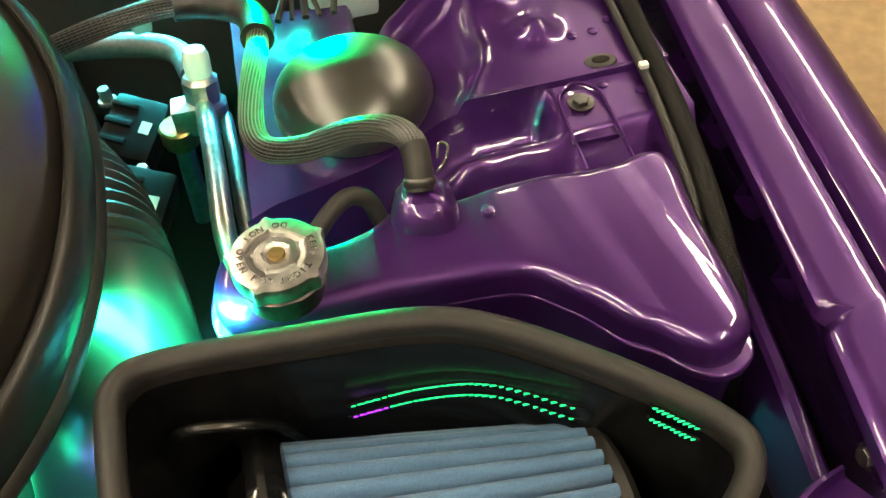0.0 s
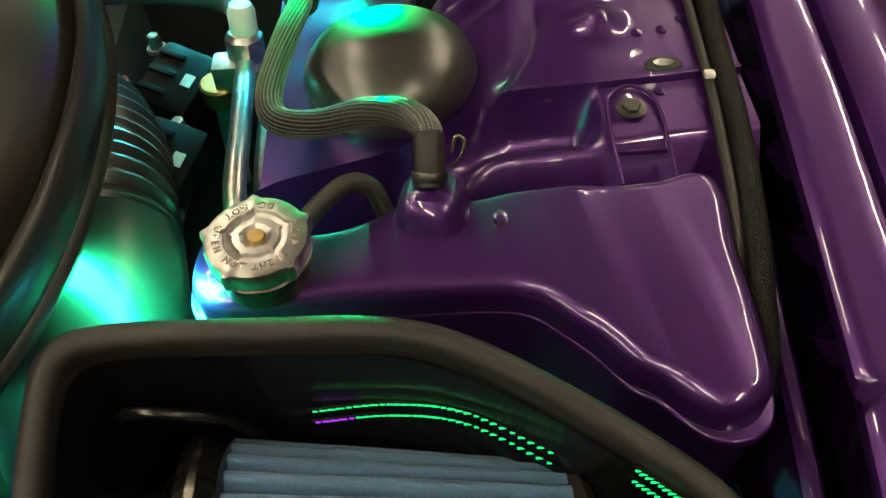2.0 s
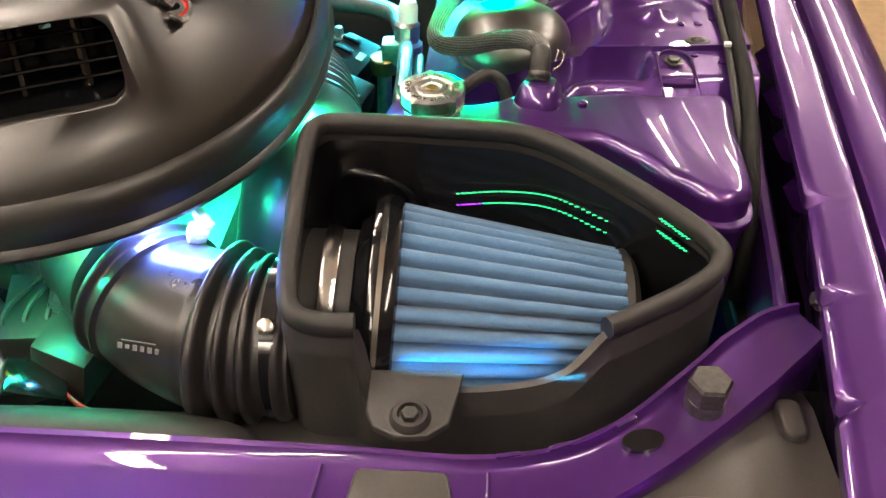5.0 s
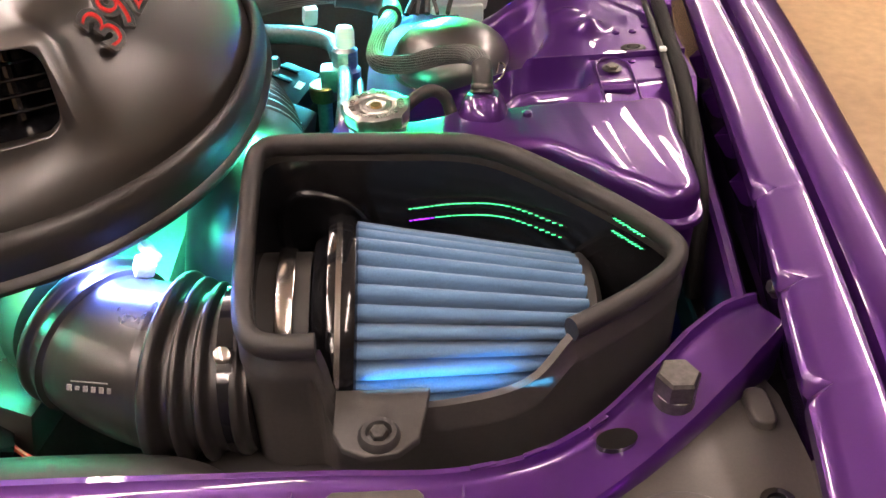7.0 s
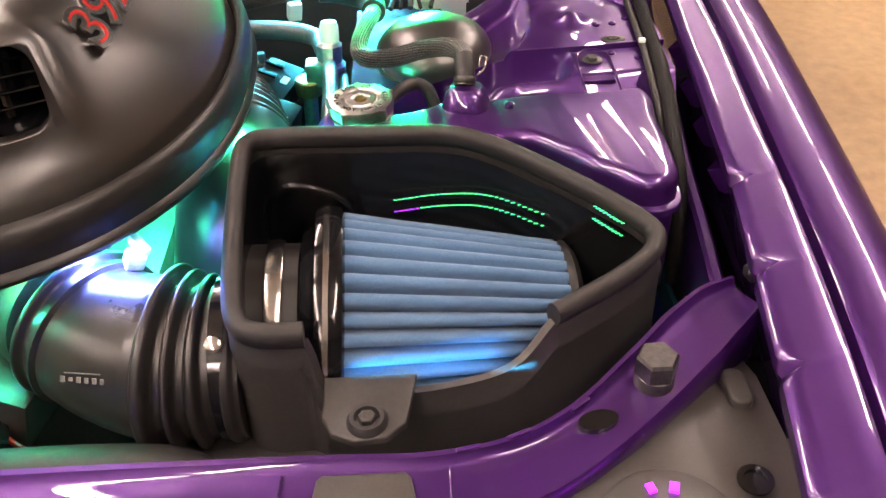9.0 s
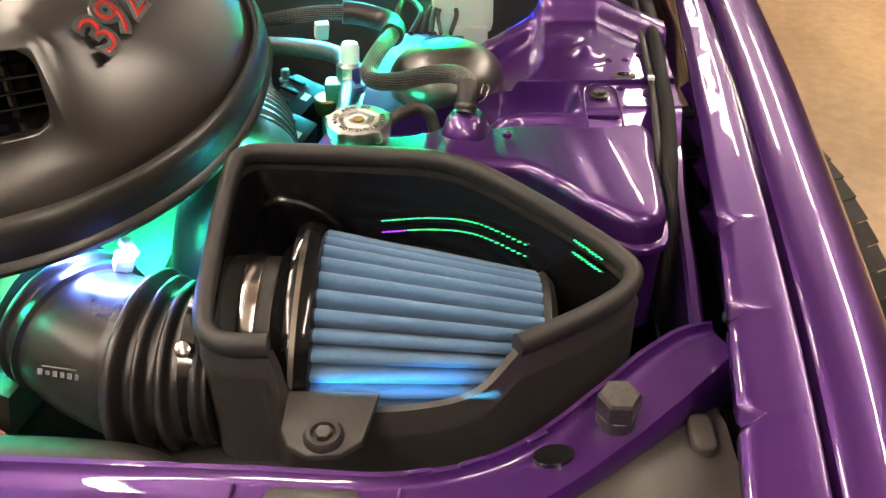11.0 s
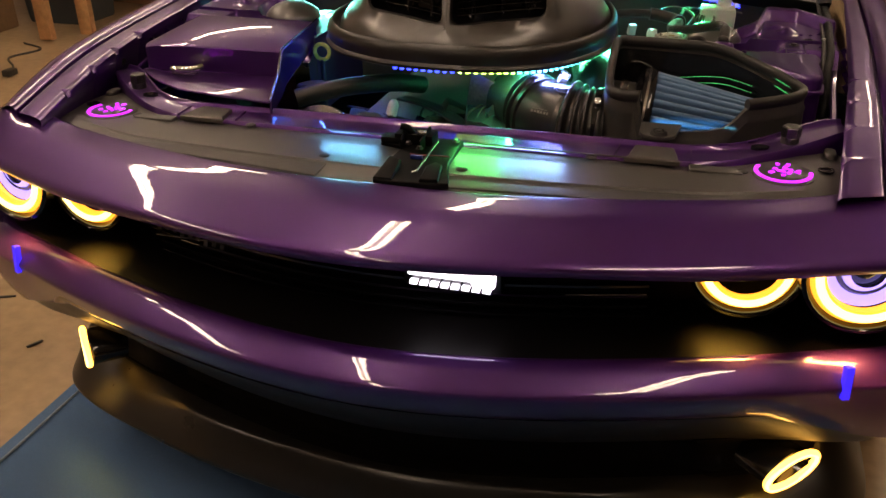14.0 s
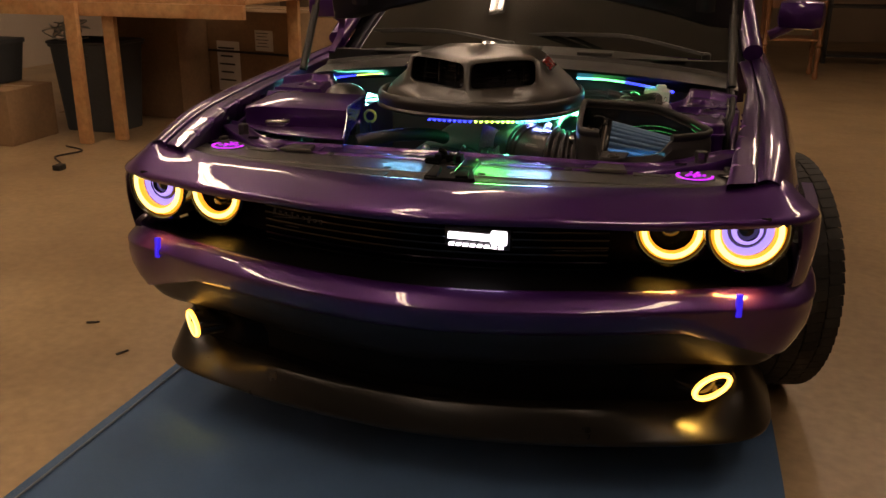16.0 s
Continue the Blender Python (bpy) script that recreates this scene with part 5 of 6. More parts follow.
# dark shrouds and brackets low in front
for c, sz, e in (((0.06, 0.6, 0.7), (0.22, 0.05, 0.05), (0.0, 0.5, 0.4)), ((-0.02, 0.62, 0.69), (0.1, 0.12, 0.06), (0.1, 0.1, -0.2)), ((-0.2, 0.6, 0.66), (0.1, 0.1, 0.1), (0, 0.2, 0.3)), ((-0.16, 0.52, 0.68), (0.05, 0.06, 0.08), (0.2, 0, 0.3))):
    bm = B()
    block(bm, c, sz, Euler(e).to_matrix(), 0.008)
    part("bracket", bm, CASTING if c[0] < -0.15 else SATIN, eng)
rnd = random.Random(8)
for k in range(12):
    x, y, z = rnd.uniform(-0.3, 0.08), rnd.uniform(0.47, 0.6), rnd.uniform(0.69, 0.745)
    p1 = V(x, y, z)
    bm = B()
    tube(bm, spline([p1, p1 + V(rnd.uniform(-0.06, 0.06), rnd.uniform(-0.02, 0.04), rnd.uniform(0.0, 0.03)), p1 + V(rnd.uniform(-0.12, 0.12), rnd.uniform(0.03, 0.1), rnd.uniform(-0.03, 0.02)), p1 + V(rnd.uniform(-0.16, 0.16), rnd.uniform(0.1, 0.2), -0.04)], 7), rnd.choice((0.0028, 0.004, 0.0065)), 8)
    part("engine_wire", bm, RUBBER, eng)
    if k % 2:
        bm = B()
        block(bm, p1, (0.026, 0.02, 0.018), Euler((rnd.uniform(-0.5, 0.5), rnd.uniform(-0.5, 0.5), rnd.uniform(0, 3))).to_matrix(), 0.003)
        part("wire_plug", bm, GLOSSBLACK, eng)
    else:
        hex_bolt("engine_bolt", (x, y + 0.04, z - 0.01), 0.008, 0.009, ALLOY, eng, 1.5, (0.1, -0.4, 1))
# ribbed alternator body low on the far side
bm = B()
turned(bm, [(0.05, -0.03), (0.062, -0.025), (0.062, -0.012), (0.056, -0.009), (0.062, -0.006), (0.062, 0.018), (0.05, 0.03), (0.022, 0.034), (0.02, 0.044), (0.0005, 0.046)], (-0.16, 0.5, 0.69), (0.1, -0.9, 0.5), 40, wave=lambda t: 1 + 0.03 * math.cos(TAU * 14 * t))
part("alternator", bm, CASTING, eng, "ribbed aluminium alternator body")
# elbow and bellows beside the scoop
bm = B()
EL = spline([V(0.262, 0.628, 0.74), V(0.268, 0.655, 0.785), V(0.268, 0.69, 0.80), V(0.258, 0.74, 0.805), V(0.245, 0.79, 0.8), V(0.23, 0.84, 0.79), V(0.2, 0.9, 0.78)], 20)
sc = [1.0 if i < 60 else 0.95 + 0.055 * math.sin((i - 60) * 1.05) for i in range(len(EL))]
tube(bm, EL, 0.058, 36, scale=sc)
part("air_elbow", bm, DUCTGLOSS, eng)
# coil boxes with pale stickers
for c, rz in (((0.264, 0.972, 0.75), -0.35), ((0.27, 0.872, 0.752), -0.3)):
    t = Euler((0.15, 0.25, rz)).to_matrix()
    bm = B()
    block(bm, c, (0.05, 0.07, 0.04), t, 0.007)
    coil = part("coil_box", bm, RECESS, eng)
    bm = B()
    block(bm, Vector(c) + t @ V(0.012, 0.0, 0.0205), (0.009, 0.013, 0.001), t)
    part("sticker", bm, PAPER, coil)
    for dx, dy in ((-0.034, 0.03), (0.026, -0.042)):
        hex_bolt("coil_bolt", Vector(c) + t @ V(dx, dy, 0.004), 0.006, 0.016, ALLOY, coil)
    bm = B()
    block(bm, Vector(c) + t @ V(-0.05, -0.03, 0.01), (0.05, 0.022, 0.02), t, 0.003)
    part("coil_plug", bm, GLOSSBLACK, coil)
    bm = B()
    tube(bm, spline([Vector(c) + t @ V(-0.07, -0.03, 0.008), Vector(c) + t @ V(-0.1, -0.02, 0.01), Vector(c) + t @ V(-0.11, 0.03, -0.01)], 6), 0.006, 8)
    part("coil_lead", bm, RUBBER, coil)
    for dy in (-0.02, 0.0, 0.02):
        bm = B()
        block(bm, Vector(c) + t @ V(-0.012, dy, 0.021), (0.024, 0.006, 0.003), t, 0.001)
        part("cover_rib", bm, RECESS, coil)
bm = B()
block(bm, (0.232, 0.932, 0.79), (0.02, 0.012, 0.01), Euler((0, 0, 0.5)).to_matrix(), 0.002)
part("lock_tab", bm, BADGERED, eng)
# oil filler with a yellow-brown cap
bm = B()
turned(bm, [(0.016, 0), (0.017, 0.004), (0.017, 0.018), (0.015, 0.02)], (0.309, 0.95, 0.755), n=24)
part("filler_cap", bm, BRASS, eng)
bm = B()
rod(bm, (0.305, 0.945, 0.66), (0.309, 0.95, 0.755), 0.009)
part("filler_tube", bm, ALLOY, eng)
# radiator hose, blue-lit cap
bm = B()
tube(bm, spline([V(-0.3, 0.48, 0.78), V(-0.25, 0.51, 0.79), V(-0.19, 0.55, 0.795), V(-0.13, 0.6, 0.79), V(-0.1, 0.66, 0.77)], 6), 0.018, 18)
part("radiator_hose", bm, RUBBER, eng)
bm = B()
turned(bm, [(0.026, -0.05), (0.028, 0.0), (0.031, 0.003), (0.031, 0.014), (0.027, 0.018), (0.0005, 0.019)], (-0.295, 0.545, 0.775), (-0.1, 0.1, 1), 28)
part("reservoir_cap", bm, SATIN, eng)
bm = B()
tube(bm, [V(-0.34 + 0.017 * math.cos(a), 0.703, 0.813 + 0.017 * math.sin(a)) for a in np.linspace(0, TAU, 20, endpoint=False)], 0.0045, 8, closed=True)
ring_ = part("dipstick_ring", bm, material("yellow_plastic", (0.6, 0.5, 0.05), 0.4), eng, "yellow ring handle")
bm = B()
rod(bm, (-0.338, 0.7, 0.66), (-0.34, 0.703, 0.796), 0.005)
part("dipstick_tube", bm, DARKSTEEL, eng)

# ---------- pipes behind the tank ----------
ac = thing("pipe_fitting", (0.34, 0.9, 0.75), "bare aluminium pipe with a valve and white cap", "pipe")
bm = B()
tube(bm, spline([V(0.352, 0.74, 0.76), V(0.348, 0.78, 0.806), V(0.346, 0.84, 0.81), V(0.342, 0.9, 0.805), V(0.336, 0.955, 0.79)], 6), 0.0085, 16)
part("pipe", bm, ALLOY, ac)
bm = B()
tube(bm, spline([V(0.366, 0.75, 0.74), V(0.362, 0.8, 0.79), V(0.358, 0.88, 0.79), V(0.352, 0.95, 0.775)], 6), 0.006, 12)
part("thin_pipe", bm, ALLOY, ac)
bm = B()
turned(bm, [(0.017, -0.026), (0.02, -0.018), (0.02, 0.0), (0.016, 0.004), (0.016, 0.024), (0.012, 0.028)], (0.337, 0.956, 0.79), (0.05, 0.1, 1), 8)
block(bm, (0.322, 0.95, 0.782), (0.028, 0.024, 0.03), None, 0.004)
part("valve_block", bm, ALLOY, ac)
bm = B()
turned(bm, [(0.011, 0), (0.0115, 0.004), (0.0115, 0.02), (0.009, 0.026), (0.0005, 0.027)], (0.339, 0.96, 0.815), (0.05, 0.15, 1), 20)
part("valve_cap", bm, WHITEP, ac)
bm = B()
tube(bm, spline([V(0.02, 1.09, 0.78), V(0.15, 1.08, 0.785), V(0.26, 1.07, 0.785), V(0.31, 1.055, 0.78), V(0.325, 1.02, 0.775)], 6), 0.012, 16)
part("cross_pipe", bm, DULLPIPE, ac, "dull grey pipe")
bm = B()
block(bm, (0.288, 1.06, 0.815), (0.018, 0.014, 0.024), Euler((0.2, 0.1, 0.4)).to_matrix(), 0.003)
part("pipe_plug", bm, WHITEP, ac)
wires = thing("wire_bundle", (0.4, 1.0, 0.84), "thin black engine wires behind the hose", "wiring")
for k in range(7):
    rnd = random.Random(k + 20)
    bm = B()
    p0 = V(0.39 + 0.012 * k, 0.97, 0.85)
    tube(bm, spline([p0, p0 + V(0.01 * rnd.uniform(-1, 1), 0.04, 0.015), p0 + V(0.04 * rnd.uniform(-1, 1), 0.09, 0.02), p0 + V(0.07 * rnd.uniform(-1, 1.5), 0.16, 0.0)], 6), 0.0022 + 0.0012 * rnd.random(), 7)
    part("wire", bm, RUBBER, wires)
brake = thing("brake_fluid_bottle", (0.468, 1.02, 0.82), "white plastic brake fluid bottle beside the firewall", "bottle")
bm = B()
block(bm, (0.474, 1.035, 0.858), (0.076, 0.05, 0.05), Euler((0.1, 0, 0.05)).to_matrix(), 0.01)
block(bm, (0.474, 1.03, 0.83), (0.064, 0.044, 0.03), Euler((0.1, 0, 0.05)).to_matrix(), 0.006)
part("bottle", bm, MILKY, brake)
bm = B()
turned(bm, [(0.016, 0), (0.016, 0.01), (0.013, 0.013)], (0.486, 1.045, 0.882), n=24)
part("bottle_cap", bm, MILKY, brake)

# ---------- scoop ----------
scoop = thing("hood_scoop", (0, 0.75, 0.86), "satin black hood scoop with two mouth openings on the engine", "hood scoop")


def scoop_loop(half, n=6, far=1.0):
    full = [V(*p) for p in half] + [V(-p[0] * far, p[1], p[2]) for p in reversed(half[1:-1])]
    return spline(full, n, True)


RP = [(0, 0.447), (0.066, 0.45), (0.132, 0.469), (0.2, 0.512), (0.252, 0.583), (0.278, 0.67), (0.28, 0.78), (0.26, 0.89), (0.205, 1.0), (0.11, 1.065), (0, 1.08)]


def rim_row(k, z):
    return scoop_loop([(x * k, 0.74 + (y - 0.74) * k, z) for x, y in RP], far=1.07)


bm = B()
loft(bm, [rim_row(0.84, 0.863), rim_row(0.985, 0.864), rim_row(1.006, 0.867), rim_row(1.01, 0.871), rim_row(1.004, 0.8745), rim_row(0.994, 0.877), rim_row(1.0, 0.89), rim_row(0.996, 0.899), rim_row(0.985, 0.905), rim_row(0.975, 0.909), rim_row(0.965, 0.91), rim_row(0.957, 0.908), rim_row(0.953, 0.9), rim_row(0.94, 0.894), rim_row(0.86, 0.886)], close_u=True)
part("rubber_seal", bm, SEALBLACK, scoop, "wide black rubber seal round the scoop")
L0 = [(0, 0.472, 0.89), (0.03, 0.473, 0.89), (0.09, 0.486, 0.89), (0.16, 0.52, 0.89), (0.218, 0.57, 0.89), (0.256, 0.66, 0.89), (0.268, 0.761, 0.89), (0.251, 0.871, 0.89), (0.2, 0.986, 0.89), (0.105, 1.048, 0.89), (0, 1.064, 0.89)]
L1 = [(x * 0.99, 0.74 + (y - 0.74) * 0.99, 0.904) for x, y, z in L0]
L1b = [(0, 0.483, 0.917), (0.025, 0.485, 0.918), (0.09, 0.504, 0.922), (0.17, 0.543, 0.924), (0.22, 0.589, 0.921), (0.247, 0.67, 0.925), (0.249, 0.76, 0.927), (0.228, 0.862, 0.933), (0.175, 0.965, 0.932), (0.092, 1.018, 0.928), (0, 1.03, 0.927)]
L2 = [(0, 0.495, 0.93), (0.007, 0.499, 0.931), (0.09, 0.529, 0.938), (0.174, 0.56, 0.943), (0.2, 0.594, 0.948), (0.212, 0.67, 0.962), (0.202, 0.76, 0.968), (0.187, 0.86, 0.965), (0.15, 0.94, 0.952), (0.08, 0.99, 0.94), (0, 1.0, 0.938)]
L3 = [(0, 0.507, 0.999), (0.008, 0.509, 1.0), (0.09, 0.54, 1.008), (0.168, 0.572, 1.009), (0.177, 0.602, 0.995), (0.174, 0.67, 0.999), (0.163, 0.76, 1.006), (0.15, 0.85, 1.0), (0.12, 0.915, 0.985), (0.065, 0.95, 0.97), (0, 0.955, 0.968)]
L4 = [(0, 0.522, 1.008), (0.018, 0.525, 1.009), (0.085, 0.553, 1.015), (0.147, 0.584, 1.018), (0.152, 0.61, 1.018), (0.146, 0.67, 1.017), (0.137, 0.76, 1.02), (0.124, 0.84, 1.016), (0.098, 0.89, 1.004), (0.055, 0.92, 0.99), (0, 0.925, 0.988)]


def toward(lp, k, dz):
    return [(x * k, 0.72 + (y - 0.72) * k, z + dz) for x, y, z in lp]


loops = [scoop_loop(l, far=1.06) for l in (L0, L1)] + [scoop_loop(L1b, far=1.03)] + [scoop_loop(l) for l in (L2, L3, L4, toward(L4, 0.9, 0.004), toward(L4, 0.6, 0.009), toward(L4, 0.25, 0.012), toward(L4, 0.01, 0.013))]
bm = B()
vs = [[bm.verts.new(p) for p in row] for row in loops]
NU = len(loops[0])
C0, C1 = 6, 18
gap = set(range(C0, C1)) | set(range(NU - C1, NU - C0))
edge = {}
for j in (C0, C1, NU - C0, NU - C1):
    edge[j] = [bm.verts.new(loops[3][j].lerp(loops[4][j], k / 10)) for k in range(1, 10)]
for i in range(len(vs) - 1):
    for j in range(NU):
        if i == 3 and j in gap:
            continue
        j1 = (j + 1) % NU
        up_ = edge.get(j1, []) if i == 3 else []
        down_ = edge.get(j, [])[::-1] if i == 3 else []
        bm.faces.new([vs[i][j], vs[i][j1]] + up_ + [vs[i + 1][j1], vs[i + 1][j]] + down_)
mouths = []
for sgn in (1, -1):
    cols = [j if sgn > 0 else (NU - j) % NU for j in range(C0, C1 + 1)]
    lo, hi = [loops[3][j] for j in cols], [loops[4][j] for j in cols]

    def mouth(u, v, deep=0.0, lo=lo, hi=hi):
        """A point of the opening: u along it and v up it, from -1 to 1."""
        f = min(max((u + 1) / 2, 0.0), 1.0) * (len(lo) - 1)
        i = min(int(f), len(lo) - 2)
        a_, b_ = lo[i].lerp(lo[i + 1], f - i), hi[i].lerp(hi[i + 1], f - i)
        return a_.lerp(b_, (v + 1) / 2) + V(0, deep, 0)

    us = [-1 + 2 * k / (C1 - C0) for k in range(C1 - C0 + 1)]
    vv = [-1 + 0.2 * k for k in range(1, 10)]
    rim = [vs[3][j] for j in cols] + edge[cols[-1]] + [vs[4][j] for j in reversed(cols)] + edge[cols[0]][::-1]
    uv = [(u, -1) for u in us] + [(1, v) for v in vv] + [(u, 1) for u in reversed(us)] + [(-1, v) for v in reversed(vv)]

    def inset(u, v, d, r, w=0.085, h=0.035):
        """The border point drawn in by d metres, with corners of radius r."""
        x, y = u * (w - d), v * (h - d)
        cx, cy = max(-(w - d - r), min(w - d - r, x)), max(-(h - d - r), min(h - d - r, y))
        q = math.hypot(x - cx, y - cy)
        if q > r:
            x, y = cx + (x - cx) * r / q, cy + (y - cy) * r / q
        return x / w, y / h

    rings = [rim]
    for d, r, deep in ((0.0004, 0.019, -0.0003), (0.001, 0.02, 0.0006), (0.0018, 0.02, 0.0035), (0.0024, 0.02, 0.009)):
        rings.append([bm.verts.new(mouth(*inset(u, v, d, r), deep)) for u, v in uv])
    for a_, b_ in zip(rings, rings[1:]):
        n = len(a_)
        for k in range(n):
            bm.faces.new((a_[k], a_[(k + 1) % n], b_[(k + 1) % n], b_[k]))
    mouths.append((mouth, [inset(u, v, 0.0024, 0.02) for u, v in uv]))
bmesh.ops.recalc_face_normals(bm, faces=bm.faces[:])
shell = part("shell", bm, SCOOP, scoop, sharp=75)
for mouth, inner in mouths:
    bm = B()
    loft(bm, [[mouth(*p, 0.0085) for p in inner], [mouth(p[0] * 0.98, p[1] * 0.96, 0.08) for p in inner], [mouth(p[0] * 0.05, p[1] * 0.05, 0.085) for p in inner]], close_u=True)
    part("mouth_recess", bm, GLOSSBLACK, shell)
    for v in (-0.62, -0.28, 0.06, 0.4, 0.7):
        bm = B()
        sweep(bm, [mouth(u, v, 0.03) for u in np.linspace(-0.9, 0.9, 16)], ring(0.0024, 8, 0.6))
        part("louvre", bm, GLOSSBLACK, shell)
    for u in (-0.55, 0.0, 0.5):
        bm = B()
        rod(bm, mouth(u, -0.85, 0.034), mouth(u, 0.85, 0.034), 0.0045, n=8)
        part("louvre_post", bm, GLOSSBLACK, shell)


def scoop_badge(s):
    xd = V(0.02 * s, 1.0 * s, 0.06 * s).normalized()
    up = V(-0.72 * s, -0.05, 0.69)
    nz = xd.cross(up).normalized()
    up = nz.cross(xd)
    m = Matrix((xd * 1.38, up, nz)).transposed().to_4x4()
    at = V(s * 0.189, 0.672, 0.988) + nz * 0.002
    b = text_part("392", 0.048, Matrix.Translation(at) @ m, STEEL, scoop, "number_badge", 0.0016, 0.003, "red and chrome number badge")
    text_part("392", 0.048, Matrix.Translation(at + nz * 0.0014) @ m, BADGERED, b, "red_inlay", 0.0012, -0.0011)


scoop_badge(1)
scoop_badge(-1)

# ---------- purple cover panel on the far side ----------
cov = thing("bay_cover_panel", (-0.5, 0.6, 0.7), "purple painted stepped cover panel beside the engine", "cover panel")
bm = B()
slab(bm, [(-0.292, 0.352), (-0.4, 0.366), (-0.5, 0.385), (-0.58, 0.43), (-0.64, 0.482), (-0.645, 0.52), (-0.34, 0.52)], 0.814, 0.004, 0.002)
part("lower_deck", bm, PURPLE, cov)
bm = B()
loft(bm, [[V(-0.338, 0.502, 0.80), V(-0.338, 0.502, 0.862), V(-0.34, 0.507, 0.866), V(-0.366, 0.735, 0.87), V(-0.366, 0.738, 0.84)], [V(-0.48, 0.5, 0.80), V(-0.48, 0.5, 0.862), V(-0.48, 0.505, 0.866), V(-0.49, 0.735, 0.87), V(-0.49, 0.738, 0.84)], [V(-0.605, 0.492, 0.80), V(-0.605, 0.492, 0.862), V(-0.607, 0.497, 0.866), V(-0.64, 0.735, 0.87), V(-0.64, 0.738, 0.84)], [V(-0.645, 0.51, 0.8), V(-0.645, 0.51, 0.852), V(-0.648, 0.52, 0.857), V(-0.665, 0.735, 0.862), V(-0.665, 0.738, 0.84)]])
thicken(bm, 0.002)
part("upper_deck", bm, PURPLE, cov)
bm = B()
loft(bm, [[V(-0.29, 0.35, 0.79), V(-0.289, 0.35, 0.815)], [V(-0.313, 0.44, 0.795), V(-0.313, 0.44, 0.84)], [V(-0.333, 0.502, 0.8), V(-0.334, 0.502, 0.868)], [V(-0.39, 0.738, 0.8), V(-0.362, 0.738, 0.874)]])
thicken(bm, 0.003)
side_ = part("side_panel", bm, PURPLE, cov)
# bright steel lines draw the glint along the folded panel edges
for pts in ((V(-0.289, 0.35, 0.817), V(-0.313, 0.44, 0.842), V(-0.334, 0.502, 0.87), V(-0.362, 0.738, 0.876)), (V(-0.288, 0.35, 0.791), V(-0.331, 0.502, 0.8), V(-0.386, 0.736, 0.801))):
    bm = B()
    tube(bm, list(pts), 0.0016, 8)
    part("edge_glint", bm, STEEL, side_, "folded sheet edge, its glint put in as a bright line")
bm = B()
tube(bm, spline([V(-0.56, 0.468, 0.825), V(-0.545, 0.455, 0.828), V(-0.51, 0.465, 0.828), V(-0.5, 0.48, 0.83)], 5), 0.007, 10)
block(bm, (-0.53, 0.463, 0.822), (0.05, 0.012, 0.012), Euler((0, 0, 0.2)).to_matrix(), 0.003)
part("latch_handle", bm, STEEL, cov)

# ---------- light strips ----------
strip = thing("led_strip", (0.36, 1.2, 0.86), "lit strip of small coloured lights along the firewall", "light strip", "light strips")
bm = B()
tube(bm, spline([V(0.215, 1.205, 0.884), V(0.3, 1.2, 0.884), V(0.4, 1.195, 0.874), V(0.52, 1.18, 0.856)], 6), 0.005, 8)
part("carrier", bm, WHITEP, strip)
SP = spline([V(0.215, 1.199, 0.884), V(0.3, 1.194, 0.884), V(0.4, 1.189, 0.874), V(0.52, 1.174, 0.856)], 8)
for i, p in enumerate(SP):
    bm = B()
    block(bm, p, (0.008, 0.004, 0.006))
    part("led", bm, LED_GREEN if 4 < i < 14 else (LED_CYAN if i <= 4 else LED_BLUE), strip)
strip = thing("led_strip", (-0.56, 1.2, 0.86), "lit strip of small coloured lights along the firewall", "light strip", "light strips")
SP = spline([V(-0.655, 1.2, 0.85), V(-0.56, 1.2, 0.865), V(-0.47, 1.2, 0.875)], 8)
bm = B()
tube(bm, [p + V(0, 0.006, 0) for p in SP], 0.005, 8)
part("carrier", bm, WHITEP, strip)
for i, p in enumerate(SP):
    bm = B()
    block(bm, p, (0.008, 0.004, 0.006))
    part("led", bm, LED_BLUE if i < 8 else LED_LIME, strip)
strip = thing("led_strip", (0.1, 0.55, 0.855), "lit strip of small coloured lights under the scoop", "light strip", "light strips")
SP = spline([V(-0.1, 0.5, 0.85), V(0.0, 0.49, 0.852), V(0.1, 0.5, 0.854), V(0.18, 0.53, 0.855), V(0.235, 0.6, 0.857)], 7)
bm = B()
tube(bm, [p + V(0, 0.004, 0.005) for p in SP], 0.004, 8)
part("carrier", bm, WHITEP, strip)
for i, p in enumerate(SP):
    bm = B()
    block(bm, p, (0.006, 0.006, 0.004))
    part("led", bm, LED_BLUE if i < 9 else (LED_LIME if i < 17 else LED_CYAN), strip)

# unlit carriers, added below the floating beam lamps
cs = thing("led_strip", (0.1, 0.295, 0.79), "dark carriers under the front beam edge, added for a hidden light strip", "light strip", "light strips")
for x0, x1 in ((-0.2, -0.03), (0.095, 0.36)):
    bm = B()
    tube(bm, [V(x0, 0.2935, 0.794), V(x1, 0.2935, 0.794)], 0.0016, 6)
    part("carrier", bm, SATIN, cs)
# glowing marks on the intake box wall, in place of mirrored strip lights
bs = thing("led_strip", (0.46, 0.585, 0.83), "glowing green marks for lights mirrored in the air intake box", "light strip", "light strips")
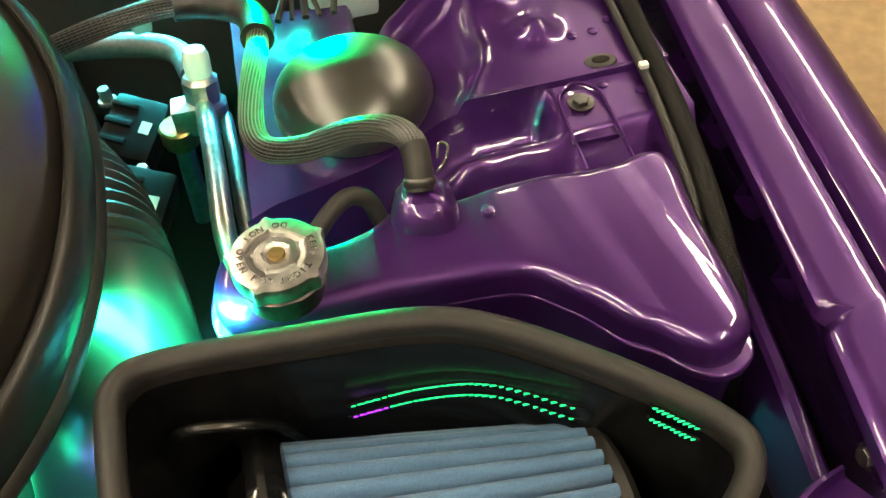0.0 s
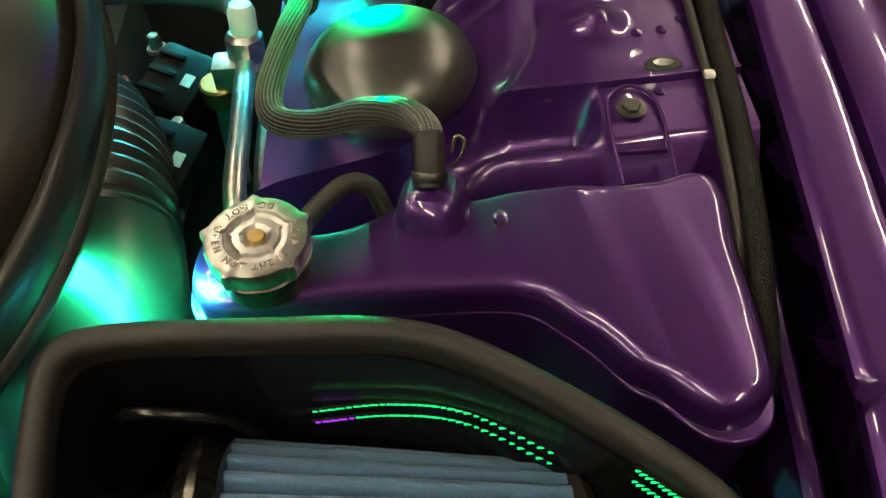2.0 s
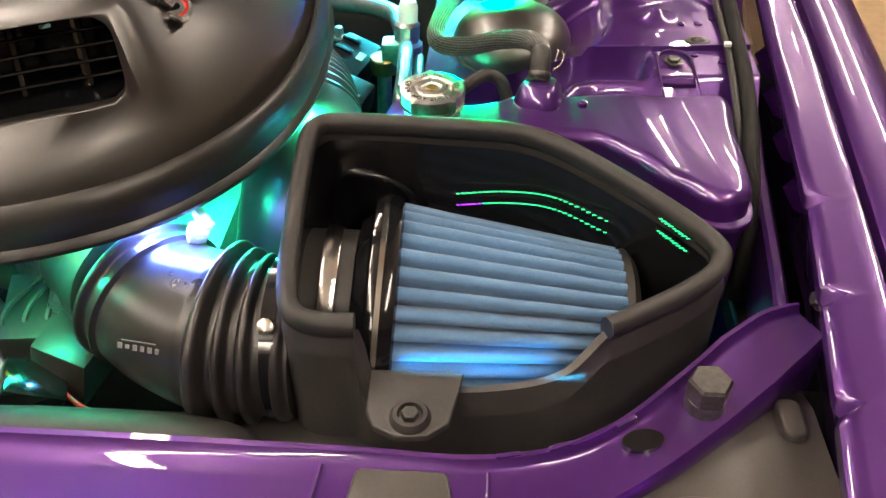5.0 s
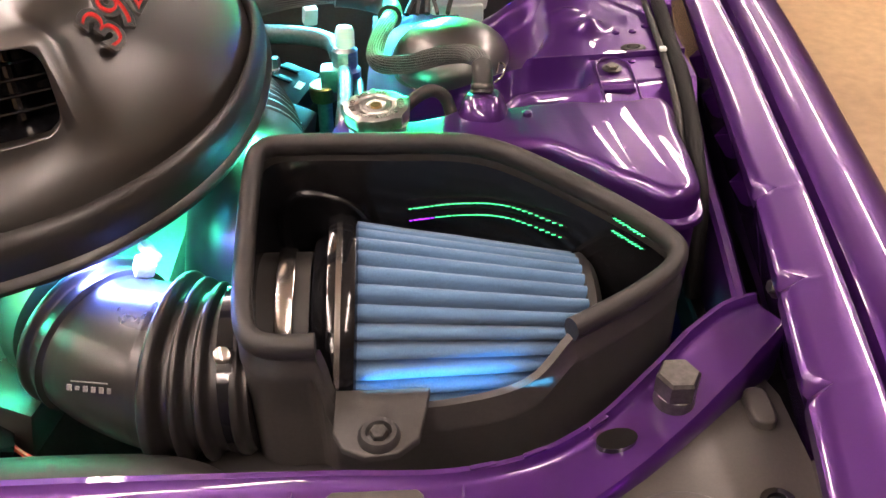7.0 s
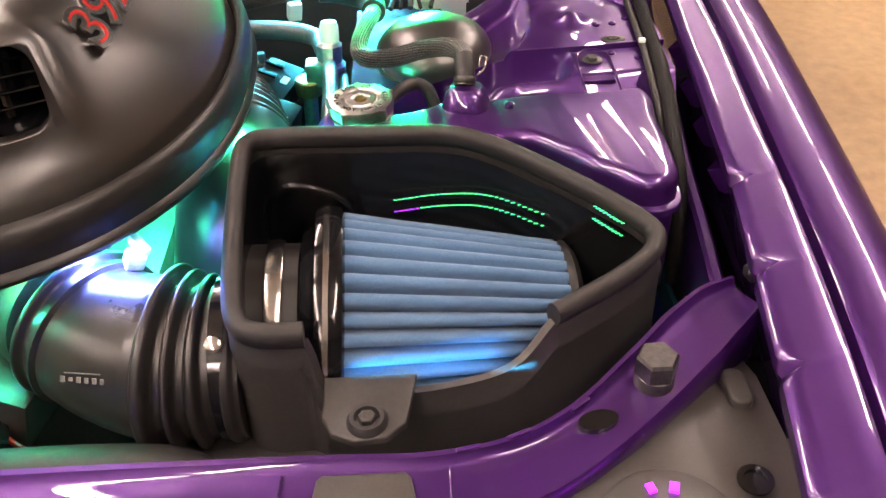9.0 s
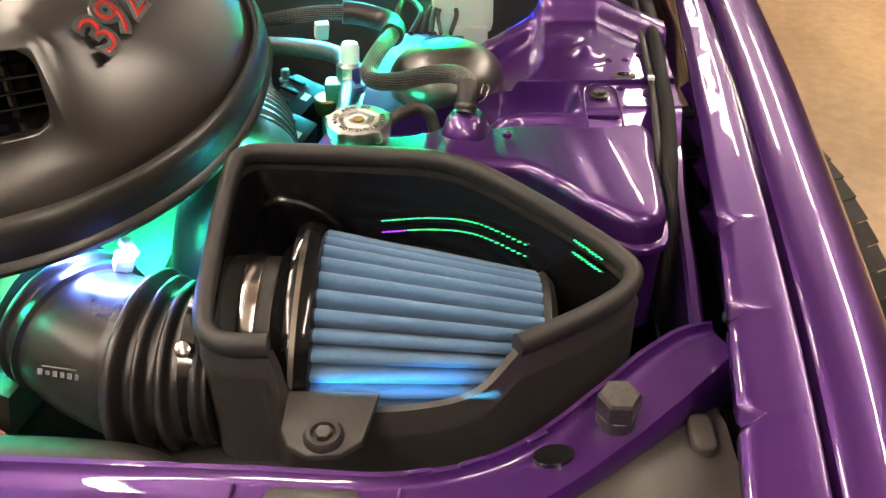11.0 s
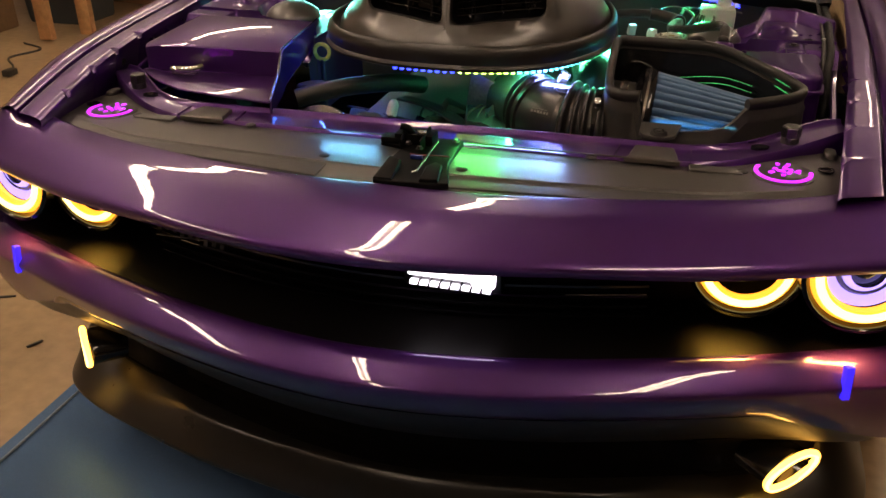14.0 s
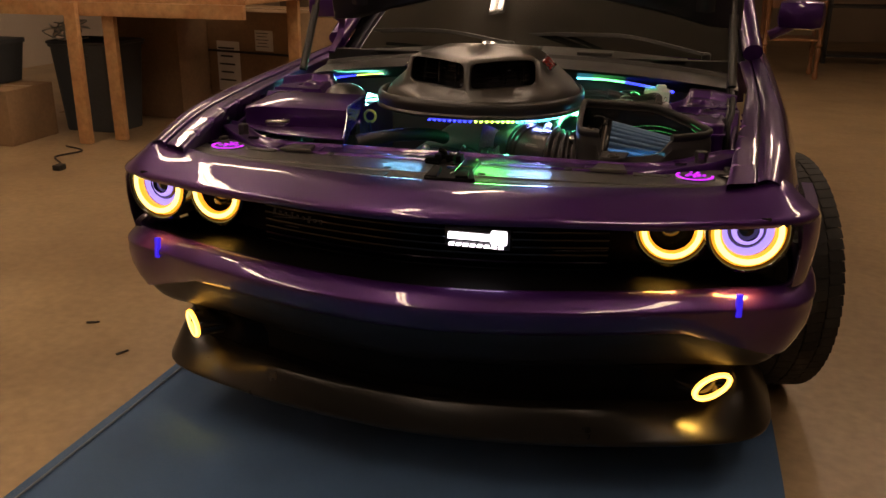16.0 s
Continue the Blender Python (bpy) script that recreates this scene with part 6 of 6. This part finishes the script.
for z0 in (0.834, 0.846):
    for pts, mats in (([V(0.415, 0.5905, z0 - 0.003), V(0.46, 0.5895, z0 + 0.002), V(0.5, 0.5805, z0 + 0.004), V(0.545, 0.5555, z0 - 0.001)], (BOXGLINT_VIOLET, BOXGLINT)), ([V(0.575, 0.5375, z0 + 0.022), V(0.6, 0.5215, z0 + 0.012)], (BOXGLINT, BOXGLINT))):
        path = spline(pts, 10)
        bm = B()
        tube(bm, path, 0.001, 6)
        part("carrier", bm, LINER, bs)
        for k, p in enumerate(path[1:-1]):
            bm = B()
            block(bm, p + V(-0.0006, -0.001, 0), (0.0042 if k % 4 else 0.0026, 0.001, 0.0005))
            part("led", bm, mats[0] if (k < 5 and z0 < 0.84) else mats[1], bs)
# ---------- firewall, cowl, windscreen, hood ----------
bm = B()
rows = []
for i in range(31):
    x = -0.72 + 1.44 * i / 30
    c = 0.05 * (x / 0.72) ** 2
    rows.append([V(x, 1.21, 0.6), V(x, 1.212, 0.88 - c), V(x, 1.19, 0.905 - c), V(x, 1.17, 0.912 - c), V(x, 1.165, 0.92 - c), V(x, 1.2, 0.926 - c), V(x, 1.3, 0.936 - c), V(x, 1.31, 0.948 - c), V(x, 1.44, 0.962 - c), V(x, 1.5, 0.95 - c)])
loft(bm, rows)
cowl = part("cowl", bm, PLASTIC, car, "black plastic cowl under the windscreen")
for k in range(5):
    bm = B()
    x = -0.5 + 0.25 * k
    slab(bm, rounded(x - 0.06, 1.325, x + 0.06, 1.42, 0.008), 0.962 - 0.05 * (x / 0.72) ** 2, 0.01, 0.002)
    part("cowl_vent", bm, SATIN, cowl)
bm = B()
rows = []
for i in range(25):
    x = -0.76 + 1.52 * i / 24
    b = 0.10 * (x / 0.76) ** 2
    rows.append([V(x * (1 - 0.12 * t), 1.47 + b + 0.95 * t, 0.95 - 0.04 * (x / 0.76) ** 2 + 0.46 * t + 0.03 * math.sin(t * math.pi)) for t in np.linspace(0, 1, 11)])
loft(bm, rows)
part("windscreen", bm, GLASS, car)
# roof, pillars and tail that close the car behind the glass
bm = B()
rows = []
for y, w, z in ((2.42, 0.64, 1.405), (2.8, 0.66, 1.44), (3.3, 0.64, 1.42), (3.9, 0.62, 1.25), (4.5, 0.7, 1.05), (4.85, 0.72, 0.98)):
    rows.append([V(-w - 0.1, y, z - 0.12), V(-w, y, z - 0.03), V(-w * 0.5, y, z), V(0, y, z + 0.01), V(w * 0.5, y, z), V(w, y, z - 0.03), V(w + 0.1, y, z - 0.12)])
loft(bm, rows)
part("roof", bm, PURPLE, car)
bm = B()
loft(bm, [[V(-0.92, 4.7, 0.86), V(-0.92, 4.72, 0.3)], [V(-0.7, 4.86, 0.95), V(-0.7, 4.9, 0.3)], [V(0, 4.9, 0.99), V(0, 4.95, 0.3)], [V(0.7, 4.86, 0.95), V(0.7, 4.9, 0.3)], [V(0.92, 4.7, 0.86), V(0.92, 4.72, 0.3)]])
thicken(bm, 0.004)
part("tail_panel", bm, PURPLE, car)
for s in (-1, 1):
    bm = B()
    tube(bm, spline([V(s * 0.78, 1.56, 0.95), V(s * 0.73, 2.0, 1.2), V(s * 0.67, 2.45, 1.38)], 6), 0.035, 10)
    part("windscreen_pillar", bm, PURPLE, car)
    bm = B()
    rows = []
    for y in np.linspace(1.86, 4.7, 24):
        rows.append([V(s * 0.76, y, 0.98), V(s * 0.84, y, 0.93), V(s * 0.9, y, 0.8), V(s * 0.925, y, 0.6), V(s * 0.9, y, 0.3)])
    loft(bm, rows)
    part("body_side", bm, PURPLE, car)
    bm = B()
    block(bm, (s * 0.97, 1.95, 1.06), (0.17, 0.1, 0.11), Euler((0, 0, -0.2 * s)).to_matrix(), 0.035)
    rod(bm, (s * 0.86, 1.95, 0.98), (s * 0.94, 1.95, 1.02), 0.02)
    part("door_mirror", bm, PURPLE, car)
for s in (-1, 1):
    bm = B()
    rows = [[V(s * 0.775, 1.6, 0.975), V(s * 0.77, 1.6, 0.985)], [V(s * 0.765, 2.0, 0.98), V(s * 0.735, 2.0, 1.19)], [V(s * 0.762, 2.42, 0.98), V(s * 0.735, 2.42, 1.29)], [V(s * 0.762, 2.8, 0.98), V(s * 0.755, 2.8, 1.32)], [V(s * 0.762, 3.3, 0.98), V(s * 0.735, 3.3, 1.3)], [V(s * 0.762, 3.9, 0.98), V(s * 0.72, 3.9, 1.13)], [V(s * 0.762, 4.4, 0.98), V(s * 0.79, 4.4, 0.96)]]
    loft(bm, rows)
    thicken(bm, 0.003)
    part("side_window", bm, GLASS, car)
# wipers
for x0, x1 in ((-0.62, -0.06), (-0.02, 0.62)):
    bm = B()
    P3 = spline([V(x1, 1.43, 0.968 - 0.05 * x1 * x1), V(x1 * 0.6 + x0 * 0.4, 1.46, 1.0), V(x0 * 0.7 + x1 * 0.3, 1.51, 1.0), V(x0, 1.56, 0.99)], 6)
    sweep(bm, P3, [(-0.012, -0.004), (0.012, -0.004), (0.009, 0.006), (-0.009, 0.006)])
    wip = part("wiper", bm, SATIN, car)
    bm = B()
    sweep(bm, [p + V(0.02, 0.018, -0.004) for p in P3[6:]], [(-0.006, -0.006), (0.006, -0.006), (0.004, 0.006), (-0.004, 0.006)])
    part("wiper_blade", bm, RUBBER, wip)
    bm = B()
    turned(bm, [(0.016, -0.02), (0.016, 0.006), (0.01, 0.012)], (x1, 1.43, 0.965 - 0.05 * x1 * x1), n=20)
    part("wiper_pivot", bm, SATIN, wip)

# open hood with the hole for the scoop
HT = radians(72)


def hood_at(u, v, off=0.0):
    """u across the hood, v along it from the hinge."""
    d = V(0, -math.cos(HT), math.sin(HT))
    n = V(0, -math.sin(HT), -math.cos(HT))
    return V(u, 1.43, 1.0) + d * v + n * (off + 0.02 * (u / 0.72) ** 2)


hood_rows = []
NH = 64
bm = B()
for k in range(NH):
    a = TAU * k / NH
    ca, sa = math.cos(a), math.sin(a)
    hole = (0.29 * ca, 0.57 + 0.34 * sa)
    m = max(abs(ca) / 0.72, abs(sa) / (0.66 if sa > 0 else 0.62))
    rim_ = (ca / m, 0.64 + sa / m)
    if sa < 0:
        rim_ = (rim_[0], rim_[1] + 0.13 * (1 - (rim_[0] / 0.72) ** 2) * min(1.0, -sa * 1.4))
    hood_rows.append([hood_at(*hole, 0.0), hood_at(*hole, 0.03), hood_at(hole[0] * 0.8 + rim_[0] * 0.2, hole[1] * 0.8 + rim_[1] * 0.2, 0.035), hood_at(hole[0] * 0.5 + rim_[0] * 0.5, hole[1] * 0.5 + rim_[1] * 0.5, 0.02), hood_at(hole[0] * 0.12 + rim_[0] * 0.88, hole[1] * 0.12 + rim_[1] * 0.88, 0.024), hood_at(rim_[0] * 0.99, rim_[1] * 0.99 + 0.006, 0.012), hood_at(*rim_, 0.0)])
loft(bm, hood_rows, close_v=True)
hood = part("hood", bm, MATTBLACK, car, "open hood, black underneath, with a hole for the scoop")
for s in (-1, 1):
    for u0, v0, u1, v1, w in ((0.36, 0.2, 0.38, 1.2, 0.022), (0.47, 0.16, 0.5, 1.22, 0.03), (0.6, 0.12, 0.6, 1.22, 0.03), (0.05, 1.05, 0.62, 1.1, 0.035)):
        bm = B()
        path = [hood_at(s * (u0 + (u1 - u0) * k / 8), v0 + (v1 - v0) * k / 8, 0.036) for k in range(9)]
        sweep(bm, path, ring(w, 10, 0.45))
        part("hood_rib", bm, MATTBLACK, hood)
bm = B()
loft(bm, [[r[0] + V(0, 0.006, 0.002), r[-1] + V(0, 0.006, 0.002)] for r in hood_rows], close_v=True)
part("hood_skin", bm, PURPLE, hood, "purple outer skin")
for s in (-1, 1):
    bm = B()
    tube(bm, [V(s * 0.69, 1.02, 0.9), V(s * 0.67, 1.26, 1.32)], 0.008, 12)
    rod(bm, V(s * 0.69, 1.02, 0.9), V(s * 0.68, 1.13, 1.1), 0.013)
    part("gas_strut", bm, SATIN, hood)
    bm = B()
    sweep(bm, spline([V(s * 0.7, 1.3, 0.93), V(s * 0.7, 1.4, 0.99), V(s * 0.69, 1.4, 1.08)], 5), [(-0.012, -0.003), (0.012, -0.003), (0.012, 0.003), (-0.012, 0.003)])
    part("hood_hinge", bm, PURPLE, hood)

# ---------- wheels ----------
def wheel(s, steer):
    c = V(s * 0.80, WY, 0.355)
    turn = Matrix.Translation(c) @ Euler((0, 0, radians(steer))).to_matrix().to_4x4()
    bm = B()
    turned(bm, [(0.24, -0.12), (0.3, -0.125), (0.335, -0.122), (0.35, -0.105), (0.355, -0.06), (0.355, 0.06), (0.35, 0.105), (0.335, 0.122), (0.3, 0.125), (0.24, 0.12)], (0, 0, 0), (1, 0, 0), 64, cap=False)
    bm.transform(turn)
    w = part("wheel", bm, TYRE, car, "black tyre on a dark wheel")
    for k in range(72):
        for g in (-0.098, -0.052, 0.0, 0.052, 0.098):
            a = TAU * (k + (0.5 if g in (-0.052, 0.052) else 0)) / 72
            bm = B()
            block(bm, (g, 0.3555 * math.cos(a), 0.3555 * math.sin(a)), (0.043, 0.029, 0.004), Euler((a - math.pi / 2, 0, 0)).to_matrix() @ Euler((0, 0, 0.12 if g > 0 else -0.12)).to_matrix())
            bm.transform(turn)
            TREAD.append((bm, w))
    bm = B()
    turned(bm, [(0.245, -0.1), (0.25, 0.1), (0.23, 0.1), (0.2, 0.06), (0.06, 0.07), (0.0005, 0.075)], (0, 0, 0), (s, 0, 0), 48, cap=False)
    bm.transform(turn)
    part("rim", bm, DARKSTEEL, w)


TREAD = []
wheel(1, 17)
wheel(-1, 17)
joined = {}
for b_, w in TREAD:
    if w not in joined:
        joined[w] = B()
    me = bpy.data.meshes.new("tmp")
    b_.to_mesh(me)
    b_.free()
    joined[w].from_mesh(me)
    bpy.data.meshes.remove(me)
for w, b_ in joined.items():
    tagged(part("tread", b_, TYRE, w), kind="stuff")

# ---------- things round the garage ----------
def carton(name, c, s, turn, label, mat=CARD, tape=True):
    e = thing(name, (c[0], c[1], c[2] - s[2] / 2), label, "box")
    q = Euler((0, 0, radians(turn))).to_matrix()
    bm = B()
    block(bm, c, s, q, 0.006)
    part("carton", bm, mat, e)
    if tape:
        bm = B()
        block(bm, Vector(c) + q @ V(0, 0, s[2] / 2 + 0.001), (s[0] * 1.002, 0.06, 0.003), q)
        part("tape", bm, material("brown_tape", (0.3, 0.19, 0.1), 0.3), e)
    return e, q


def papers(e, c, q, items, y):
    for dx, dz, w, h in items:
        bm = B()
        block(bm, Vector(c) + q @ V(dx, y - 0.003, dz), (w, 0.002, h), q)
        sheet = part("paper_label", bm, PAPER, e)
        for k in range(5):
            bm = B()
            block(bm, Vector(c) + q @ V(dx - w * 0.08, y - 0.0045, dz + h * (0.36 - 0.16 * k)), (w * (0.55 if k % 2 else 0.7), 0.001, h * 0.035), q)
            part("print_bar", bm, SATIN, sheet)


# workbench on two pairs of timber posts
bench = thing("workbench", (-3.9, 3.9, 0), "plain timber workbench on pine posts", "workbench")
bm = B()
block(bm, (-4.0, 4.1, 0.98), (3.6, 1.1, 0.05), None, 0.004)
part("bench_top", bm, PINE, bench)
bm = B()
block(bm, (-4.0, 3.53, 0.91), (3.6, 0.04, 0.09), None, 0.003)
part("front_rail", bm, PINE, bench)
for x, y in ((-3.42, 3.42), (-3.26, 3.6), (-5.4, 3.5), (-2.3, 4.5)):
    bm = B()
    block(bm, (x, y, 0.48), (0.09, 0.045, 0.95), None, 0.003)
    part("leg", bm, PINE, bench)
# cartons
e, q = carton("cardboard_box", (-4.25, 3.42, 0.19), (0.8, 0.5, 0.38), 3, "plain brown cardboard box on the floor")
e, q = carton("tall_cardboard_box", (-3.55, 4.75, 0.45), (0.62, 0.5, 0.9), -8, "tall brown cardboard box standing on the floor")
e, q = carton("labelled_crate", (-2.75, 5.1, 0.42), (1.05, 0.75, 0.84), -14, "large tan cardboard crate with white paper labels")
papers(e, (-2.75, 5.1, 0.42), q, ((-0.18, -0.02, 0.24, 0.4), (0.2, 0.2, 0.18, 0.16)), -0.375)
bm = B()
block(bm, Vector((-2.75, 5.1, 0.52)) + q @ V(0, -0.38, 0), (1.06, 0.003, 0.018), q)
part("black_strap", bm, RUBBER, e)
# bins
binn = thing("waste_bin", (-3.75, 4.0, 0), "dark grey plastic waste bin with loose wire on top", "bin")
bm = B()
slab_rows = []
for z, k in ((0.0, 0.82), (0.02, 0.84), (0.62, 1.0), (0.62, 1.05), (0.65, 1.05), (0.65, 0.97), (0.6, 0.96)):
    slab_rows.append([V(-3.68 + x * k, 4.0 + y * k, z) for x, y in rounded(-0.27, -0.22, 0.27, 0.22, 0.07)])
loft(bm, slab_rows, close_u=True, cap=True)
part("bin_body", bm, BINGREY, binn)
bm = B()
tube(bm, [V(-3.68 + x * 1.05, 4.0 + y * 1.05, 0.65) for x, y in rounded(-0.27, -0.22, 0.27, 0.22, 0.07)], 0.012, 8, closed=True)
part("bin_rim", bm, BINGREY, binn)
for sy in (-1, 1):
    bm = B()
    block(bm, (-3.68, 4.0 + sy * 0.235, 0.56), (0.16, 0.03, 0.03), None, 0.01)
    part("bin_handle", bm, BINGREY, binn)
wire = thing("wire_tangle", (-3.8, 3.9, 0.65), "loose tangle of pale wire on the bin", "wire")
rnd = random.Random(3)
for k in range(4):
    bm = B()
    tube(bm, spline([V(-3.85 + rnd.uniform(-0.16, 0.16), 3.9 + rnd.uniform(-0.1, 0.1), 0.66 + rnd.uniform(0, 0.14)) for _ in range(9)], 5, True), 0.005, 6, closed=True)
    part("wire_loop", bm, material("pale_wire", (0.4, 0.42, 0.38), 0.5), wire)
tub = thing("grey_storage_tub", (-4.35, 3.5, 0.38), "grey plastic storage tub on a cardboard box", "tub")
bm = B()
loft(bm, [[V(-4.35 + x * k, 3.5 + y * k, z) for x, y in rounded(-0.3, -0.2, 0.3, 0.2, 0.04)] for z, k in ((0.39, 0.88), (0.66, 1.0), (0.66, 1.04), (0.69, 1.04), (0.69, 0.98))], close_u=True, cap=True)
part("tub_body", bm, BINGREY, tub)
cord = thing("loose_cord", (-3.1, 2.8, 0), "thin black cord with a plug lying on the floor", "cord")
bm = B()
tube(bm, spline([V(-3.5, 3.3, 0.006), V(-3.3, 3.2, 0.006), V(-3.35, 3.0, 0.006), V(-3.2, 2.85, 0.006), V(-3.1, 2.72, 0.01)], 6), 0.006, 6)
part("cable", bm, RUBBER, cord)
bm = B()
block(bm, (-3.09, 2.7, 0.02), (0.05, 0.07, 0.035), None, 0.008)
part("plug", bm, RUBBER, cord)
# leaves or scraps on the floor
for k, (x, y, a) in enumerate(((-1.43, 0.74, 0.5), (-1.18, 0.55, 1.2), (1.55, 0.9, 0.3), (1.9, 0.6, 2.0), (-1.05, 1.1, 2.4))):
    sc_ = thing("floor_scrap", (x, y, 0), "small dark scrap lying on the concrete floor", "scrap", "floor scraps")
    bm = B()
    block(bm, (x, y, 0.004), (0.045, 0.008, 0.004), Euler((0, 0.05, a)).to_matrix(), 0.001)
    part("sliver", bm, RUBBER, sc_)


# turned-leg furniture in the dark behind the car
def old_table(x, y):
    t = thing("wooden_side_table", (x, y, 0), "old varnished wooden table with turned legs", "table")
    for dx, dy in ((-0.28, -0.25), (0.28, -0.25), (-0.28, 0.25), (0.28, 0.25)):
        bm = B()
        turned(bm, [(0.018, 0), (0.03, 0.02), (0.03, 0.06), (0.02, 0.09), (0.024, 0.2), (0.033, 0.3), (0.02, 0.34), (0.036, 0.37), (0.02, 0.4), (0.027, 0.55), (0.034, 0.62), (0.024, 0.66), (0.035, 0.7), (0.035, 0.84)], (x + dx, y + dy, 0), n=20)
        part("leg", bm, TURNEDWOOD, t)
    bm = B()
    block(bm, (x, y, 0.87), (0.7, 0.62, 0.03), None, 0.006)
    part("top", bm, TURNEDWOOD, t)
    bm = B()
    block(bm, (x, y, 0.42), (0.56, 0.5, 0.025), None, 0.004)
    part("shelf", bm, TURNEDWOOD, t)
    bm = B()
    block(bm, (x, y - 0.25, 0.8), (0.52, 0.02, 0.09), None, 0.003)
    part("apron", bm, TURNEDWOOD, t)


old_table(1.72, 8.9)
bm = B()
dk = thing("stacked_storage", (3.2, 10.5, 0), "dark shelf unit with stored boxes in the shade", "shelf unit")
for z in (0.1, 0.7, 1.3, 1.9):
    bm = B()
    block(bm, (3.4, 10.6, z), (2.2, 0.5, 0.03))
    part("shelf", bm, SATIN, dk)
for x in (2.32, 4.48):
    bm = B()
    block(bm, (x, 10.6, 1.0), (0.04, 0.5, 2.0))
    part("upright", bm, SATIN, dk)
